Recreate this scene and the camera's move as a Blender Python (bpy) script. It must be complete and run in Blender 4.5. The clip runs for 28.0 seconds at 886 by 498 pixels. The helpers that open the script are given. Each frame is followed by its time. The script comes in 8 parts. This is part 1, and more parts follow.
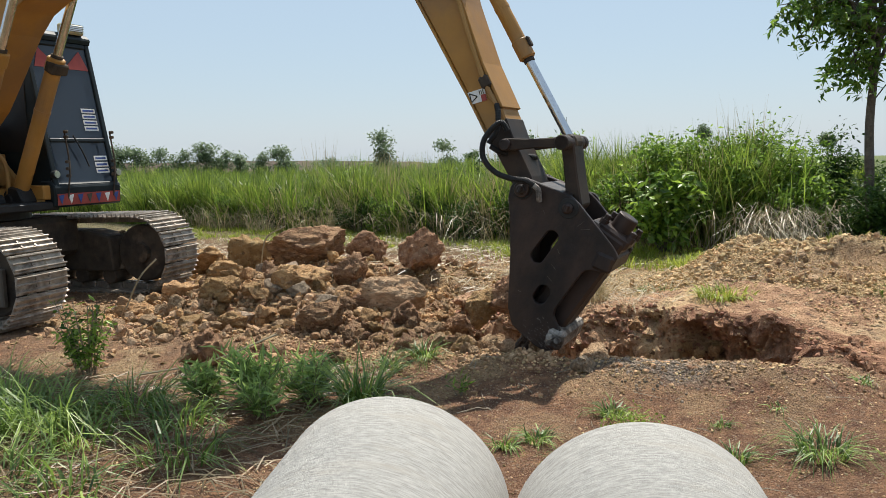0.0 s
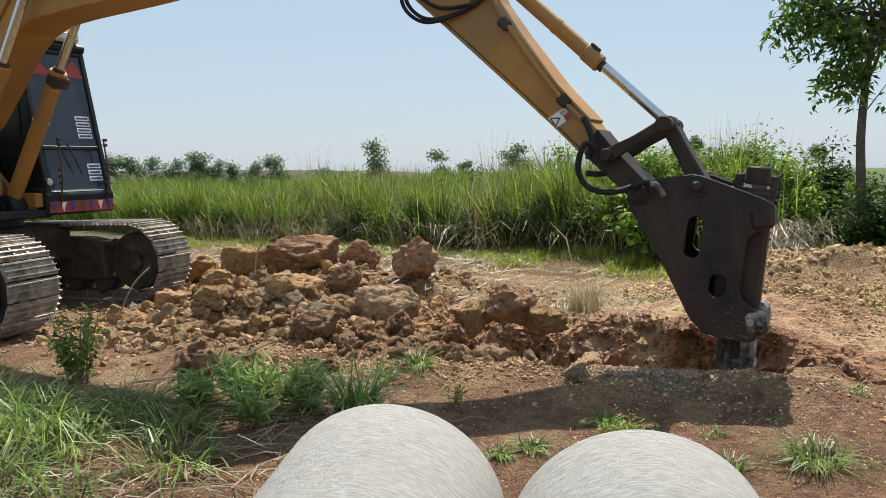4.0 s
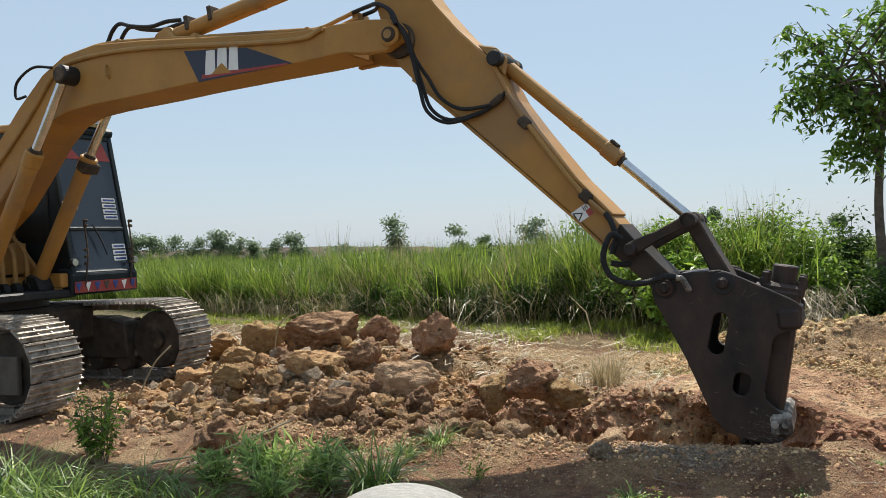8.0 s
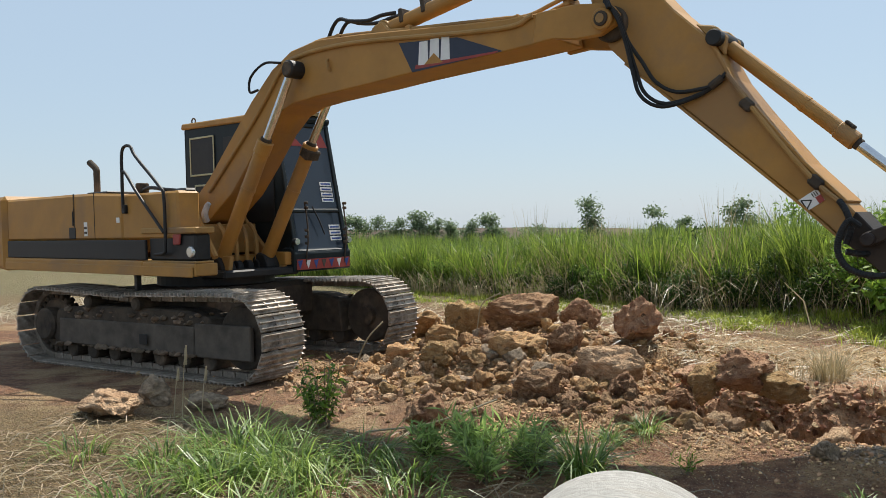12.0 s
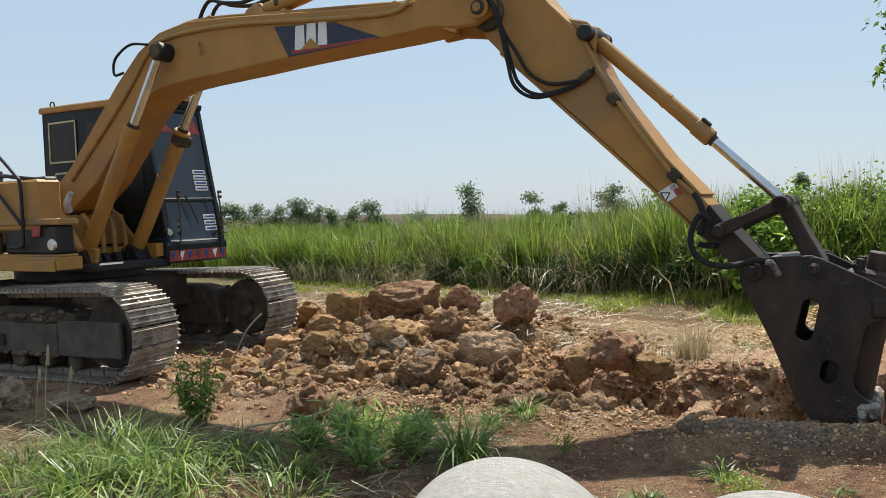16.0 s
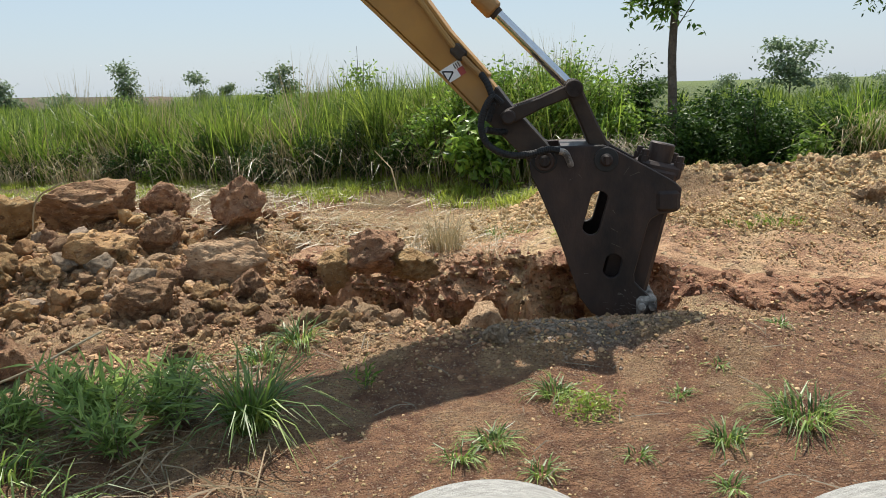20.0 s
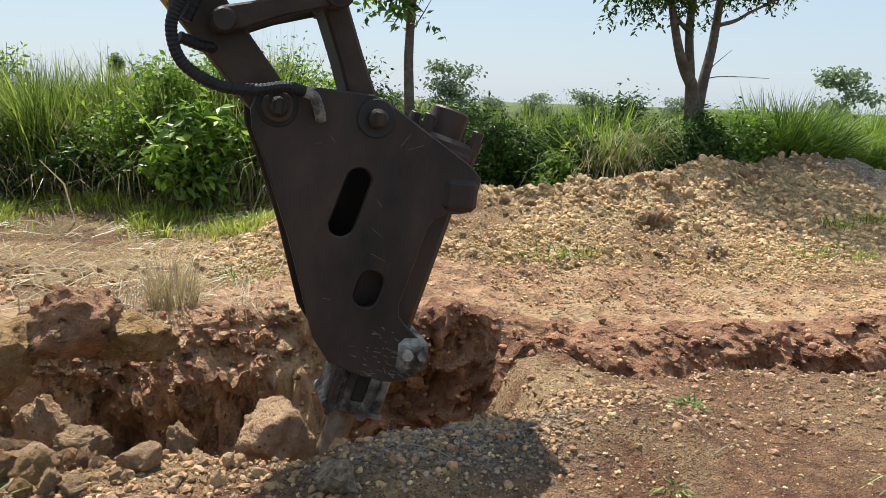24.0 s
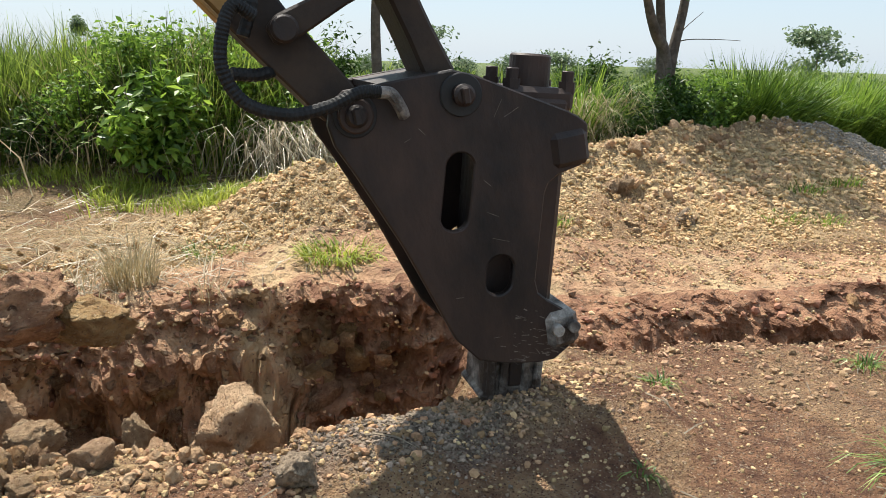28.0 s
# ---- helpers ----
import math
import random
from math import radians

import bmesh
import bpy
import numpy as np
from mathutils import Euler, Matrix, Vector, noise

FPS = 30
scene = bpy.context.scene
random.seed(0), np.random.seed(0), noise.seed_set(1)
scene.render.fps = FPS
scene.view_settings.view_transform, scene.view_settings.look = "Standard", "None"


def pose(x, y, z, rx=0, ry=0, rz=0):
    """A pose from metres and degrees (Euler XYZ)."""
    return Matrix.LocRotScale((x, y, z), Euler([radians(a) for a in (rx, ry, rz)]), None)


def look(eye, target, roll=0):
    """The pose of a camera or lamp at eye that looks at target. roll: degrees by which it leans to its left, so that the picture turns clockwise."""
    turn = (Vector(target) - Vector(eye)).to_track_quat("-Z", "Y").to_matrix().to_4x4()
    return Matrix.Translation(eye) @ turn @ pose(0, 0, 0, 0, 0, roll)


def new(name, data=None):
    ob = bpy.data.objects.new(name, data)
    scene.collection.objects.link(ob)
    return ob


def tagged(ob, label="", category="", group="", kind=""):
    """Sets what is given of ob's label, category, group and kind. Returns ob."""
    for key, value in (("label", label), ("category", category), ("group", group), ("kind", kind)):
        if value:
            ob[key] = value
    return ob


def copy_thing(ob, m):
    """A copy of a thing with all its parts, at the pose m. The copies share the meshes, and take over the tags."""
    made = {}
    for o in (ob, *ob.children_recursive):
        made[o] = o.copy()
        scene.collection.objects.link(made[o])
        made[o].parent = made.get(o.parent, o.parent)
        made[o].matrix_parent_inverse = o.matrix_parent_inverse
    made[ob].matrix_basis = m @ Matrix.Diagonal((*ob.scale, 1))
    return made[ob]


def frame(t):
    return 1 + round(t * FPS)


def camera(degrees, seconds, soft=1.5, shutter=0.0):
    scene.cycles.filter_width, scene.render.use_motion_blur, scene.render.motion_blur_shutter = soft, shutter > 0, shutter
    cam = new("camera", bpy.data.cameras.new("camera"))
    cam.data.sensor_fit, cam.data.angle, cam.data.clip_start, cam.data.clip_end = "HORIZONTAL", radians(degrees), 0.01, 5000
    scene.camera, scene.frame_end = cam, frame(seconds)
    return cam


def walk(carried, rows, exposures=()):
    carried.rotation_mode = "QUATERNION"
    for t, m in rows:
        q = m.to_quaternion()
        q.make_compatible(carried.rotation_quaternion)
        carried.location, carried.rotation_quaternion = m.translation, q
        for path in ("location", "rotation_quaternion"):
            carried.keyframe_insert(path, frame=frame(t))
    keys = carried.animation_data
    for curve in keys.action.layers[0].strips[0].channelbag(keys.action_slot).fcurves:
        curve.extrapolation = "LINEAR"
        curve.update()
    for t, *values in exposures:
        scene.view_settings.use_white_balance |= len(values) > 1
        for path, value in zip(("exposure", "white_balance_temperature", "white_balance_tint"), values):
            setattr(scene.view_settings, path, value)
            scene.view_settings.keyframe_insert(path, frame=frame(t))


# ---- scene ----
EXPOSURE = [(0.0, 0.42), (20.5, 0.44), (22.5, 0.56), (26.0, 0.58), (28.0, 0.72)]
cam = camera(58.16, 28.0, 0.35)
# seconds, place, yaw, pitch, roll
PATH = [
    (0.0, 0.000, 0.001, 1.555, 2.19, -6.92, -1.10),
    (0.5, -0.008, -0.005, 1.550, 2.13, -7.16, -0.85),
    (1.0, -0.001, 0.004, 1.548, 1.98, -7.22, -1.12),
    (1.5, -0.004, -0.002, 1.549, 1.62, -7.15, -0.78),
    (2.0, -0.007, -0.001, 1.550, 1.43, -7.00, -0.69),
    (2.5, -0.015, -0.002, 1.552, 1.36, -7.09, -0.68),
    (3.0, -0.020, 0.000, 1.540, 1.10, -6.37, -0.78),
    (3.5, -0.018, -0.006, 1.547, 1.49, -6.43, -0.67),
    (5.5, 0.009, 0.054, 1.540, 1.59, -3.85, -1.20),
    (6.0, 0.018, 0.069, 1.545, 0.49, -2.93, -1.33),
    (6.5, 0.016, 0.045, 1.546, -0.49, -2.23, -1.23),
    (7.0, 0.009, 0.017, 1.551, -0.10, -1.74, -1.35),
    (7.5, 0.003, -0.010, 1.553, 1.32, -1.01, -1.53),
    (8.0, -0.009, -0.038, 1.557, 2.91, -0.84, -1.65),
    (8.5, -0.020, -0.061, 1.555, 4.82, -0.61, -1.68),
    (9.0, -0.033, -0.072, 1.558, 7.30, -0.73, -1.50),
    (9.5, -0.040, -0.072, 1.560, 9.21, -1.05, -1.27),
    (10.0, -0.047, -0.063, 1.557, 11.36, -1.02, -1.20),
    (10.5, -0.059, -0.079, 1.564, 12.72, -1.31, -1.03),
    (11.0, -0.077, -0.080, 1.567, 14.63, -1.43, -0.91),
    (11.5, -0.109, -0.083, 1.574, 16.04, -1.56, -1.06),
    (13.5, -0.056, -0.030, 1.594, 17.31, -3.09, -1.69),
    (14.0, -0.068, 0.007, 1.619, 14.72, -3.18, -1.93),
    (14.5, -0.073, 0.014, 1.622, 13.64, -3.49, -1.99),
    (15.0, -0.076, 0.006, 1.611, 12.67, -3.08, -2.14),
    (15.5, -0.087, -0.019, 1.608, 10.75, -3.03, -2.23),
    (16.0, -0.092, -0.060, 1.594, 8.33, -3.04, -1.77),
    (16.5, -0.056, -0.078, 1.621, 2.55, -3.32, -2.78),
    (17.0, -0.002, -0.027, 1.626, -4.67, -3.12, -2.61),
    (17.5, 0.006, 0.051, 1.630, -11.49, -3.69, -2.49),
    (18.0, -0.028, 0.116, 1.624, -15.31, -4.44, -2.24),
    (18.5, -0.146, 0.185, 1.618, -16.85, -5.46, -2.11),
    (19.0, -0.269, 0.437, 1.577, -13.78, -6.21, -2.66),
    (19.5, -0.439, 0.771, 1.603, -12.41, -8.55, -1.62),
    (20.0, -0.709, 1.054, 1.586, -15.19, -12.13, -1.78),
    (20.5, -0.833, 1.451, 1.544, -22.05, -13.48, -3.31),
    (22.5, -0.814, 2.734, 1.482, -30.81, -12.05, -1.00),
    (23.0, -0.730, 2.898, 1.444, -32.93, -12.99, -0.17),
    (23.5, -0.659, 3.052, 1.428, -37.95, -11.22, -0.15),
    (24.0, -0.634, 3.036, 1.448, -39.52, -11.28, 1.74),
    (24.5, -0.591, 3.033, 1.438, -38.60, -10.28, 1.48),
    (25.0, -0.562, 3.044, 1.449, -39.72, -9.76, 1.37),
    (25.5, -0.552, 3.059, 1.452, -39.39, -9.06, 1.05),
    (26.0, -0.546, 3.057, 1.468, -40.27, -8.42, 1.15),
    (26.5, -0.560, 3.040, 1.452, -40.55, -9.32, 1.42),
    (27.0, -0.561, 3.040, 1.453, -41.29, -10.70, 1.66),
    (27.5, -0.533, 3.059, 1.469, -41.00, -11.09, 1.52),
    (28.0, -0.524, 3.095, 1.502, -41.44, -13.92, 1.34),
]
walk(cam, [(t, pose(x, y, z, 90 + p, 0, w) @ pose(0, 0, 0, 0, 0, r)) for t, x, y, z, w, p, r in PATH], EXPOSURE)

# ---- light ----
SUN_TO = Vector((0.17, 0.70, 1.15)).normalized()
world = bpy.data.worlds.new("sky")
scene.world = world
world.use_nodes = True
_n = world.node_tree.nodes
_sky = _n.new("ShaderNodeTexSky")
_sky.sky_type = "NISHITA"
_sky.sun_disc = False
_sky.sun_elevation = math.asin(SUN_TO.z)
_sky.sun_rotation = math.atan2(SUN_TO.x, SUN_TO.y)
_sky.dust_density = 0.3
_sky.air_density = 1.3
_sky.ozone_density = 2.0
_n["Background"].inputs["Strength"].default_value = 0.083
_haze = _n.new("ShaderNodeMix")
_haze.data_type = "RGBA"
_haze.inputs[0].default_value = 0.76
_haze.inputs[7].default_value = (4.65, 5.85, 7.2, 1)
world.node_tree.links.new(_sky.outputs[0], _haze.inputs[6])
world.node_tree.links.new(_haze.outputs[2], _n["Background"].inputs["Color"])
_sun = new("sun", bpy.data.lights.new("sun", "SUN"))
_sun.data.energy = 5.0
_sun.data.angle = radians(0.6)
_sun.data.color = (1.0, 0.95, 0.86)
_sun.matrix_world = look(SUN_TO * 50, (0, 0, 0))


# ---- materials ----
def mat(name, c1, c2, scale=6.0, c3=None, big=0.7, cover=0.5, rough=(0.7, 0.95), metal=0.0, bump=0.3, bscale=None,
        vary=0.0, island=0.0, soil=None, pebble=(), through_light=0.0, spec=0.3, dist=0.02, stretch=None):
    """Two tones mixed by fine noise, a third laid over in patches, roughness and relief from noise."""
    m = bpy.data.materials.new(name)
    m.use_nodes = True
    nt = m.node_tree
    nodes, link = nt.nodes, nt.links.new
    bsdf = nodes["Principled BSDF"]
    co = nodes.new("ShaderNodeTexCoord").outputs["Object"]
    if stretch:
        pull = nodes.new("ShaderNodeVectorMath")
        pull.operation = "MULTIPLY"
        pull.inputs[1].default_value = stretch
        link(co, pull.inputs[0])
        co = pull.outputs[0]

    def noise_at(s, detail=5.0):
        n = nodes.new("ShaderNodeTexNoise")
        n.inputs["Scale"].default_value = s
        n.inputs["Detail"].default_value = detail
        n.inputs["Roughness"].default_value = 0.62
        link(co, n.inputs["Vector"])
        return n.outputs["Fac"]

    def ramp(fac, a, b, lo=0.35, hi=0.65):
        r = nodes.new("ShaderNodeValToRGB")
        r.color_ramp.elements[0].position, r.color_ramp.elements[1].position = lo, hi
        r.color_ramp.elements[0].color, r.color_ramp.elements[1].color = (*a, 1), (*b, 1)
        link(fac, r.inputs["Fac"])
        return r.outputs["Color"]

    def mix(fac, a, b, kind="MIX"):
        x = nodes.new("ShaderNodeMix")
        x.data_type, x.blend_type = "RGBA", kind
        if isinstance(fac, float):
            x.inputs[0].default_value = fac
        else:
            link(fac, x.inputs[0])
        link(a, x.inputs[6])
        if isinstance(b, tuple):
            x.inputs[7].default_value = (*b, 1)
        else:
            link(b, x.inputs[7])
        return x.outputs[2]

    fine = noise_at(scale)
    col = ramp(fine, c1, c2)
    if c3:
        patch = ramp(noise_at(big), (0, 0, 0), (1, 1, 1), 1 - cover - 0.08, 1 - cover + 0.08)
        col = mix(patch, col, c3)
    if soil:
        att = nodes.new("ShaderNodeVertexColor")
        att.layer_name = "soil"
        sep = nodes.new("ShaderNodeSeparateColor")
        link(att.outputs["Color"], sep.inputs["Color"])
        speck = noise_at(38.0, 3.0)
        for ch, (a, b) in zip(("Red", "Green", "Blue"), soil):
            col = mix(sep.outputs[ch], col, ramp(speck, a, b, 0.38, 0.62))
    lumps = []
    for s, share, pa, pb in pebble:
        vor = nodes.new("ShaderNodeTexVoronoi")
        vor.inputs["Scale"].default_value = s
        warp = nodes.new("ShaderNodeVectorMath")
        warp.operation = "MULTIPLY_ADD"
        nz = nodes.new("ShaderNodeTexNoise")
        nz.inputs["Scale"].default_value = s * 1.3
        link(co, nz.inputs["Vector"])
        link(nz.outputs["Color"], warp.inputs[0])
        warp.inputs[1].default_value = (0.7 / s, 0.7 / s, 0.7 / s)
        link(co, warp.inputs[2])
        link(warp.outputs[0], vor.inputs["Vector"])
        pick = nodes.new("ShaderNodeSeparateColor")
        link(vor.outputs["Color"], pick.inputs["Color"])
        sel = nodes.new("ShaderNodeMath")
        sel.operation = "GREATER_THAN"
        sel.inputs[1].default_value = 1 - share
        link(pick.outputs["Red"], sel.inputs[0])
        near = nodes.new("ShaderNodeMapRange")
        near.inputs["From Min"].default_value, near.inputs["From Max"].default_value = 0.46, 0.34
        link(vor.outputs["Distance"], near.inputs["Value"])
        mask = nodes.new("ShaderNodeMath")
        mask.operation = "MULTIPLY"
        link(sel.outputs[0], mask.inputs[0])
        link(near.outputs[0], mask.inputs[1])
        col = mix(mask.outputs[0], col, ramp(pick.outputs["Green"], pa, pb, 0.0, 1.0))
        lumps.append(mask.outputs[0])
    if soil:
        col = mix(att.outputs["Alpha"], col, ramp(noise_at(0.4), (0.07, 0.10, 0.022), (0.12, 0.15, 0.04)))
    for amount, node in ((vary, "ShaderNodeObjectInfo"), (island, "ShaderNodeNewGeometry")):
        if amount:
            info = nodes.new(node)
            out = info.outputs["Random"] if node == "ShaderNodeObjectInfo" else info.outputs["Random Per Island"]
            mr = nodes.new("ShaderNodeMapRange")
            mr.inputs["To Min"].default_value, mr.inputs["To Max"].default_value = 1 - amount, 1 + amount
            link(out, mr.inputs["Value"])
            hsv = nodes.new("ShaderNodeHueSaturation")
            link(mr.outputs[0], hsv.inputs["Value"])
            mr2 = nodes.new("ShaderNodeMapRange")
            mr2.inputs["To Min"].default_value, mr2.inputs["To Max"].default_value = 0.5 + amount * 0.03, 0.5 - amount * 0.03
            link(out, mr2.inputs["Value"])
            link(mr2.outputs[0], hsv.inputs["Hue"])
            link(col, hsv.inputs["Color"])
            col = hsv.outputs["Color"]
    link(col, bsdf.inputs["Base Color"])
    mr = nodes.new("ShaderNodeMapRange")
    mr.inputs["To Min"].default_value, mr.inputs["To Max"].default_value = rough
    link(fine, mr.inputs["Value"])
    link(mr.outputs[0], bsdf.inputs["Roughness"])
    bsdf.inputs["Metallic"].default_value = metal
    bsdf.inputs["Specular IOR Level"].default_value = spec
    if bump:
        b = nodes.new("ShaderNodeBump")
        b.inputs["Strength"].default_value = bump
        b.inputs["Distance"].default_value = dist
        tall = noise_at(bscale or scale * 3, 8.0)
        for k, lump in enumerate(lumps):
            add = nodes.new("ShaderNodeMath")
            add.operation = "MULTIPLY_ADD"
            add.inputs[1].default_value = (0.7, 0.4, 0.3)[k]
            link(lump, add.inputs[0])
            link(tall, add.inputs[2])
            tall = add.outputs[0]
        link(tall, b.inputs["Height"])
        link(b.outputs["Normal"], bsdf.inputs["Normal"])
    if through_light:
        tr = nodes.new("ShaderNodeBsdfTranslucent")
        link(col, tr.inputs["Color"])
        ms = nodes.new("ShaderNodeMixShader")
        ms.inputs[0].default_value = through_light
        link(bsdf.outputs[0], ms.inputs[1])
        link(tr.outputs[0], ms.inputs[2])
        link(ms.outputs[0], nodes["Material Output"].inputs["Surface"])
    return m


PALE, DARKRED = ((0.22, 0.125, 0.075), (0.52, 0.37, 0.24)), ((0.085, 0.036, 0.022), (0.18, 0.08, 0.048))
SOIL = mat("red_earth", (0.165, 0.077, 0.042), (0.405, 0.214, 0.113), 11.0, (0.150, 0.068, 0.038), 0.8, 0.40, (0.85, 1.0), bump=1.0, bscale=60.0, dist=0.07,
           soil=(((0.47, 0.31, 0.152), (0.75, 0.56, 0.31)), ((0.15, 0.12, 0.095), (0.38, 0.32, 0.255)), ((0.14, 0.125, 0.05), (0.30, 0.25, 0.12))),
           pebble=((42.0, 0.16, *PALE), (95.0, 0.32, *PALE), (120.0, 0.28, *DARKRED)))
CLAY = mat("tan_clay_rock", (0.40, 0.215, 0.092), (0.62, 0.395, 0.19), 5.0, (0.24, 0.118, 0.060), 1.7, 0.32, (0.85, 1.0), bump=1.0, bscale=30.0, vary=0.22, dist=0.045, pebble=((9.0, 0.14, (0.22, 0.115, 0.06), (0.66, 0.46, 0.25)), (34.0, 0.22, (0.28, 0.15, 0.075), (0.66, 0.48, 0.28))))
CRUMB = mat("clay_crumbs", (0.40, 0.255, 0.12), (0.72, 0.525, 0.285), 9.0, (0.29, 0.17, 0.085), 2.0, 0.34, (0.85, 1.0), bump=0.6, bscale=50.0, island=0.34)
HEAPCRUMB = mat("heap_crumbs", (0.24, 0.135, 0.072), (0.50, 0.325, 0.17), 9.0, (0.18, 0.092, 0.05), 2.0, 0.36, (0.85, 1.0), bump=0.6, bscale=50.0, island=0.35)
PALECLAY = mat("pale_clay_rock", (0.45, 0.270, 0.145), (0.68, 0.470, 0.285), 6.0, (0.33, 0.18, 0.095), 2.2, 0.32, (0.85, 1.0), bump=1.0, bscale=26.0, vary=0.12, dist=0.06, pebble=((22.0, 0.25, (0.27, 0.145, 0.08), (0.70, 0.51, 0.32)),))
REDROCK = mat("red_clod", (0.21, 0.110, 0.060), (0.42, 0.255, 0.138), 6.0, (0.54, 0.365, 0.195), 1.5, 0.30, (0.85, 1.0), bump=1.0, bscale=28.0, vary=0.22, dist=0.045, pebble=((9.0, 0.16, (0.12, 0.06, 0.034), (0.5, 0.33, 0.18)), (34.0, 0.22, (0.14, 0.07, 0.04), (0.50, 0.34, 0.19))))
GREYROCK = mat("grey_limestone", (0.15, 0.112, 0.078), (0.37, 0.28, 0.19), 7.0, (0.40, 0.28, 0.16), 2.0, 0.35, (0.8, 1.0), bump=0.8, bscale=30.0, vary=0.2)
GRAVEL = mat("gravel_stones", (0.12, 0.092, 0.068), (0.33, 0.26, 0.19), 14.0, (0.36, 0.24, 0.14), 3.0, 0.45, (0.8, 1.0), bump=0.4, bscale=60.0, island=0.35)
CONCRETE = mat("pipe_concrete", (0.32, 0.307, 0.280), (0.50, 0.482, 0.445), 26.0, (0.41, 0.375, 0.325), 2.2, 0.35, (0.85, 0.98), bump=0.9, bscale=90.0, vary=0.04, dist=0.008, stretch=(1.0, 5.0, 1.0))
YELLOW = mat("yellow_paint", (0.345, 0.172, 0.037), (0.425, 0.218, 0.050), 2.5, (0.30, 0.165, 0.060), 1.3, 0.42, (0.45, 0.68), bump=0.08, bscale=30.0, spec=0.4)
YDIRTY = mat("dusty_yellow_paint", (0.33, 0.185, 0.055), (0.43, 0.25, 0.09), 3.0, (0.23, 0.14, 0.07), 1.4, 0.4, (0.5, 0.8), bump=0.1, bscale=40.0)
BLACK = mat("black_paint", (0.014, 0.014, 0.015), (0.028, 0.027, 0.026), 5.0, (0.06, 0.05, 0.04), 1.5, 0.25, (0.4, 0.65), bump=0.05)
CABPAINT = mat("dark_green_cab_paint", (0.008, 0.014, 0.017), (0.016, 0.024, 0.028), 4.0, None, rough=(0.4, 0.6), bump=0.03, spec=0.22)
HAMMER = mat("worn_dark_steel", (0.0075, 0.0068, 0.0070), (0.054, 0.0320, 0.0235), 3.6, (0.092, 0.078, 0.070), 3.4, 0.22, (0.34, 0.70), metal=0.12, bump=0.5, bscale=22.0, spec=0.40, dist=0.012, stretch=(0.5, 1.0, 1.0))
SOOT = mat("sooty_worn_paint", (0.013, 0.010, 0.009), (0.055, 0.036, 0.024), 4.0, (0.15, 0.09, 0.048), 2.6, 0.26, (0.45, 0.75), bump=0.3, bscale=26.0, dist=0.010)
BARE = mat("scraped_steel", (0.105, 0.094, 0.084), (0.50, 0.455, 0.40), 16.0, (0.06, 0.044, 0.034), 5.0, 0.45, (0.40, 0.75), metal=0.3, bump=0.8, bscale=50.0)
CHISEL = mat("dusty_chisel_steel", (0.13, 0.098, 0.070), (0.29, 0.232, 0.175), 14.0, (0.10, 0.066, 0.044), 5.0, 0.35, (0.5, 0.8), metal=0.2, bump=0.4, bscale=50.0)
MUD = mat("dried_mud", (0.08, 0.058, 0.040), (0.19, 0.14, 0.095), 9.0, bump=0.5, island=0.3)
SCRATCH = mat("bare_scratch", (0.10, 0.085, 0.072), (0.22, 0.195, 0.17), 30.0, None, rough=(0.4, 0.6), metal=0.3, bump=0.0)
CHROME = mat("chrome_rod", (0.55, 0.56, 0.58), (0.66, 0.67, 0.68), 9.0, None, rough=(0.12, 0.25), metal=1.0, bump=0.0)
RUBBER = mat("black_rubber_hose", (0.010, 0.010, 0.010), (0.020, 0.020, 0.020), 20.0, None, rough=(0.45, 0.7), bump=0.2, bscale=90.0)
TRACK = mat("dusty_track_steel", (0.23, 0.19, 0.148), (0.47, 0.415, 0.35), 9.0, (0.09, 0.072, 0.058), 3.0, 0.38, (0.28, 0.6), metal=0.3, bump=0.4, bscale=30.0, vary=0.15)
UNDER = mat("muddy_dark_frame", (0.035, 0.028, 0.022), (0.085, 0.066, 0.048), 5.0, (0.17, 0.12, 0.08), 2.0, 0.36, (0.75, 0.95), bump=0.5, bscale=20.0)
GREYPLATE = mat("dusty_grey_plate", (0.065, 0.054, 0.044), (0.13, 0.108, 0.086), 4.0, (0.14, 0.10, 0.07), 1.8, 0.30, (0.7, 0.95), bump=0.25)
WHITE = mat("white_label", (0.72, 0.72, 0.70), (0.80, 0.80, 0.78), 12.0, None, rough=(0.4, 0.6), bump=0.0)
NAVY = mat("navy_decal", (0.010, 0.014, 0.035), (0.016, 0.020, 0.045), 6.0, None, rough=(0.3, 0.5), bump=0.0, spec=0.5)
REDP = mat("red_decal", (0.27, 0.045, 0.04), (0.36, 0.07, 0.055), 6.0, None, rough=(0.35, 0.6), bump=0.0)
BLUEP = mat("blue_decal", (0.03, 0.06, 0.22), (0.05, 0.09, 0.28), 6.0, None, rough=(0.35, 0.6), bump=0.0)
CREAM = mat("pale_seal", (0.42, 0.40, 0.24), (0.50, 0.47, 0.30), 6.0, None, rough=(0.5, 0.7), bump=0.0)
LAMPGLASS = mat("lamp_glass", (0.7, 0.7, 0.68), (0.8, 0.8, 0.78), 6.0, None, rough=(0.1, 0.2), metal=0.6, bump=0.0)


def glass(name, tint, rough=0.03):
    m = bpy.data.materials.new(name)
    m.use_nodes = True
    b = m.node_tree.nodes["Principled BSDF"]
    b.inputs["Base Color"].default_value = (*tint, 1)
    b.inputs["Roughness"].default_value = rough
    b.inputs["Transmission Weight"].default_value = 0.25
    b.inputs["IOR"].default_value = 1.45
    return m


GLASS = glass("tinted_cab_glass", (0.045, 0.060, 0.080), 0.10)


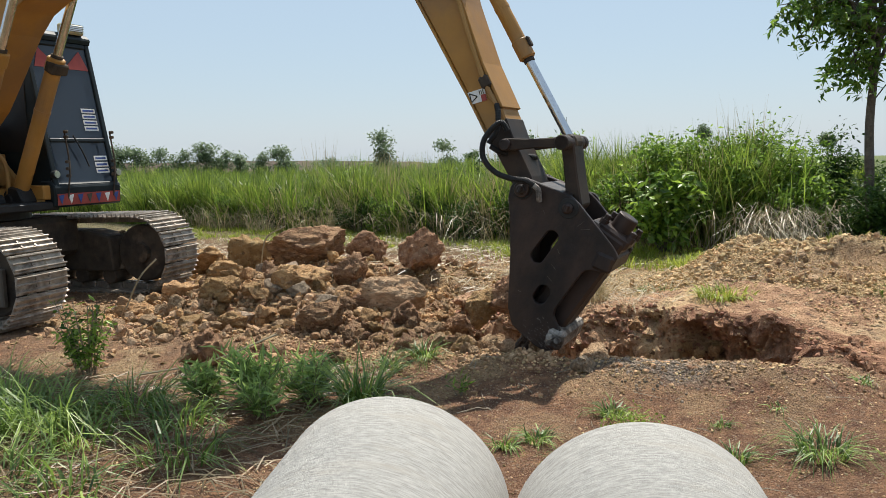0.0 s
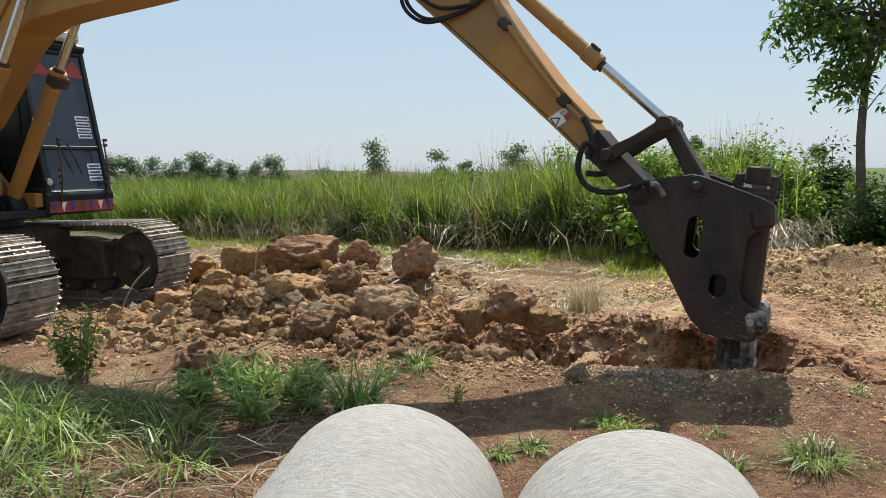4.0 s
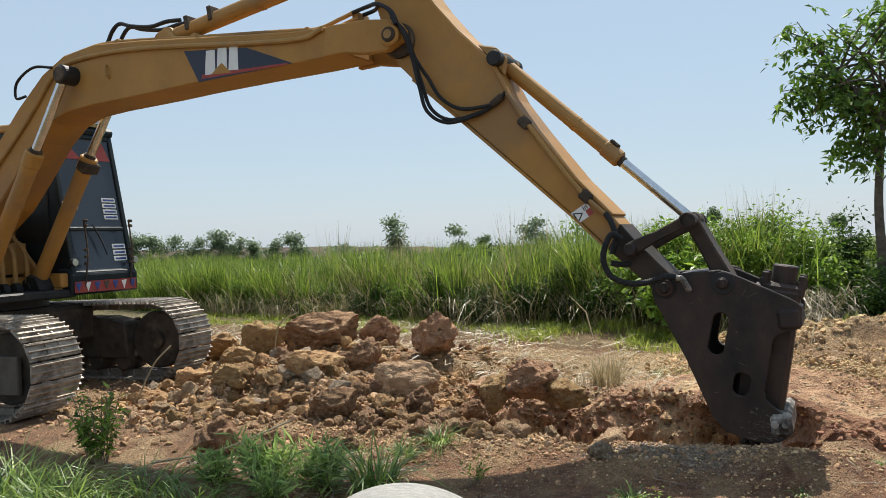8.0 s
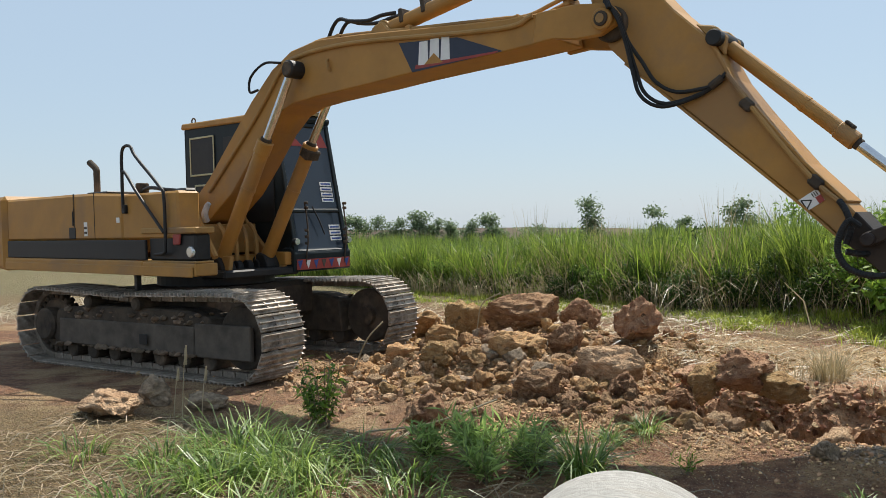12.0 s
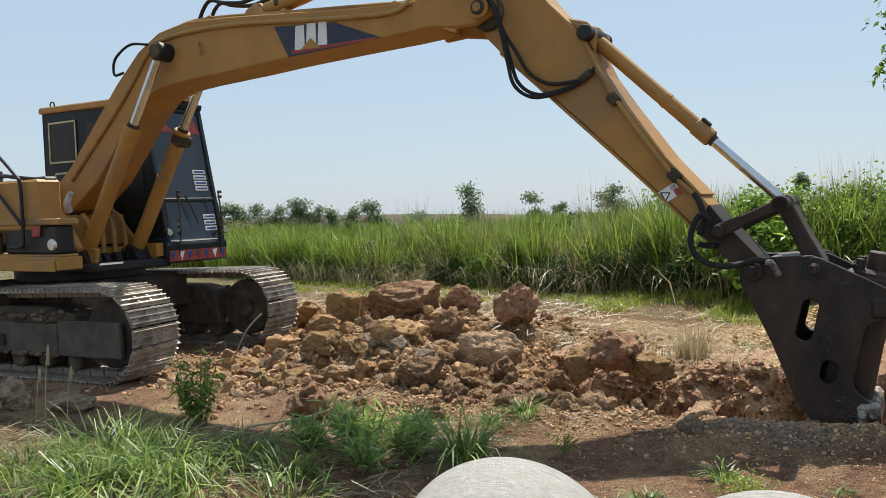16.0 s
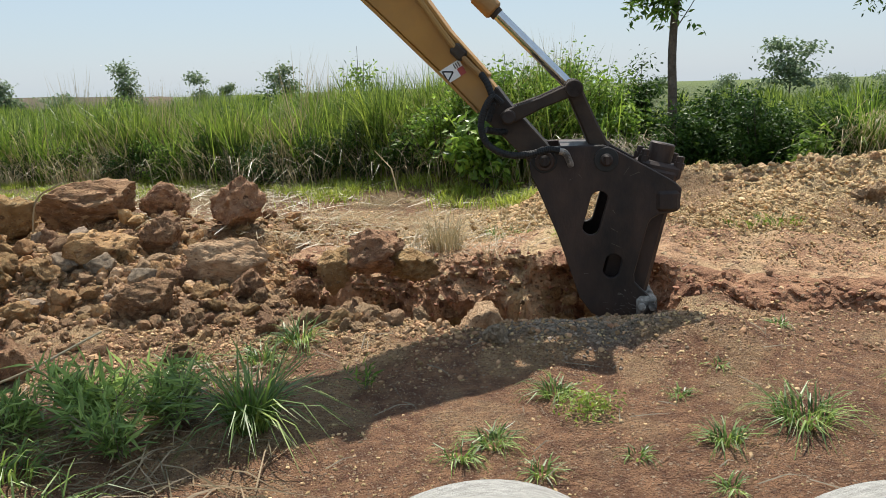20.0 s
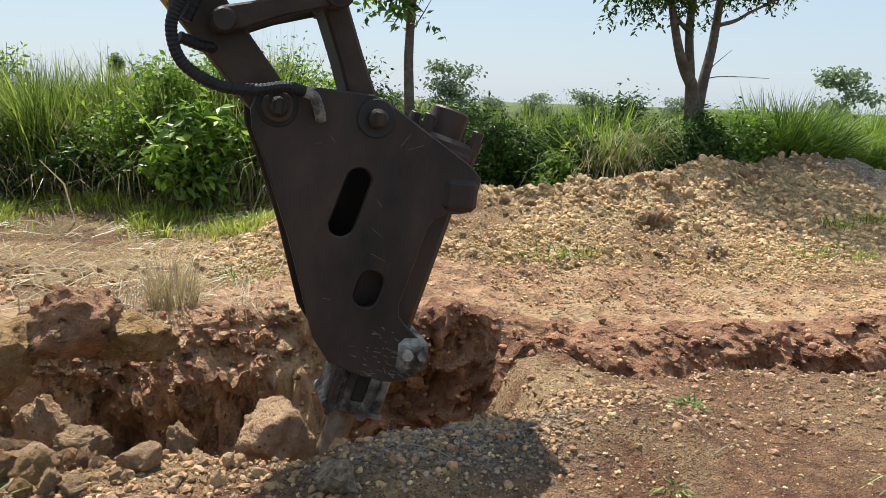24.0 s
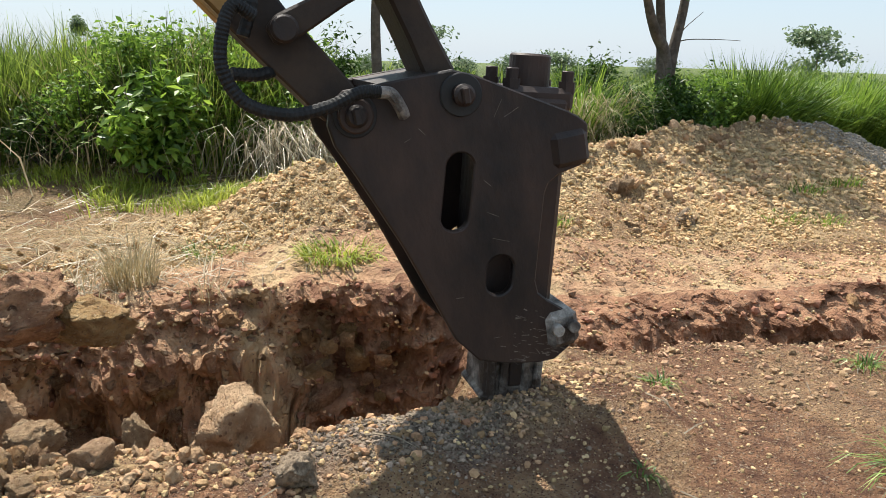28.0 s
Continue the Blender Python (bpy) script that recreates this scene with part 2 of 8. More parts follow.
# ---- mesh helpers ----
def part(name, bm, material, parent=None, label="", m=None, smooth=False):
    """Links a bmesh as one mesh object under a thing or a part."""
    me = bpy.data.meshes.new(name)
    bmesh.ops.recalc_face_normals(bm, faces=bm.faces)
    bm.to_mesh(me)
    bm.free()
    me.materials.append(material)
    if smooth:
        me.shade_smooth()
    ob = new(name, me)
    if parent:
        ob.parent = parent
    if m is not None:
        ob.matrix_basis = m
    if label:
        ob["label"] = label
    return ob


def arrays(name, verts, faces, material, smooth=False, parent=None):
    """A mesh from numpy arrays of vertices and equal-sided faces."""
    me = bpy.data.meshes.new(name)
    k = faces.shape[1]
    me.vertices.add(len(verts))
    me.vertices.foreach_set("co", np.ascontiguousarray(verts, np.float32).ravel())
    me.loops.add(faces.size)
    me.loops.foreach_set("vertex_index", np.ascontiguousarray(faces, np.int32).ravel())
    me.polygons.add(len(faces))
    me.polygons.foreach_set("loop_start", np.arange(0, faces.size, k, dtype=np.int32))
    me.polygons.foreach_set("loop_total", np.full(len(faces), k, np.int32))
    me.polygons.foreach_set("use_smooth", np.full(len(faces), smooth))
    me.update(calc_edges=True)
    me.validate()
    me.materials.append(material)
    ob = new(name, me)
    if parent:
        ob.parent = parent
    return ob


def empty(name, m, label, category, group="", kind=""):
    ob = new(name)
    ob.matrix_basis = m
    return tagged(ob, label, category, group, kind)


def bevel(bm, w, seg=1, angle=0.5):
    es = [e for e in bm.edges if len(e.link_faces) == 2 and e.calc_face_angle(0) > angle]
    if es and w > 0:
        bmesh.ops.bevel(bm, geom=es, offset=w, segments=seg, affect="EDGES", clamp_overlap=True)
    return bm


def box(x0, x1, y0, y1, z0, z1, w=0.0, bm=None, m=None):
    own = bmesh.new()
    r = bmesh.ops.create_cube(own, size=1)
    for v in r["verts"]:
        v.co = Vector(((x0 + x1) / 2 + v.co.x * (x1 - x0), (y0 + y1) / 2 + v.co.y * (y1 - y0), (z0 + z1) / 2 + v.co.z * (z1 - z0)))
    bevel(own, w)
    if m is not None:
        own.transform(m)
    return join(bm, own)


def join(bm, other):
    if bm is None:
        return other
    me = bpy.data.meshes.new("tmp")
    other.to_mesh(me)
    other.free()
    bm.from_mesh(me)
    bpy.data.meshes.remove(me)
    return bm


def cyl(p0, p1, r, seg=16, r2=None, w=0.0, bm=None):
    own = bmesh.new()
    p0, p1 = Vector(p0), Vector(p1)
    d = p1 - p0
    bmesh.ops.create_cone(own, cap_ends=True, segments=seg, radius1=r, radius2=r if r2 is None else r2, depth=d.length)
    bevel(own, w, angle=1.0)
    own.transform(Matrix.Translation((p0 + p1) / 2) @ d.to_track_quat("Z", "Y").to_matrix().to_4x4())
    return join(bm, own)


def prism(profile, y0, y1, w=0.0, bm=None):
    """A side profile of (x, z) corners drawn out from y0 to y1."""
    own = bmesh.new()
    a = [own.verts.new((x, y0, z)) for x, z in profile]
    b = [own.verts.new((x, y1, z)) for x, z in profile]
    own.faces.new(a)
    own.faces.new(list(reversed(b)))
    n = len(a)
    for i in range(n):
        own.faces.new((a[i], b[i], b[(i + 1) % n], a[(i + 1) % n]))
    bmesh.ops.recalc_face_normals(own, faces=own.faces)
    bevel(own, w, angle=0.25)
    return join(bm, own)


def smooth_line(points, steps=6):
    """Points on a Catmull-Rom line through the given ones."""
    p = [Vector(q) for q in points]
    p = [p[0] * 2 - p[1]] + p + [p[-1] * 2 - p[-2]]
    out = []
    for i in range(1, len(p) - 2):
        for k in range(steps):
            t = k / steps
            out.append(0.5 * (2 * p[i] + (p[i + 1] - p[i - 1]) * t + (2 * p[i - 1] - 5 * p[i] + 4 * p[i + 1] - p[i + 2]) * t ** 2
                              + (3 * p[i] - p[i - 1] - 3 * p[i + 1] + p[i + 2]) * t ** 3))
    return out + [p[-2]]


def tube(points, r, seg=8, bm=None, steps=6, taper=1.0, ridged=0.0):
    own = bmesh.new()
    line = smooth_line(points, steps) if steps > 1 else [Vector(q) for q in points]
    rings = []
    up = Vector((0.123, 0.95, 0.31))
    for i, p in enumerate(line):
        d = (line[min(i + 1, len(line) - 1)] - line[max(i - 1, 0)]).normalized()
        a = d.cross(up)
        a = a.normalized() if a.length > 1e-4 else d.orthogonal().normalized()
        b = d.cross(a)
        rad = r * (1 + (taper - 1) * i / max(1, len(line) - 1)) * (1 + ridged * (i % 2))
        rings.append([own.verts.new(p + (a * math.cos(k * math.tau / seg) + b * math.sin(k * math.tau / seg)) * rad) for k in range(seg)])
    for u, v in zip(rings, rings[1:]):
        for k in range(seg):
            own.faces.new((u[k], u[(k + 1) % seg], v[(k + 1) % seg], v[k]))
    own.faces.new(list(reversed(rings[0])))
    own.faces.new(rings[-1])
    return join(bm, own)


# ---- noise on the plan ----
RNG = np.random.default_rng(7)
_G = RNG.random((256, 256))


def vnoise(x, y):
    """Smooth value noise, 0 to 1."""
    xi, yi = np.floor(x).astype(int), np.floor(y).astype(int)
    fx, fy = x - xi, y - yi
    fx, fy = fx * fx * (3 - 2 * fx), fy * fy * (3 - 2 * fy)
    g = lambda i, j: _G[(xi + i) % 256, (yi + j) % 256]
    return (g(0, 0) * (1 - fx) + g(1, 0) * fx) * (1 - fy) + (g(0, 1) * (1 - fx) + g(1, 1) * fx) * fy


def fbm(x, y, octaves=4):
    out, amp = 0.0, 0.5
    for k in range(octaves):
        out = out + amp * (vnoise(x * 2 ** k + 17 * k, y * 2 ** k + 31 * k) - 0.5)
        amp *= 0.5
    return out


def step(a, b, x):
    t = np.clip((x - a) / (b - a), 0, 1)
    return t * t * (3 - 2 * t)


def seg_dist(x, y, a, b):
    """Distance to a line piece, and how far along it (0 to 1)."""
    dx, dy = b[0] - a[0], b[1] - a[1]
    t = np.clip(((x - a[0]) * dx + (y - a[1]) * dy) / (dx * dx + dy * dy), 0, 1)
    return np.hypot(x - a[0] - t * dx, y - a[1] - t * dy), t


# ---- the lie of the land ----
TO, TD = (1.9, 6.3), (math.cos(radians(-31)), math.sin(radians(-31)))


def trench_axes(x, y):
    return (x - TO[0]) * TD[0] + (y - TO[1]) * TD[1], -(x - TO[0]) * TD[1] + (y - TO[1]) * TD[0]


def lip_wander(x, y):
    """How far the trench's broken edges stray."""
    return 0.34 * fbm(x * 1.6, y * 1.6, 4) + 0.16 * fbm(x * 5, y * 5, 4)


def trench_depth(x, y):
    """0 outside, 1 on the floor; and the depth of the floor."""
    u, n = trench_axes(x, y)
    wob = lip_wander(x, y)
    near = np.interp(u, [-3.2, -2.4, -1.6, -0.55, 0.5, 1.2, 1.7, 3.0, 9.0], [0.2, -0.7, -1.15, -1.28, -1.0, -0.55, -0.42, -0.45, -0.5]) + wob
    far = np.interp(u, [-3.2, -2.6, -1.6, -0.5, 0.6, 1.8, 3.0, 9.0], [0.5, 0.62, 0.76, 0.74, 0.55, 0.60, 0.62, 0.8]) + 0.8 * wob
    soft = np.interp(u, [0.2, 0.6, 1.6], [0.14, 0.60, 0.75])
    inside = step(0.0, 1.0, (n - near) / soft) * step(0.0, 1.0, (far + 0.50 - n) / 0.13)
    floor = np.interp(u, [-3.0, -2.3, -1.4, 0.25, 0.45, 0.62, 0.90, 1.3, 1.8, 6.0, 9.0], [0.0, 0.45, 0.85, 0.85, 0.42, 0.10, 0.08, 0.22, 0.28, 0.30, 0.20])
    return inside, floor, u, n


def height(x, y):
    x, y = np.asarray(x, float), np.asarray(y, float)
    h = 0.10 * fbm(x / 2.6, y / 2.6, 4) + 0.035 * fbm(x * 2.3, y * 2.3, 3)
    near = step(40, 14, np.hypot(x, y - 6))
    h = h * (0.35 + 0.65 * near)
    h = h + 0.016 * fbm(x * 11, y * 11, 3) * near
    d, t = seg_dist(x, y, (-0.4, 5.75), (2.1, 4.95))
    h = h + (0.08 + 0.11 * t) * np.exp(-(d / 0.40) ** 2) * (0.8 + 0.8 * fbm(x * 3, y * 3, 3))
    # the heap of broken clay beside the machine
    heap = np.exp(-(((x + 1.9) / 1.9) ** 2 + ((y - 8.0) / 1.7) ** 2) ** 1.3)
    h = h + heap * (0.20 + 0.55 * fbm(x * 1.3, y * 1.3, 4))
    d, t = seg_dist(x, y, (-3.0, 10.4), (-0.3, 9.4))
    h = h + 0.16 * np.exp(-(d / 0.7) ** 2)
    # the spoil bank beyond the trench
    crest = np.minimum(seg_dist(x, y, (2.9, 8.85), (6.1, 7.9))[0], seg_dist(x, y, (6.1, 7.9), (10.5, 7.5))[0])
    tall = np.interp(x, [1.9, 2.4, 2.8, 3.2, 3.9, 5.4, 6.5, 8.4, 9.2, 10.6, 12.0, 13.5], [0.0, 0.22, 0.44, 0.58, 0.60, 0.60, 0.66, 0.70, 0.62, 0.36, 0.15, 0.0])
    bank = np.clip(1 - crest / 1.75, 0, 1)
    h = h + tall * bank ** 1.1 * (1 + 0.45 * fbm(x * 1.1, y * 1.1, 4)) + bank * (0.26 * fbm(x * 3.2, y * 3.2, 3) + 0.13 * fbm(x * 11, y * 11, 3))
    # grey heap behind the bank
    d = np.hypot((x - 9.0) / 1.2, (y - 7.0) / 0.9)
    h = h + 0.22 * np.exp(-d ** 2)
    # rise under the hedge
    d, t = seg_dist(x, y, (3.0, 12.6), (12.0, 10.2))
    h = h + 0.25 * np.exp(-(d / 1.4) ** 2)
    inside, floor, u, n = trench_depth(x, y)
    rough = 0.35 * fbm(x * 3.1, y * 3.1, 4)
    h = h * (1 - 0.75 * inside) - inside * floor * (1 + rough)
    h = h + inside * (1 - inside) * 1.2 * fbm(x * 6, y * 6, 3)
    h = np.where((y < 2.9) & (np.abs(x - 0.5) < 1.6), np.minimum(h, 0.0), h)
    # the field falls gently away
    h = h - 0.0122 * np.maximum(0, np.hypot(x, y - 3) - 13)
    # level ground under the machine
    flat = step(3.3, 2.0, np.hypot((x + 5.77) * 0.85, (y - 8.76)))
    return h * (1 - flat) - 0.03 * flat


def soils(x, y):
    """How much tan clay, gravel and dry grass litter lies on the red earth."""
    inside, floor, u, n = trench_depth(x, y)
    w = fbm(x * 0.9, y * 0.9, 4)
    w2 = fbm(x * 3.0, y * 3.0, 3)
    tan = np.exp(-(((x + 1.9) / 2.5) ** 2 + ((y - 8.3) / 2.2) ** 2) ** 1.5) * 0.45
    crest = np.minimum(seg_dist(x, y, (2.9, 8.8), (6.1, 7.8))[0], seg_dist(x, y, (6.1, 7.8), (10.5, 7.4))[0])
    tan = np.maximum(tan, step(2.3, 1.2, crest + 1.3 * w) * (u > -3) * (1 - 0.6 * step(0.08, 0.18, fbm(x * 0.8 + 9, y * 1.6, 3))))
    tan = np.maximum(tan, (0.30 + 0.30 * step(4.6, 6.0, y)) * step(0.0, 0.12, w2) * step(3.2, 4.6, y) * step(9.5, 8.0, y))
    tan = np.maximum(tan, 0.6 * step(-0.05, 0.10, w2) * step(7.3, 8.2, y) * step(12.0, 11.0, y))
    tan = np.maximum(tan, 0.8 * inside * step(0.0, 0.10, w2 + w) * (u < 1.0))
    tan = np.maximum(tan, 0.55 * step(-0.06, 0.08, w2 + 0.4 * w) * step(0.5, 0.8, n) * step(2.5, 1.9, n) * (u > -2.5))
    tan = tan * (1 - 0.85 * inside * step(0.9, 1.4, u) * step(0.9, 0.7, n))
    d = seg_dist(x, y, (1.0, 5.30), (1.6, 5.15))[0]
    gravel = 0.8 * step(0.42, 0.1, d + 0.6 * w2) * (1 - inside)
    gravel = np.maximum(gravel, 0.4 * step(0.95, 0.65, np.hypot(x - 9.4, (y - 6.95) * 1.2) + w))
    litter = step(10.2, 12.4, y + 0.45 * (x - 2) + 3 * w) * 0.9
    litter = np.maximum(litter, step(-1.9, -2.9, x + 1.6 * w + 0.5 * (y - 4.2)) * step(6.3, 5.3, y) * 0.65)
    litter = np.maximum(litter, 0.7 * step(-2.5, -8, x) * step(11, 13, y))
    litter = np.maximum(litter, step(15, 18, y))
    return np.clip(tan, 0, 1), np.clip(gravel, 0, 1), np.clip(litter, 0, 1)


def spread(lo, hi, pitch, out_lo, out_hi, grow=1.16):
    mid = list(np.arange(lo, hi, pitch))
    a, b, s = [], [], pitch
    while (a[-1] if a else lo) > out_lo:
        s *= grow
        a.append((a[-1] if a else lo) - s)
    s = pitch
    while (b[-1] if b else hi) < out_hi:
        s *= grow
        b.append((b[-1] if b else hi) + s)
    return np.array(a[::-1] + mid + b)


def build_ground():
    xs, ys = spread(-5.5, 9.5, 0.036, -3000, 3000), spread(2.6, 10.5, 0.036, -3000, 3000)
    X, Y = np.meshgrid(xs, ys)
    Z = height(X, Y)
    v = np.stack([X.ravel(), Y.ravel(), Z.ravel()], 1)
    nx, ny = len(xs), len(ys)
    i = (np.arange(ny - 1)[:, None] * nx + np.arange(nx - 1)[None]).ravel()
    f = np.stack([i, i + 1, i + nx + 1, i + nx], 1)
    ob = arrays("ground", v, f, SOIL, smooth=True)
    t, g, l = soils(X.ravel(), Y.ravel())
    att = ob.data.color_attributes.new("soil", "FLOAT_COLOR", "POINT")
    att.data.foreach_set("color", np.stack([t, g, l, step(0.3, 2.0, Y.ravel() - np.interp(X.ravel(), [-60, -30, -8.7, -5.0, -1.2, 0.2, 1.8, 2.6, 4.3, 5.5, 9.0, 14.0, 20.0, 40.0], [52, 33, 19.9, 17.2, 15.0, 13.7, 13.2, 12.2, 11.6, 11.4, 10.0, 8.6, 7.0, 0.0]))], 1).astype(np.float32).ravel())
    return tagged(ob, "red and tan churned earth with a dug trench", "ground", kind="structure")


build_ground()
TRENCH = mat("trench_earth", (0.29, 0.150, 0.084), (0.56, 0.345, 0.195), 6.0, (0.56, 0.40, 0.22), 1.7, 0.42, (0.85, 1.0), bump=1.0, bscale=30.0, dist=0.05, pebble=((14.0, 0.30, (0.14, 0.066, 0.04), (0.56, 0.40, 0.23)), (55.0, 0.14, *PALE)))


# Red earth of the shallow run; its darker tone also stands for pit shade.
REDFACE = mat("shaded_red_earth", (0.25, 0.118, 0.066), (0.47, 0.26, 0.145), 8.0, (0.14, 0.060, 0.034), 2.2, 0.40, (0.85, 1.0), bump=1.0, bscale=34.0, dist=0.05, pebble=((40.0, 0.10, *PALE),))
FACE = []


def build_trench_wall():
    """The broken far face of the trench, hollowed and ragged."""
    us, ss = np.arange(-2.75, 6.6, 0.022), np.linspace(0, 1, 56)
    v = np.zeros((len(us), len(ss), 3))
    nv = np.array([-TD[1], TD[0], 0.0])
    stray = lip_wander(TO[0] + us * TD[0] - 0.65 * TD[1], TO[1] + us * TD[1] + 0.65 * TD[0])
    slid = np.zeros(len(us))  # where loose earth has slid down the face
    for i, u in enumerate(us):
        far = float(np.interp(u, [-2.75, -2.6, -1.6, -0.5, 0.6, 1.8, 3.0, 9.0], [0.55, 0.62, 0.76, 0.74, 0.55, 0.60, 0.62, 0.8]))
        deep = float(np.interp(u, [-2.75, -2.3, -1.4, 0.28, 0.48, 0.66, 0.90, 1.3, 1.8, 6.6], [0.15, 0.55, 1.0, 1.0, 0.50, 0.15, 0.12, 0.27, 0.34, 0.36]))
        lean = float(np.interp(u, [-0.2, 0.3, 0.6, 1.6], [0.10, 0.10, 0.50, 0.55]))
        slid[i] = np.interp(u, [-2.6, -2.2, -1.8, -1.35, -0.70, -0.25], [0.0, 0.9, 0.7, 1.0, 1.0, 0.0])
        deep *= 1 - 0.15 * slid[i]
        for j, s in enumerate(ss):
            n = far + 0.72 - 0.74 * min(1, s / 0.24) + 0.8 * stray[i] * min(1, s * 5) - 0.12 * max(0, s - 0.24) - lean * max(0, s - 0.24) * 1.3 - 0.62 * slid[i] * max(0, s - 0.20)
            x, y = TO[0] + u * TD[0] - n * TD[1], TO[1] + u * TD[1] + n * TD[0]
            v[i, j] = (x, y, -deep * max(0, s - 0.22) / 0.78)
    flat = v.reshape(-1, 3)
    edge = height(flat[:, 0] + 0.75 * nv[0], flat[:, 1] + 0.75 * nv[1]).reshape(v.shape[:2])
    swell = 0.075 * np.interp(us, [-2.2, -1.4, 0.3, 0.7], [0, 1, 1, 0])[:, None] * (np.clip(ss / 0.24, 0, 1) * np.clip(1.24 - ss, 0, 1))[None]
    v[..., 2] += edge * np.clip(1.24 - ss, 0, 1)[None] + 0.012 + swell
    for i in range(len(us)):
        for j, s in enumerate(ss):
            p = Vector(v[i, j])
            k = min(1.0, max(0, s - 0.18) * 7)
            d = 0.28 * noise.fractal(p * 2.1, 1.0, 2.0, 2) + 0.26 * (0.22 - abs(noise.noise(p * 4.2 + Vector((9, 0, 0))))) + 0.15 * (0.22 - abs(noise.noise(p * 9.5))) + 0.08 * noise.noise(p * 21)
            hollow = 0.34 * max(0.0, noise.noise(p * Vector((1.3, 1.3, 2.0)) + Vector((3, 7, 1)))) * math.sin(math.pi * min(1, max(0, s - 0.2)))
            k *= (1 - 0.35 * slid[i]) * float(np.interp(us[i], [0.25, 0.6, 1.2, 1.8], [1.0, 0.30, 0.40, 0.55]))
            v[i, j] += nv * min(0.34, hollow - d) * k
            v[i, j, 2] += 0.05 * noise.fractal(p * 4.0, 1.0, 2.0, 2) * k + 0.03 * noise.noise(p * 9) * min(1, s * 8)
    FACE.append(v.reshape(-1, 3)[(np.repeat(us, len(ss)) < 6.3) & (np.tile(ss, len(us)) > 0.2)])
    nu, ns = len(us), len(ss)
    i = (np.arange(nu - 1)[:, None] * ns + np.arange(ns - 1)[None]).ravel()
    f = np.stack([i, i + ns, i + ns + 1, i + 1], 1)
    wall = arrays("trench_wall", v.reshape(-1, 3), f, TRENCH)
    wall.data.materials.append(REDFACE)
    # The darker earth starts inside the pit, so shade is coloured into its face.
    run = (us[:-1, None] + 0.5 * fbm(us[:-1, None] * 3, ss[None, :-1] * 5, 3) > -0.35) & (ss[None, :-1] > 0.2)
    run = run.ravel()
    wall.data.polygons.foreach_set("material_index", run.astype(np.int32))
    return tagged(wall, "ragged dark red earth face of the dug trench", "earth wall", kind="structure")


build_trench_wall()


# ---- concrete pipes ----
def build_pipe(place, turn):
    bm = bmesh.new()
    R, r, L, seg = 0.39, 0.32, 1.25, 72
    rings = []
    for rad, y in ((R - 0.006, 0), (R, -0.008), (R, -L * 0.33), (R, -L * 0.66), (R, -L + 0.01), (R - 0.01, -L), (r, -L), (r, -L * 0.5), (r, 0)):
        rings.append([bm.verts.new((rad * math.cos(k * math.tau / seg), y, R + rad * math.sin(k * math.tau / seg))) for k in range(seg)])
    rings.append(rings[0])
    for a, b in zip(rings, rings[1:]):
        for k in range(seg):
            bm.faces.new((a[k], a[(k + 1) % seg], b[(k + 1) % seg], b[k]))
    ob = part("concrete_pipe", bm, CONCRETE, smooth=False)
    for p in ob.data.polygons:
        p.use_smooth = True
    ob.matrix_basis = pose(*place, 0, 0, turn)
    return tagged(ob, "pale grey concrete drain pipe lying on red earth", "pipe", "row of drain pipes")


PIPE = build_pipe((-0.28, 2.50, -0.005), -4)
for px, py, rz in ((0.48, 2.24, -5), (1.28, 1.76, -6)):
    copy_thing(PIPE, pose(px, py, -0.005, 0, 0, rz))

# ---- the excavator: x ahead, y to its left, z up from the ground under the slewing ring ----
BASE = (-5.77, 8.757, -0.03)
HEADING = -15.0
FOOT, BOOM_L, STICK_L = (-0.125, 1.761), 5.967, 2.841
GAUGE, SHOE_W = 2.14, 0.62


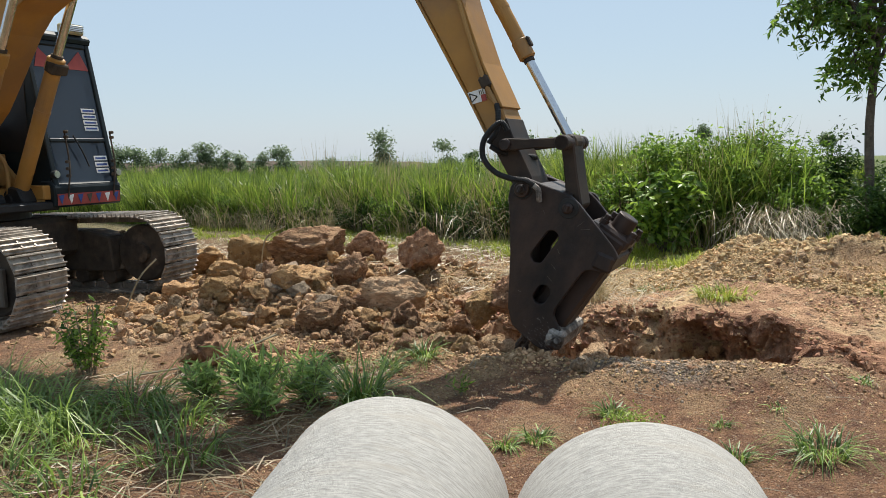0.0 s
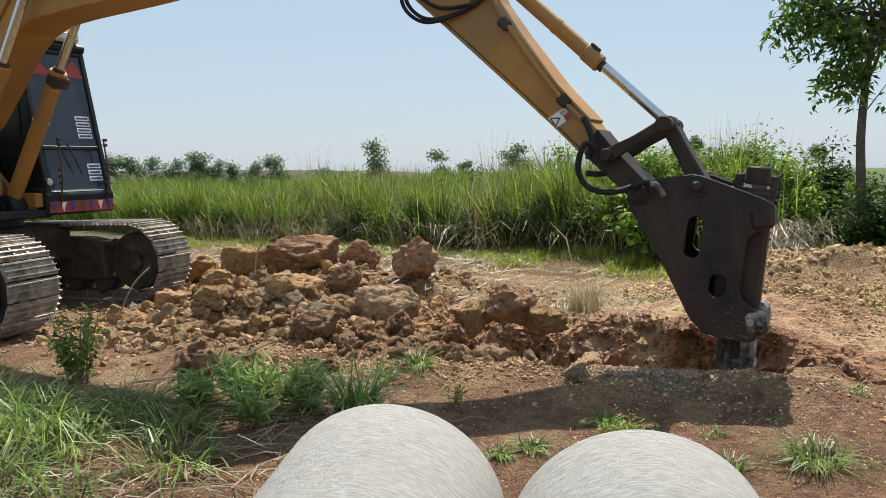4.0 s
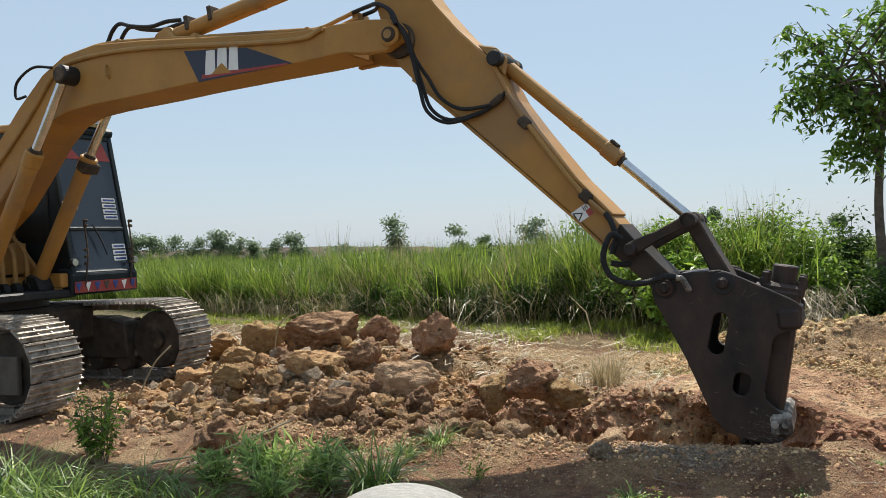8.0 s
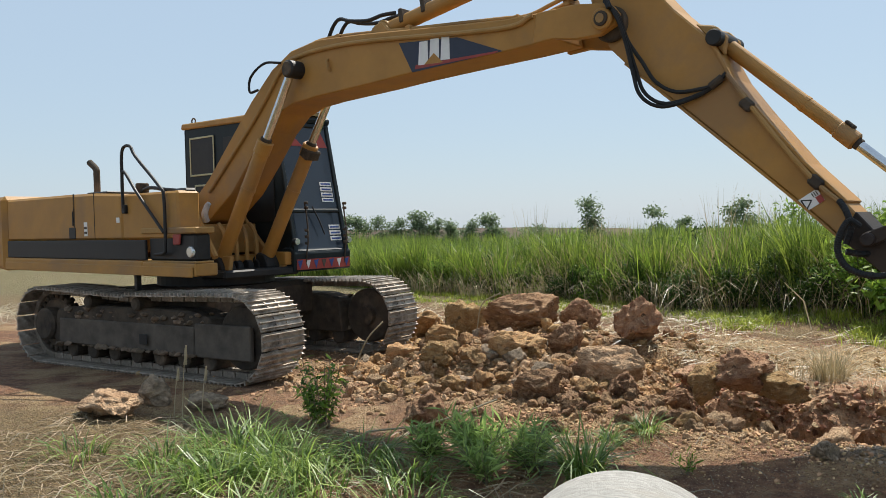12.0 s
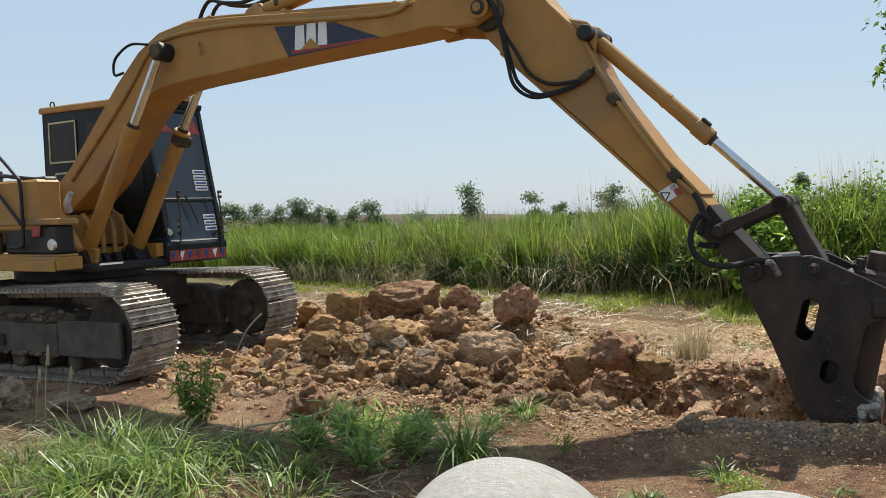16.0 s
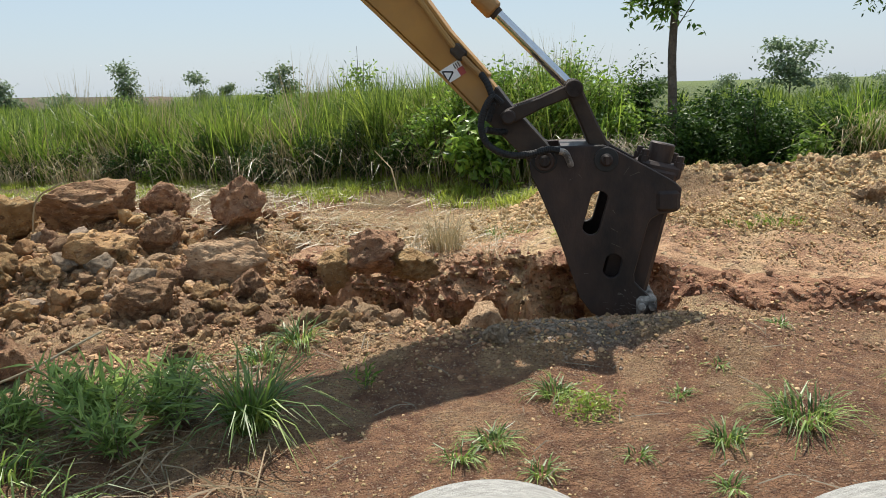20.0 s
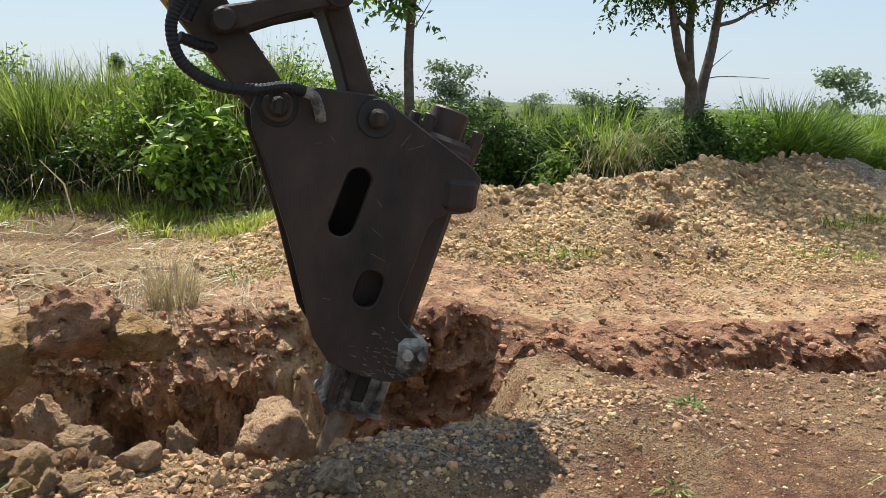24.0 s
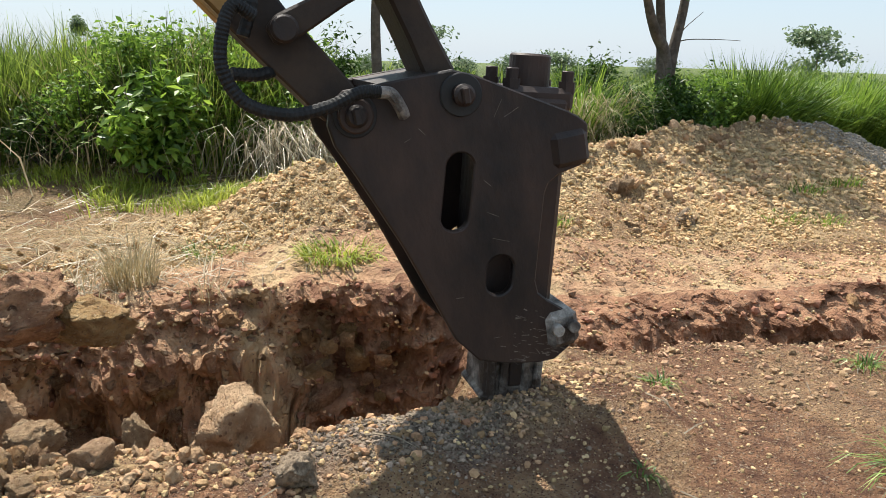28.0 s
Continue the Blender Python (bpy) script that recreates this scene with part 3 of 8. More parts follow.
def build_track(parent, side):
    """One crawler: frame, wheels and shoes."""
    y = side * GAUGE / 2
    bm = prism([(-1.55, 0.30), (-1.45, 0.66), (-0.9, 0.73), (0.9, 0.73), (1.25, 0.66), (1.30, 0.24), (-1.4, 0.24)], y - 0.19, y + 0.19, 0.02)
    frame_ob = part("crawler_frame", bm, UNDER, parent, "mud-caked dark steel crawler frame")
    near = y + side * 0.20
    for x0, x1, z0, z1, w in ((-1.38, 1.02, 0.26, 0.56, 0.03), (1.03, 1.86, 0.24, 0.60, 0.035)):
        bm = box(x0, x1, near - 0.012, near + 0.012 + w, z0, z1, 0.012)
        part("side_plate", bm, GREYPLATE, frame_ob)
    bm = box(0.17, 0.30, near + side * 0.045 - 0.004, near + side * 0.045 + 0.004, 0.33, 0.45, 0.003)
    part("access_hole", bm, BLACK, frame_ob)
    r = 0.40
    bm = cyl((1.67, y - 0.13, 0.47), (1.67, y + 0.13, 0.47), r - 0.06, 32, w=0.02)
    cyl((1.67, y - 0.2, 0.47), (1.67, y + 0.2, 0.47), 0.12, 16, bm=bm)
    part("idler_wheel", bm, UNDER, frame_ob)
    bm = bmesh.new()
    for k in range(21):
        a = k * math.tau / 21
        box(-0.03, 0.03, -0.06, 0.06, r - 0.10, r - 0.03, 0.01, bm, Matrix.Translation((-1.67, y, 0.47)) @ pose(0, 0, 0, 0, math.degrees(a), 0))
    cyl((-1.67, y - 0.07, 0.47), (-1.67, y + 0.07, 0.47), r - 0.09, 32, w=0.02, bm=bm)
    cyl((-1.67, y - 0.24, 0.47), (-1.67, y + 0.24, 0.47), 0.2, 24, w=0.03, bm=bm)
    part("sprocket", bm, UNDER, frame_ob)
    for k in range(7):
        x = -1.2 + 0.4 * k
        bm = cyl((x, y - 0.17, 0.19), (x, y + 0.17, 0.19), 0.10, 18, w=0.015)
        part("bottom_roller", bm, UNDER, frame_ob)
    for x in (-0.75, 0.12):
        bm = cyl((x, y - 0.26, 0.78), (x, y + 0.26, 0.78), 0.075, 16, w=0.02)
        part("carrier_roller", bm, UNDER, frame_ob)
    # dried mud on the frame and along the plates
    rnd = random.Random(5 + side)
    bm = bmesh.new()
    for k in range(150):
        q = rnd.uniform(0.015, 0.05)
        own = bmesh.new()
        bmesh.ops.create_icosphere(own, subdivisions=1, radius=q)
        low = rnd.random() < 0.3
        at = Vector((rnd.uniform(-1.35, 1.25), y + side * (0.23 if low else rnd.uniform(0.05, 0.21)), 0.255 if low else rnd.uniform(0.58, 0.70)))
        for v in own.verts:
            v.co = at + Vector((v.co.x * 1.5, v.co.y, v.co.z * 0.7)) * rnd.uniform(0.7, 1.3)
        join(bm, own)
    mud = part("caked_mud", bm, MUD, frame_ob, "dry brown mud caked on the crawler frame")
    mud["kind"] = "stuff"
    # shoes on an oval
    bm = box(-0.088, 0.088, -SHOE_W / 2, SHOE_W / 2, 0.0, 0.016, 0.003)
    for x in (-0.078, -0.015, 0.048):
        prism([(x, 0.014), (x + 0.022, 0.014), (x + 0.017, 0.042), (x + 0.006, 0.042)], -SHOE_W / 2, SHOE_W / 2, bm=bm)
    for yy in (-0.08, 0.08):
        for x in (-0.04, 0.025):
            cyl((x, yy, 0.014), (x, yy, 0.028), 0.014, 6, bm=bm)
    box(-0.085, 0.085, -0.10, -0.05, -0.07, 0.0, 0.006, bm)
    box(-0.085, 0.085, 0.05, 0.10, -0.07, 0.0, 0.006, bm)
    first = part("track_shoe", bm, TRACK, frame_ob, "dusty bare-steel track shoe with three ridges")
    rr, half = 0.435, 1.67
    per = 4 * half + math.tau * rr
    n = 50
    for k in range(n):
        s = (k + 0.37) / n * per
        if s < 2 * half:
            f = s / (2 * half)
            p, a = (-half + s, 0.90 - 0.05 * math.sin(math.pi * f) ** 2 * (1 if f < 0.5 else 0.6)), 0.0
        elif s < 2 * half + math.pi * rr:
            g = (s - 2 * half) / rr
            p, a = (half + rr * math.sin(g), 0.465 + rr * math.cos(g)), g
        elif s < 4 * half + math.pi * rr:
            p, a = (half - (s - 2 * half - math.pi * rr), 0.03), math.pi
        else:
            g = (s - 4 * half - math.pi * rr) / rr
            p, a = (-half - rr * math.sin(g), 0.465 - rr * math.cos(g)), math.pi + g
        m = pose(p[0], y, p[1], 0, math.degrees(a), 0)
        if k == 0:
            first.matrix_basis = m
        else:
            o = new("track_shoe", first.data)
            o.parent, o.matrix_basis = frame_ob, m
    return frame_ob


def bar_rows(parent, m, w, h, rows, material=WHITE, name="label_plate", ink=None):
    """A small plate with bars for writing that cannot be read; m carries x to the right and z up over it."""
    plate = part(name, box(0, w, -0.002, 0.002, 0, h, 0.001), material, parent, m=m)
    if ink:
        bm = bmesh.new()
        for z0, x0, x1 in rows:
            box(x0 * w, x1 * w, -0.0045, -0.0025, z0 * h, (z0 + 0.18) * h, 0, bm)
        part("print", bm, ink, plate)
    return plate


def build_superstructure(ex):
    """All that slews with the ring. Returns the parts to key."""
    out = []
    # deck and ring
    bm = prism([(-3.1, 1.12), (0.5, 1.12), (0.5, 1.27), (-3.1, 1.27)], -1.30, 1.36, 0.012)
    prism([(0.5, 1.11), (1.52, 1.12), (1.52, 1.25), (0.5, 1.26)], -1.30, -1.02, 0.012, bm)
    prism([(0.5, 1.12), (0.92, 1.14), (0.92, 1.30), (0.5, 1.30)], 0.36, 1.36, 0.012, bm)
    deck = part("deck", bm, YELLOW, ex, "yellow painted slewing deck with a black belt")
    out.append(deck)
    part("belt_panel", box(-3.05, 0.55, -1.285, -1.25, 1.275, 1.50, 0.008), BLACK, deck)
    part("lower_skirt", box(-3.05, 1.50, -1.325, -1.302, 1.11, 1.215, 0.006), YELLOW, deck)
    part("slew_ring", cyl((0, 0, 0.93), (0, 0, 1.115), 0.72, 40), BLACK, deck)
    part("centre_mount", box(-0.85, 0.95, -0.55, 0.55, 1.02, 1.118, 0.02), BLACK, deck)
    part("step_post", box(0.14, 0.20, -1.2, -1.14, 0.92, 1.115, 0.005), BLACK, deck)
    # tool box and step in front of the tank
    tool = part("tool_box", box(0.56, 1.45, -1.24, -1.05, 1.275, 1.56, 0.02), BLACK, ex, "black tool box with a yellow lid")
    part("lid", box(0.44, 1.50, -1.27, -1.03, 1.562, 1.63, 0.012), YDIRTY, tool)
    part("sill", box(0.5, 1.50, -1.275, -1.05, 1.252, 1.274, 0.006), YDIRTY, tool)
    part("red_rag", prism([(1.08, 1.44), (1.2, 1.45), (1.22, 1.555), (1.07, 1.555)], -1.27, -1.245, 0.01), REDP, tool)
    head = part("work_lamp", cyl((1.38, -1.27, 1.37), (1.38, -1.19, 1.37), 0.058, 18, w=0.01), LAMPGLASS, tool)
    out.append(tool)
    # tank and hood
    tank = part("fuel_tank", box(0.03, 1.17, -1.255, -0.98, 1.505, 2.02, 0.025), YELLOW, ex)
    part("filler_neck", cyl((-0.05, -0.95, 2.0), (-0.05, -0.95, 2.16), 0.075, 16, w=0.008), UNDER, tank)
    part("tank_hose", tube([(0.0, -0.98, 2.07), (0.3, -1.05, 2.09), (0.6, -1.08, 2.06), (0.9, -1.05, 2.03)], 0.022), RUBBER, tank)
    part("corner_bracket", box(0.95, 1.15, -1.15, -1.0, 2.0, 2.05, 0.02), BLACK, tank)
    bar_rows(tank, pose(0.02, -1.258, 1.70) @ pose(-0.12, 0, 0), 0.07, 0.06, (), WHITE, "small_label")
    out.append(tank)
    hood = part("engine_hood", prism([(-3.1, 1.50), (0.025, 1.50), (0.025, 2.03), (-0.6, 2.06), (-1.25, 2.07), (-3.1, 2.07)], -1.255, 1.25, 0.03), YELLOW, ex, "yellow engine hood with doors")
    for x in (-0.62, -1.12, -1.14):
        part("door_gap", box(x - 0.004, x + 0.004, -1.259, -1.25, 1.52, 2.07), BLACK, hood)
    part("hood_latch", box(-1.27, -1.10, -1.262, -1.25, 1.52, 1.66, 0.01), BLACK, hood)
    part("latch_bar", box(-1.165, -1.145, -1.268, -1.25, 1.68, 1.86, 0.005), BLACK, hood)
    bar_rows(hood, pose(-0.88, -1.258, 1.55), 0.08, 0.17, ((0.15, 0.1, 0.9), (0.5, 0.1, 0.9)), WHITE, "white_label", GREYPLATE)
    bm = tube([(-1.52, -0.75, 2.05), (-1.52, -0.75, 2.34), (-1.54, -0.75, 2.43), (-1.66, -0.77, 2.52)], 0.042, 14)
    part("exhaust_pipe", bm, UNDER, hood, "rusty dark exhaust stack with a bent end")
    part("hood_grille", box(-1.3, -0.8, -1.0, -0.6, 2.05, 2.10, 0.01), BLACK, hood)
    out.append(hood)
    cw = part("counterweight", prism([(-3.12, 1.08), (-3.55, 1.12), (-3.68, 1.3), (-3.68, 1.95), (-3.6, 2.1), (-3.12, 2.13)], -1.3, 1.3, 0.06), YELLOW, ex, "heavy yellow cast counterweight")
    out.append(cw)
    # handrail by the tank
    bm = tube([(0.12, -1.29, 1.86), (0.12, -1.29, 2.25), (0.13, -1.29, 2.47), (0.19, -1.29, 2.55), (0.32, -1.29, 2.54), (0.43, -1.29, 2.42), (0.88, -1.29, 2.08), (0.97, -1.29, 1.95), (0.97, -1.29, 1.45), (0.94, -1.29, 1.36), (0.76, -1.29, 1.34)], 0.018, 10)
    rail = part("handrail", bm, BLACK, ex, "bent black tube handrail")
    part("brace", tube([(0.13, -1.30, 2.0), (0.14, -1.30, 2.22), (0.20, -1.30, 2.26), (0.45, -1.30, 2.02), (0.96, -1.30, 1.58)], 0.017, 10), BLACK, rail)
    part("rail_foot", box(0.09, 0.16, -1.30, -1.25, 1.80, 1.90, 0.01), BLACK, rail)
    out.append(rail)
    # boom bracket
    bm = bmesh.new()
    for y in (-0.40, 0.40):
        prism([(-0.45, 1.25), (-0.35, 1.7), (-0.2, 1.9), (-0.05, 1.9), (0.1, 1.72), (0.55, 1.30), (0.9, 1.28), (0.85, 1.08), (-0.4, 1.1)], y - 0.03, y + 0.03, 0.01, bm)
    bracket = part("boom_bracket", bm, YDIRTY, ex, "welded yellow boom bracket")
    part("foot_pin", cyl((FOOT[0], -0.46, FOOT[1]), (FOOT[0], 0.46, FOOT[1]), 0.09, 20, w=0.01), BLACK, bracket)
    for y in (-0.37, 0.285):
        part("cylinder_foot", prism([(0.42, 1.08), (0.47, 1.22), (0.58, 1.30), (0.72, 1.28), (0.80, 1.15), (0.78, 1.06)], y - 0.10, y + 0.10, 0.02), BLACK, bracket)
    for k in range(4):
        y = -0.24 + 0.15 * k
        part("hose_riser", tube([(0.55, y, 1.16), (0.56, y, 1.35), (0.50, y + 0.02, 1.55), (0.38, y + 0.03, 1.66)], 0.028, 8), YDIRTY, bracket)
        part("hose_clamp", cyl((0.57, y - 0.04, 1.14), (0.57, y + 0.04, 1.14), 0.075, 14, w=0.01), BLACK, bracket)
    part("cross_plate", box(0.25, 0.30, -0.4, 0.4, 1.3, 1.66, 0.01), YDIRTY, bracket)
    part("valve_block", box(-0.35, 0.2, -0.36, 0.36, 1.2, 1.55, 0.03), BLACK, bracket)
    part("side_stay", tube([(0.95, -0.66, 1.28), (0.70, -0.66, 1.62), (0.52, -0.66, 1.86), (0.35, -0.63, 1.90)], 0.04, 8), YDIRTY, bracket)
    part("rag", tube([(0.70, -0.60, 1.70), (0.74, -0.64, 1.78), (0.77, -0.63, 1.86), (0.80, -0.62, 1.90)], 0.045, 8, taper=0.6), mat("grey_cloth", (0.32, 0.35, 0.38), (0.5, 0.52, 0.55), 12.0, bump=0.6), bracket)
    out.append(bracket)
    # cab
    y0, y1 = 0.47, 1.38
    side = [(-1.22, 1.28), (1.00, 1.28), (1.06, 1.45), (0.98, 1.95), (0.74, 3.00), (-1.22, 3.03)]
    bm = prism(side, y0, y0 + 0.03, 0.008)
    prism(side, y1 - 0.03, y1, 0.008, bm)
    prism([(-1.22, 1.28), (-1.19, 1.28), (-1.19, 3.02), (-1.22, 3.02)], y0, y1, 0.0, bm)
    prism([(-1.2, 1.28), (1.0, 1.28), (1.0, 1.31), (-1.2, 1.31)], y0, y1, 0.0, bm)
    cab = part("cab", bm, CABPAINT, ex, "dark green operator's cab with tinted glass")
    out.append(cab)
    part("roof", prism([(-1.27, 3.03), (0.58, 3.00), (0.60, 3.05), (0.56, 3.09), (-1.25, 3.11)], y0 - 0.03, y1 + 0.03, 0.015), YDIRTY, cab)
    part("roof_visor", prism([(0.55, 2.995), (0.77, 2.97), (0.79, 3.04), (0.72, 3.10), (0.55, 3.105)], y0 - 0.025, y1 + 0.025, 0.015), CABPAINT, cab)
    part("roof_eye", tube([(-1.1, y0 + 0.05, 3.10), (-1.1, y0 + 0.05, 3.16), (-1.06, y0 + 0.05, 3.18), (-1.02, y0 + 0.05, 3.16), (-1.02, y0 + 0.05, 3.10)], 0.01, 6), UNDER, cab)
    # front: lean from sill to roof
    def front(u, v):
        """A point of the front face: u across (0 the machine's right), v up (0 to 1)."""
        z = 1.42 + v * 1.55
        x = 1.06 - v * 0.32
        return Vector((x, y0 + u * (y1 - y0), z))

    def front_panel(u0, u1, v0, v1, lift, thick, w=0.006):
        own = bmesh.new()
        a = [front(u0, v0), front(u1, v0), front(u1, v1), front(u0, v1)]
        nrm = Vector((1.55, 0, 0.32)).normalized()
        lo = [own.verts.new(p + nrm * lift) for p in a]
        hi = [own.verts.new(p + nrm * (lift + thick)) for p in a]
        own.faces.new(list(reversed(lo)))
        own.faces.new(hi)
        for k in range(4):
            own.faces.new((lo[k], lo[(k + 1) % 4], hi[(k + 1) % 4], hi[k]))
        bmesh.ops.recalc_face_normals(own, faces=own.faces)
        return bevel(own, w)

    part("front_upper_glass", front_panel(0.06, 0.94, 0.27, 0.97, 0.0, 0.012), GLASS, cab).visible_shadow = False
    part("front_lower_glass", front_panel(0.06, 0.94, -0.06, 0.25, 0.0, 0.012), GLASS, cab).visible_shadow = False
    for u0, u1, v0, v1 in ((0, 0.07, -0.09, 1.0), (0.93, 1.0, -0.09, 1.0), (0.07, 0.93, 0.245, 0.275), (0.07, 0.93, 0.965, 1.0), (0.07, 0.93, -0.10, -0.06)):
        part("front_frame", front_panel(u0, u1, v0, v1, -0.01, 0.045, 0.01), CABPAINT, cab)
    for u0, u1 in ((0.10, 0.48), (0.54, 0.92)):
        own = bmesh.new()
        s = 1 if u0 < 0.5 else -1
        a = [front(u0 if s > 0 else u1, 0.80), front(0.46 if s > 0 else 0.54, 0.80), front(u0 + 0.10 if s > 0 else u1 - 0.10, 0.945)]
        nrm = Vector((1.55, 0, 0.32)).normalized() * 0.016
        lo = [own.verts.new(p + nrm) for p in a]
        hi = [own.verts.new(p + nrm * 1.25) for p in a]
        own.faces.new(lo)
        own.faces.new(hi)
        for k in range(3):
            own.faces.new((lo[k], lo[(k + 1) % 3], hi[(k + 1) % 3], hi[k]))
        part("red_pennant", own, REDP, cab)
    for k in range(4):
        v = 0.335 + 0.045 * k
        plate = part("glass_label", front_panel(0.66, 0.88, v, v + 0.034, 0.014, 0.003, 0.0), WHITE, cab)
        part("print", front_panel(0.68, 0.86, v + 0.010, v + 0.024, 0.0175, 0.001, 0.0), BLUEP, plate)
    for k in range(3):
        v = 0.01 + 0.048 * k
        plate = part("glass_label", front_panel(0.70, 0.91, v, v + 0.036, 0.014, 0.003, 0.0), WHITE, cab)
        part("print", front_panel(0.72, 0.89, v + 0.010, v + 0.024, 0.0175, 0.001, 0.0), BLUEP, plate)
    bump = part("front_sill", prism([(0.9, 1.05), (1.12, 1.07), (1.13, 1.30), (1.06, 1.37), (0.9, 1.37)], y0 - 0.02, y1 + 0.02, 0.015), CABPAINT, cab, "dark cab sill with a strip of red and blue pennants")
    part("paint_band", prism([(1.131, 1.09), (1.1335, 1.09), (1.1335, 1.22), (1.131, 1.22)], y0 + 0.01, y1 - 0.01), REDP, bump, "worn red paint band")
    for k in range(7):
        ya = y0 + 0.02 + k * 0.13
        own = bmesh.new()
        lo = [own.verts.new((xx, yy, zz)) for xx, yy, zz in ((1.135, ya, 1.20), (1.135, ya + 0.08, 1.21), (1.135, ya + 0.04, 1.10))]
        hi = [own.verts.new(q.co + Vector((0.004, 0, 0))) for q in lo]
        own.faces.new(lo)
        own.faces.new(hi)
        for i in range(3):
            own.faces.new((lo[i], lo[(i + 1) % 3], hi[(i + 1) % 3], hi[i]))
        part("pennant", own, (BLUEP, WHITE, BLUEP, GREYPLATE)[k % 4], bump)
    for y in (y0 + 0.03, y1 - 0.0):
        lamp = part("cab_lamp", cyl((1.06, y, 1.44), (1.13, y, 1.44), 0.045, 16, w=0.008), BLACK, cab)
        part("lens", cyl((1.13, y, 1.44), (1.136, y, 1.44), 0.038, 16), LAMPGLASS, lamp)
    for y in (y0 + 0.16, y1 - 0.10):
        bm = tube([(1.12, y, 1.12), (1.15, y, 1.3), (1.16, y + 0.02, 1.55), (1.10, y + 0.03, 1.92)], 0.010, 6)
        for z in (1.42, 1.50, 1.58, 1.86, 1.92):
            cyl((1.14, y + 0.015, z - 0.018), (1.14, y + 0.015, z + 0.018), 0.028, 8, w=0.008, bm=bm)
        part("chain", bm, UNDER, cab)
    part("wiper", tube([(1.12, 0.96, 1.52), (1.09, 0.90, 1.7), (1.05, 0.82, 1.88)], 0.010, 6), BLACK, cab)
    # windows of the right wall
    for x0, x1, z0, z1 in ((-1.08, -0.50, 2.36, 2.90), (-0.98, -0.45, 1.62, 2.24)):
        w = part("side_window", box(x0, x1, y0 - 0.012, y0 - 0.002, z0, z1, 0.03), BLACK, cab, "black side window with a pale rubber seal")
        bm = bmesh.new()
        for a, b, c, d in ((x0, x1, z0, z0 + 0.025), (x0, x1, z1 - 0.025, z1), (x0, x0 + 0.025, z0, z1), (x1 - 0.025, x1, z0, z1)):
            box(a, b, y0 - 0.02, y0 - 0.012, c, d, 0.006, bm)
        part("seal", bm, CREAM, w)
    part("side_glass", box(-0.3, 0.75, y0 - 0.008, y0 - 0.001, 1.7, 2.85, 0.02), BLACK, cab)
    m = pose(0.74, 1.16, 3.085)
    lamp = part("roof_lamp", box(-0.05, 0.05, -0.16, 0.16, 0.0, 0.12, 0.02), CREAM, cab, "pale work lamp on the cab roof", m)
    part("lens", box(0.051, 0.058, -0.13, 0.13, 0.035, 0.105, 0.004), LAMPGLASS, lamp)
    bm = bmesh.new()
    for k in range(5):
        box(0.06, 0.066, -0.14, 0.14, 0.03 + 0.02 * k, 0.034 + 0.02 * k, 0, bm)
    part("guard", bm, GREYPLATE, lamp)
    part("seat_back", box(-0.5, -0.35, 0.65, 1.15, 1.6, 2.4, 0.05), BLACK, cab)
    # the cab stands a little back on the deck
    back = Matrix.Translation((-0.14, 0, -0.02))
    cab.data.transform(back)
    for ob in cab.children:
        ob.matrix_basis = back @ ob.matrix_basis
    return out


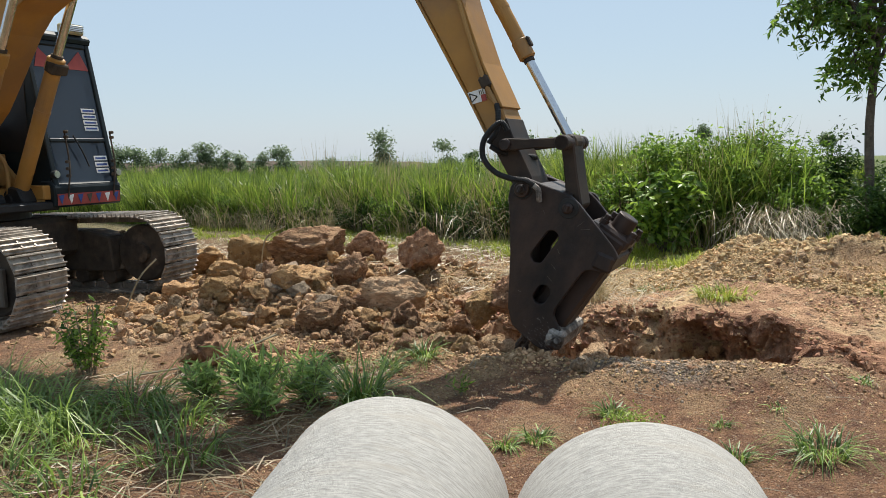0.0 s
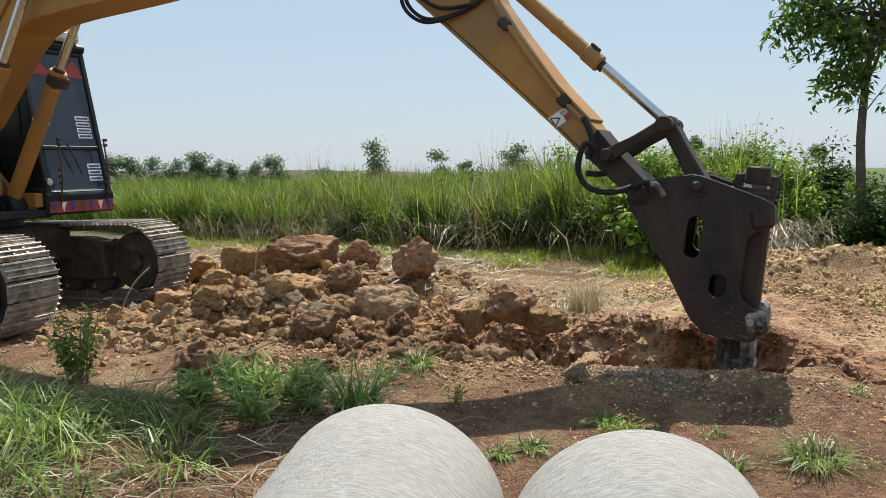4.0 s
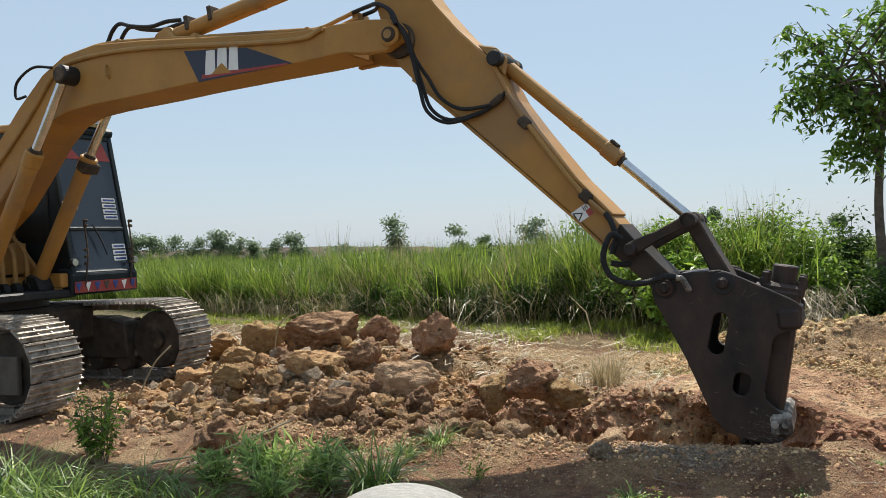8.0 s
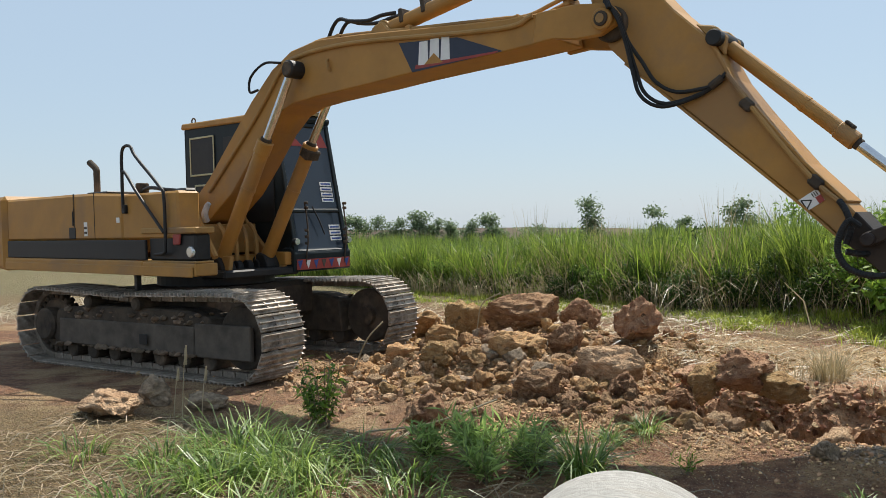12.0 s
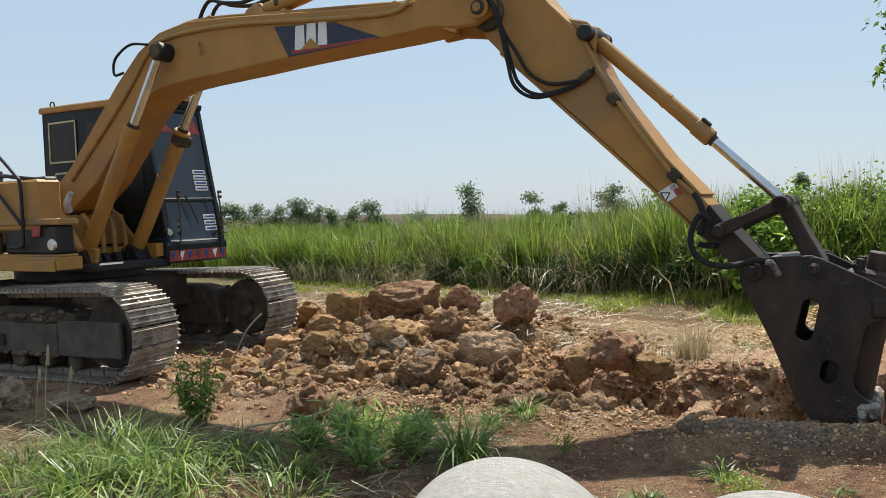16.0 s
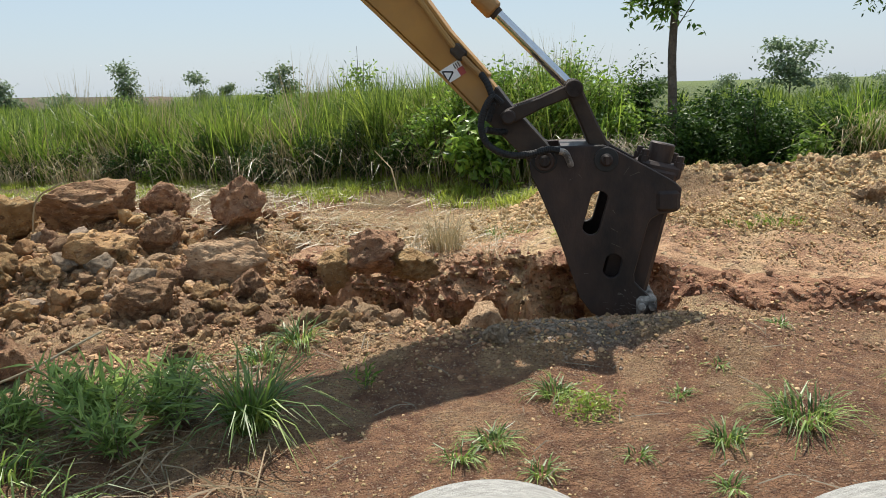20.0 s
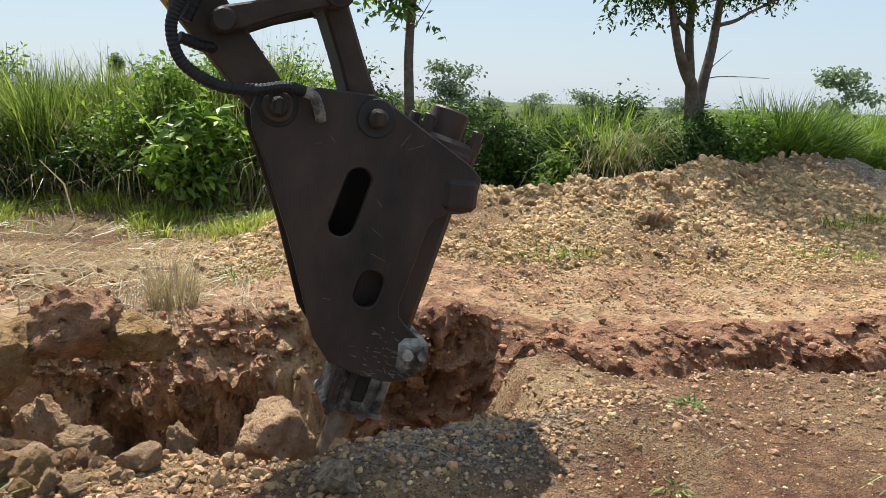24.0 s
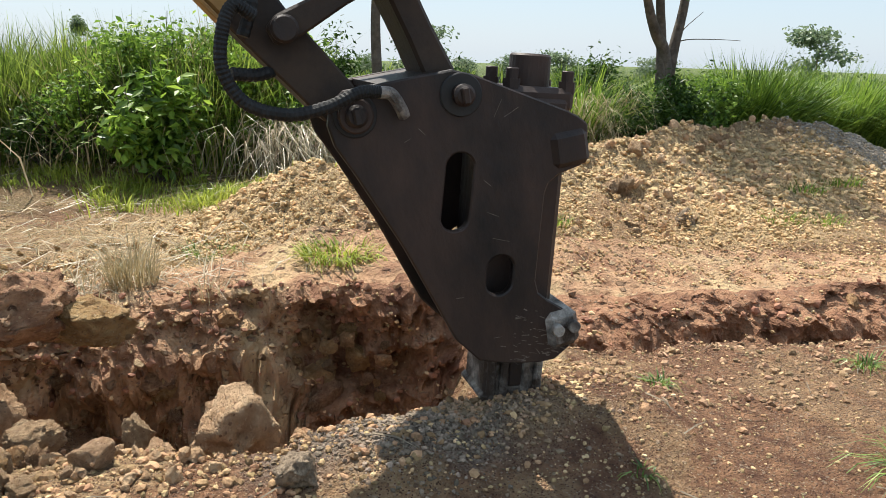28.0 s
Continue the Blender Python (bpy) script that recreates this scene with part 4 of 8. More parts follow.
def build_boom(ex):
    """Foot pin at the origin, tip pin at x = BOOM_L."""
    top = [(-0.12, -0.06), (-0.08, 0.10), (0.5, 0.34), (1.05, 0.66), (1.55, 0.95), (2.0, 1.16), (2.35, 1.235), (2.78, 1.19), (3.38, 1.00), (3.96, 0.80), (4.6, 0.58), (5.08, 0.42), (5.5, 0.31)]
    low = [(5.5, 0.06), (5.1, 0.135), (4.45, 0.27), (3.82, 0.395), (3.37, 0.475), (2.6, 0.625), (2.25, 0.68), (1.98, 0.66), (1.7, 0.54), (1.3, 0.28), (0.9, 0.04), (0.4, -0.14), (0.1, -0.19)]
    bm = prism(top + low, -0.27, 0.20, 0.012)
    boom = part("boom", bm, YELLOW, ex, "cranked yellow boom with a dark maker's panel and worn paint")
    for y in (-0.31, 0.24):
        bm = prism([(5.3, 0.09), (5.5, 0.055), (5.7, -0.03), (5.9, -0.08), (6.05, -0.05), (6.09, 0.02), (6.05, 0.11), (5.95, 0.165), (5.75, 0.245), (5.4, 0.325)], y, y + 0.07, 0.01)
        part("tip_cheek", bm, YELLOW, boom)
    for y in (-0.36, 0.315):
        part("tip_boss", cyl((BOOM_L, y, 0.02), (BOOM_L, y + 0.045, 0.02), 0.088, 28, w=0.01), YELLOW, boom)
    part("tip_pin", cyl((BOOM_L, -0.378, 0.02), (BOOM_L, 0.378, 0.02), 0.058, 20, w=0.006), UNDER, boom)
    part("pin_cap", cyl((BOOM_L, -0.384, 0.02), (BOOM_L, -0.379, 0.02), 0.036, 16), YDIRTY, boom)
    part("foot_boss", cyl((0, -0.34, 0), (0, 0.34, 0), 0.16, 24, w=0.02), YDIRTY, boom)
    # cylinder pins
    part("cylinder_pin", cyl((2.44, -0.445, 0.98), (2.44, 0.36, 0.98), 0.094, 24, w=0.015), BLACK, boom)
    part("lifting_eye", tube([(2.9, -0.275, 0.80), (2.9, -0.30, 0.82), (2.9, -0.30, 0.90), (2.9, -0.275, 0.92)], 0.014, 6, steps=2), YDIRTY, boom)
    # flange strips and pipes along the top
    bm = tube([(0.5, -0.285, 0.18), (1.6, -0.285, 0.74), (2.2, -0.285, 1.10), (2.5, -0.285, 1.12), (3.0, -0.285, 1.02), (3.6, -0.285, 0.84), (5.0, -0.285, 0.36), (5.35, -0.285, 0.33)], 0.022, 8)
    part("side_pipe", bm, YDIRTY, boom)
    for y in (-0.10, 0.02):
        bm = tube([(2.0, y, 1.11), (2.35, y, 1.25), (2.8, y, 1.23), (4.0, y, 0.83), (4.9, y, 0.53), (5.2, y, 0.43), (5.45, y - 0.03, 0.41), (5.62, y - 0.06, 0.40)], 0.018, 8)
        part("top_pipe", bm, YDIRTY, boom)
        part("tip_hose", tube([(5.60, y - 0.06, 0.40), (5.76, y - 0.1, 0.375), (5.92, -0.30 + y * 0.3, 0.30), (6.03, -0.35 + y * 0.3, 0.19), (6.06, -0.36 + y * 0.3, 0.06)], 0.017, 8), RUBBER, boom)
    for x, z in ((2.05, 1.14), (2.95, 1.18), (3.9, 0.87), (5.1, 0.45), (5.6, 0.385)):
        part("pipe_clamp", box(x - 0.03, x + 0.03, -0.14, 0.05, z - 0.05, z + 0.025, 0.008), YDIRTY, boom)
    # maker's panel: white and yellow shapes on navy with a red stripe
    panel = part("maker_panel", prism([(3.87, 0.70), (4.55, 0.475), (4.99, 0.165), (3.96, 0.37)], -0.2735, -0.2705), NAVY, boom, "navy panel with white block marks and a red stripe")
    part("stripe", prism([(4.0, 0.385), (4.02, 0.42), (4.95, 0.185), (4.9, 0.18)], -0.2755, -0.274), REDP, panel)
    c, s = math.cos(radians(-16)), math.sin(radians(-16))
    for x0, x1, dz0, dz1 in ((0.0, 0.12, 0.0, 0.215), (0.135, 0.255, 0.0, 0.225), (0.27, 0.38, 0.02, 0.24)):
        q = [(x0, dz0), (x1, dz0), (x1 - 0.01, dz1), (x0 + 0.01, dz1)]
        part("white_mark", prism([(4.05 + a * c - b * s, 0.405 + a * s + b * c) for a, b in q], -0.2762, -0.2742), WHITE, panel)
    q = [(0.075, 0.0), (0.30, 0.0), (0.19, 0.095)]
    part("yellow_mark", prism([(4.05 + a * c - b * s, 0.405 + a * s + b * c) for a, b in q], -0.2775, -0.2763), YELLOW, panel)
    # hoses at the crank and at the stick cylinder foot
    part("loop_hose", tube([(2.2, -0.3, 1.16), (2.0, -0.36, 1.22), (1.76, -0.38, 1.15), (1.70, -0.38, 1.0), (1.82, -0.36, 0.98)], 0.014, 8), RUBBER, boom)
    for y in (-0.07, 0.07):
        part("cylinder_hose", tube([(2.75, y, 1.23), (2.87, y, 1.34), (2.98, y, 1.37), (3.12, y, 1.29), (3.36, y, 1.19), (3.56, y, 1.16), (3.72, y * 0.7, 1.12)], 0.020, 8), RUBBER, boom)
    part("cylinder_lug", prism([(3.32, 0.98), (3.44, 1.08), (3.58, 1.09), (3.70, 0.88)], -0.12, 0.12, 0.02), YDIRTY, boom)
    return boom


def build_stick(ex):
    """Boom pin at the origin, tool pin at x = STICK_L; z is the back."""
    prof = [(-0.95, 0.30), (-0.55, 0.52), (0.05, 0.40), (0.34, 0.37), (0.73, 0.365), (1.05, 0.25), (1.35, 0.195), (1.85, 0.125), (2.21, 0.105), (2.45, 0.08), (2.78, 0.07), (2.90, 0.045), (2.91, -0.04),
            (2.80, -0.075), (2.40, -0.085), (2.04, -0.085), (1.52, -0.10), (0.94, -0.12), (0.45, -0.16), (0.10, -0.15), (-0.14, -0.05), (-0.45, 0.12), (-0.88, 0.20)]
    stick = part("stick", prism(prof, -0.185, 0.185, 0.012), YELLOW, ex, "yellow stick, blackened at its lower end")
    bm = prism([(2.36, -0.092), (2.30, 0.104), (2.45, 0.086), (2.78, 0.076), (2.905, 0.05), (2.917, -0.045), (2.80, -0.081), (2.42, -0.091)], -0.192, 0.192, 0.008)
    part("sooty_end", bm, SOOT, stick, "soot-black stick end")
    part("pivot_boss", cyl((0, -0.23, 0), (0, 0.23, 0), 0.14, 28, w=0.01), UNDER, stick)
    part("back_flange", prism([(0.75, 0.37), (1.06, 0.262), (1.36, 0.207), (1.85, 0.137), (2.22, 0.122), (2.22, 0.10), (1.85, 0.115), (1.36, 0.185), (1.05, 0.24), (0.75, 0.345)], -0.205, 0.205, 0.004), YELLOW, stick)
    part("front_strip", prism([(0.3, -0.165), (0.94, -0.138), (1.52, -0.116), (2.04, -0.10), (2.34, -0.100), (2.34, -0.086), (2.04, -0.084), (1.52, -0.098), (0.94, -0.118), (0.3, -0.148)], -0.205, 0.205, 0.004), YELLOW, stick)
    for x, z in ((1.27, 0.185), (1.99, 0.085)):
        part("hose_bracket", box(x - 0.05, x + 0.05, -0.235, -0.183, z - 0.04, z + 0.04, 0.015), UNDER, stick)
    part("side_pipe", tube([(1.0, -0.205, 0.26), (1.27, -0.215, 0.20), (1.65, -0.215, 0.13), (1.99, -0.215, 0.085), (2.2, -0.21, 0.085)], 0.018, 8), YDIRTY, stick)
    for y in (-0.13, 0.13):
        part("cylinder_ear", prism([(0.55, 0.38), (0.68, 0.455), (0.80, 0.45), (0.88, 0.34)], y - 0.03, y + 0.03, 0.01), YDIRTY, stick)
    part("cylinder_pin", cyl((0.76, -0.24, 0.395), (0.76, 0.24, 0.395), 0.06, 18, w=0.008), BLACK, stick)
    part("idler_pin", cyl((2.49, -0.30, 0.03), (2.49, 0.30, 0.03), 0.045, 18, w=0.008), HAMMER, stick)
    part("tool_pin", cyl((STICK_L, -0.31, 0), (STICK_L, 0.31, 0), 0.06, 18, w=0.006), HAMMER, stick)
    # warning label: white plate, dark red cap, black triangle outline, bars
    m = pose(1.985, -0.189, -0.085, 0, -(90 - 14), 0) @ Matrix.Diagonal((0.82, 1, 0.82, 1))
    plate = part("warning_label", box(0, 0.175, -0.002, 0.002, -0.115, 0, 0.001), WHITE, stick, "white warning label with a triangle and a dark red cap", m)
    part("cap_band", box(0.125, 0.175, -0.004, -0.0021, -0.115, -0.055), REDP, plate)
    bm = bmesh.new()
    tri = [(0.02, -0.10), (0.09, -0.0575), (0.02, -0.015)]
    for k in range(3):
        cyl((tri[k][0], -0.0035, tri[k][1]), (tri[(k + 1) % 3][0], -0.0035, tri[(k + 1) % 3][1]), 0.005, 4, bm=bm)
    part("triangle", bm, BLACK, plate)
    bm = bmesh.new()
    for k in range(3):
        box(0.115 + 0.018 * k, 0.124 + 0.018 * k, -0.0045, -0.0041, -0.05, -0.01, 0, bm)
    part("print", bm, GREYPLATE, plate)
    # hoses: sag from the boom tip along the side of the stick
    for dy, lift in ((0.0, 0.0), (0.03, -0.03), (-0.02, 0.11)):
        line = [(-0.10, -0.33, 0.12), (0.06, -0.32 - dy, 0.10), (0.24, -0.29 - dy, 0.0), (0.44, -0.27 - dy, -0.12 + lift * 0.6), (0.62, -0.26 - dy, -0.21 + lift), (0.80, -0.24 - dy / 2, -0.17 + lift), (0.95, -0.22, 0.03 + lift / 2), (1.0, -0.215, 0.17), (1.0, -0.21, 0.26)]
        part("hydraulic_hose", tube(line, 0.015, 8), RUBBER, stick)
    part("hose_end", cyl((0.98, -0.215, 0.12), (1.0, -0.21, 0.22), 0.03, 10), UNDER, stick)
    # hoses to the breaker, round the stick end
    bm = tube([(2.18, -0.21, 0.09), (2.26, -0.24, 0.075), (2.36, -0.26, 0.02), (2.42, -0.27, -0.08)], 0.020, 10, ridged=0.12, steps=10)
    part("corrugated_hose", bm, RUBBER, stick)
    return stick


def build_breaker(ex):
    """Tool pin at the origin, x down the tool, z ahead."""
    prof = [(0.02, -0.095), (-0.05, -0.075), (-0.085, -0.02), (-0.088, 0.18), (-0.088, 0.36), (-0.06, 0.43), (0.13, 0.765), (0.155, 0.80), (0.19, 0.835), (0.30, 0.82), (0.335, 0.79), (0.35, 0.70), (0.375, 0.655), (0.41, 0.635),
            (0.73, 0.555), (0.78, 0.56), (0.82, 0.595), (0.90, 0.685), (0.955, 0.70), (1.03, 0.655), (1.065, 0.59), (1.06, 0.52), (1.03, 0.40), (0.985, 0.29), (0.88, 0.215), (0.70, 0.155), (0.49, 0.085), (0.21, -0.03), (0.09, -0.085)]

    def cheek(y):
        own = bmesh.new()
        outer = [own.verts.new((x, y, z)) for x, z in prof]
        es = [own.edges.new((outer[i], outer[(i + 1) % len(outer)])) for i in range(len(outer))]
        # slot, lower hole
        for cx, cz, hl, r, lean in ((0.335, 0.31, 0.09, 0.052, -0.28), (0.675, 0.42, 0.025, 0.052, -0.28)):
            pts = []
            for k in range(20):
                a = k * math.tau / 20
                lx, lz = r * math.cos(a), r * math.sin(a)
                lx += hl if math.cos(a) > 0 else -hl
                pts.append(own.verts.new((cx + lx * math.cos(lean) - lz * math.sin(lean), y, cz + lx * math.sin(lean) + lz * math.cos(lean))))
            es += [own.edges.new((pts[i], pts[(i + 1) % 20])) for i in range(20)]
        bmesh.ops.triangle_fill(own, use_beauty=True, use_dissolve=False, edges=es)
        r = bmesh.ops.extrude_face_region(own, geom=list(own.faces))
        bmesh.ops.translate(own, verts=[v for v in r["geom"] if isinstance(v, bmesh.types.BMVert)], vec=(0, 0.042, 0))
        bmesh.ops.recalc_face_normals(own, faces=own.faces)
        return bevel(own, 0.006, angle=0.7)

    hammer = part("breaker_cheek", cheek(-0.275), HAMMER, ex, "dark brown-black worn steel breaker bracket plate with slots")
    part("far_cheek", cheek(0.233), HAMMER, hammer)
    axis = lambda s, off=0.0: (-0.10 + s * 0.9725 + off * 0.233, 0.765 - s * 0.233 + off * 0.9725)
    A = Matrix.Translation((-0.10, 0, 0.765)) @ pose(0, 0, 0, 0, math.degrees(math.atan2(0.233, 0.9725)), 0)
    # body between the plates
    part("breaker_body", box(0.18, 1.15, -0.165, 0.165, -0.20, 0.115, 0.025), HAMMER, hammer, m=A)
    part("head_plate", box(0.15, 0.24, -0.15, 0.15, -0.135, 0.135, 0.02), HAMMER, hammer, m=A)
    part("accumulator_cap", cyl((0.03, 0, 0), (0.17, 0, 0), 0.080, 28, w=0.008), HAMMER, hammer, "dark round breaker cap", A)
    for y in (-0.112, 0.112):
        for z in (-0.112, 0.112):
            bolt = part("head_bolt", cyl((0.085, y, z), (0.17, y, z), 0.026, 6, w=0.004), HAMMER, hammer, m=A)
            part("nut", cyl((0.125, y, z), (0.17, y, z), 0.034, 6), HAMMER, bolt)
    part("back_web", prism([(0.12, -0.02), (0.21, 0.02), (0.49, 0.135), (0.88, 0.27), (0.98, 0.34), (0.97, 0.365), (0.86, 0.295), (0.48, 0.16), (0.2, 0.045), (0.12, 0.01)], -0.232, 0.232), HAMMER, hammer)
    part("top_web", prism([(-0.085, 0.10), (-0.085, 0.34), (-0.06, 0.34), (-0.06, 0.10)], -0.232, 0.232), HAMMER, hammer)
    part("front_block", box(0.20, 0.33, -0.295, 0.295, 0.68, 0.825, 0.02), HAMMER, hammer)
    part("clamp_block", box(0.87, 1.02, -0.30, 0.30, 0.57, 0.70, 0.025), BARE, hammer, "scraped bare-steel clamp block", pose(0, 0, 0, 0, 0, 0))
    for z in (0.60, 0.665):
        part("clamp_bolt", cyl((0.93, -0.335, z), (0.93, -0.30, z), 0.026, 6, w=0.004), BARE, hammer)
    # pins
    for x, z, r in ((0, 0, 0.062), (0, 0.375, 0.062)):
        boss = part("pin_collar", cyl((x, -0.284, z), (x, -0.272, z), r + 0.014, 28, w=0.004), BLACK, hammer)
        part("pin", cyl((x, -0.33, z), (x, -0.283, z), r * 0.62, 20, w=0.01), HAMMER, boss)
        part("pin_head", box(x - 0.03, x + 0.03, -0.345, -0.328, z - 0.014, z + 0.014, 0.006), HAMMER, boss)
        part("far_collar", cyl((x, 0.272, z), (x, 0.31, z), r + 0.028, 24, w=0.006), HAMMER, hammer)
    # bushing and chisel
    bm = box(1.10, 1.40, -0.125, 0.125, -0.125, 0.125, 0.02)
    part("bushing_sleeve", bm, BARE, hammer, "battered grey steel sleeve", A)
    for y in (-0.128, 0.128):
        part("retainer_slot", box(1.14, 1.34, y - 0.012, y + 0.012, -0.03, 0.03, 0.008), HAMMER, hammer, m=A)
    for z, e in ((-0.10, 0.03), (-0.045, 0.0), (0.045, 0.02), (0.10, -0.03)):
        part("wear_rib", box(1.09, 1.40 + e, -0.142, -0.120, z - 0.018, z + 0.018, 0.008), BARE, hammer, m=A)
    for x in (1.115, 1.385):
        part("sleeve_collar", box(x - 0.018, x + 0.018, -0.138, 0.138, -0.138, 0.138, 0.012), BARE, hammer, m=A)
    bm = cyl((1.36, 0, 0), (1.82, 0, 0), 0.058, 20)
    cyl((1.82, 0, 0), (1.93, 0, 0), 0.058, 20, 0.024, bm=bm)
    part("chisel", bm, CHISEL, hammer, "worn round steel chisel", A)
    # hose with its fitting
    bm = tube([(-0.36, -0.305, -0.255), (-0.40, -0.33, -0.31), (-0.33, -0.345, -0.36), (-0.22, -0.35, -0.385), (-0.11, -0.35, -0.34), (-0.05, -0.35, -0.22), (-0.05, -0.345, -0.09), (-0.075, -0.335, 0.02), (-0.065, -0.33, 0.09)], 0.020, 10, ridged=0.13, steps=16)
    part("corrugated_hose", bm, RUBBER, hammer, "black corrugated hydraulic hose")
    bm = tube([(-0.20, -0.25, -0.36), (-0.18, -0.2, -0.26), (-0.2, -0.05, -0.15), (-0.2, 0.1, -0.1)], 0.020, 10, ridged=0.13, steps=12)
    part("far_hose", bm, RUBBER, hammer)
    part("hose_fitting", tube([(-0.065, -0.33, 0.085), (-0.05, -0.325, 0.125), (0.0, -0.315, 0.15), (0.03, -0.30, 0.16)], 0.021, 10), BARE, hammer, "bare steel elbow fitting")
    # worn scratches
    bm = bmesh.new()
    rnd = random.Random(4)
    for k in range(70):
        x, z = rnd.triangular(0.80, 1.045, 1.035), rnd.triangular(0.36, 0.66, 0.58)
        a, l, h_ = rnd.gauss(-1.25, 0.22), rnd.uniform(0.006, 0.03), rnd.uniform(0.0005, 0.0022)
        box(-l / 2, l / 2, -0.2764, -0.2756, -h_, h_, 0, bm, Matrix.Translation((x, 0, z)) @ pose(0, 0, 0, 0, math.degrees(a), 0))
    for k in range(12):
        x, z = rnd.uniform(0.05, 0.75), rnd.uniform(0.15, 0.55)
        if abs(x - 0.335) < 0.17 and abs(z - 0.31) < 0.11 or abs(x - 0.675) < 0.1 and abs(z - 0.42) < 0.09:
            continue
        a, l = rnd.uniform(-2.6, -0.4), rnd.uniform(0.02, 0.07)
        box(-l / 2, l / 2, -0.2764, -0.2756, -0.0006, 0.0006, 0, bm, Matrix.Translation((x, 0, z)) @ pose(0, 0, 0, 0, math.degrees(a), 0))
    part("scratches", bm, SCRATCH, hammer)["kind"] = "stuff"
    return hammer


def build_ram(ex, name, length, r_barrel, rod_len, r_rod, paint=None, collar=0.0):
    """A barrel along x from its eye, and its rod, whose origin is the rod's eye and which reaches back along -x."""
    bm = cyl((0, -0.09, 0), (0, 0.09, 0), r_barrel * 1.15, 20, w=0.01)
    cyl((0.05, 0, 0), (length, 0, 0), r_barrel, 24, w=0.012, bm=bm)
    cyl((length - 0.16, 0, 0), (length, 0, 0), r_barrel * 1.14, 24, w=0.012, bm=bm)
    barrel = part(name + "_barrel", bm, paint or YELLOW, ex)
    part("gland", cyl((length, 0, 0), (length + 0.03, 0, 0), r_barrel * 0.75, 20), UNDER, barrel)
    part("port_block", box(length - 0.15, length - 0.07, -0.03, 0.03, r_barrel, r_barrel * 1.45, 0.008), UNDER, barrel)
    part("band", cyl((length * 0.62, 0, 0), (length * 0.62 + 0.03, 0, 0), r_barrel * 1.06, 20), paint or YELLOW, barrel)
    bm = cyl((-rod_len, 0, 0), (-0.05, 0, 0), r_rod, 20)
    rod = part(name + "_rod", bm, CHROME, ex, "bright chrome ram rod")
    part("rod_eye", cyl((0, -0.085, 0), (0, 0.085, 0), r_rod * 1.7, 20, w=0.01), UNDER, rod)
    return barrel, rod


EX = empty("excavator", pose(*BASE, 0, 0, HEADING), "yellow tracked excavator with a dark hydraulic rock breaker", "excavator")
for _s in (-1, 1):
    build_track(EX, _s)
part("car_body", box(-0.8, 0.8, -0.95, 0.95, 0.45, 0.92, 0.06), UNDER, EX, "dark muddy undercarriage body")
SLEWING = build_superstructure(EX)
BOOM, STICK, BREAKER = build_boom(EX), build_stick(EX), build_breaker(EX)
LIFT = [build_ram(EX, "boom_ram", 1.66, 0.082, 1.60, 0.046) for _ in (0, 1)]
CROWD = build_ram(EX, "stick_ram", 1.75, 0.078, 1.7, 0.05)
for _x in (0.26, 0.55):
    part("hose_clamp", box(_x - 0.025, _x + 0.025, -0.09, 0.09, -0.02, 0.12, 0.01), UNDER, CROWD[0])
part("hose_block", box(1.50, 1.62, -0.10, 0.10, -0.11, 0.03, 0.015), UNDER, LIFT[1][0], "black hose block on the ram")
CURL = build_ram(EX, "tool_ram", 1.20, 0.056, 1.15, 0.036)
IDLER_R, LINK_R = 0.43, 0.475
IDLERS = []
for _y in (-0.25, 0.25):
    _bm = prism([(-0.05, -0.03), (0.0, -0.050), (IDLER_R * 0.5, -0.034), (IDLER_R, -0.040), (IDLER_R + 0.045, 0), (IDLER_R, 0.040), (IDLER_R * 0.5, 0.034), (0.0, 0.050), (-0.05, 0.03)], _y - 0.022, _y + 0.022, 0.008)
    _bm = cyl((IDLER_R, _y - 0.04, 0), (IDLER_R, _y + 0.04, 0), 0.055, 18, w=0.006, bm=_bm)
    IDLERS.append(part("idler_link", _bm, SOOT, EX, "black steel link arm"))
_bm = prism([(-0.055, -0.04), (0.0, -0.050), (LINK_R * 0.5, -0.050), (LINK_R, -0.060), (LINK_R + 0.055, 0), (LINK_R, 0.060), (LINK_R * 0.5, 0.050), (0.0, 0.050), (-0.055, 0.04)], -0.13, 0.13, 0.012)
LINK = part("tool_link", _bm, SOOT, EX, "black boxed tool link with bare yellow patches")
part("link_pin", cyl((0, -0.29, 0), (0, 0.29, 0), 0.05, 18, w=0.006), HAMMER, LINK)


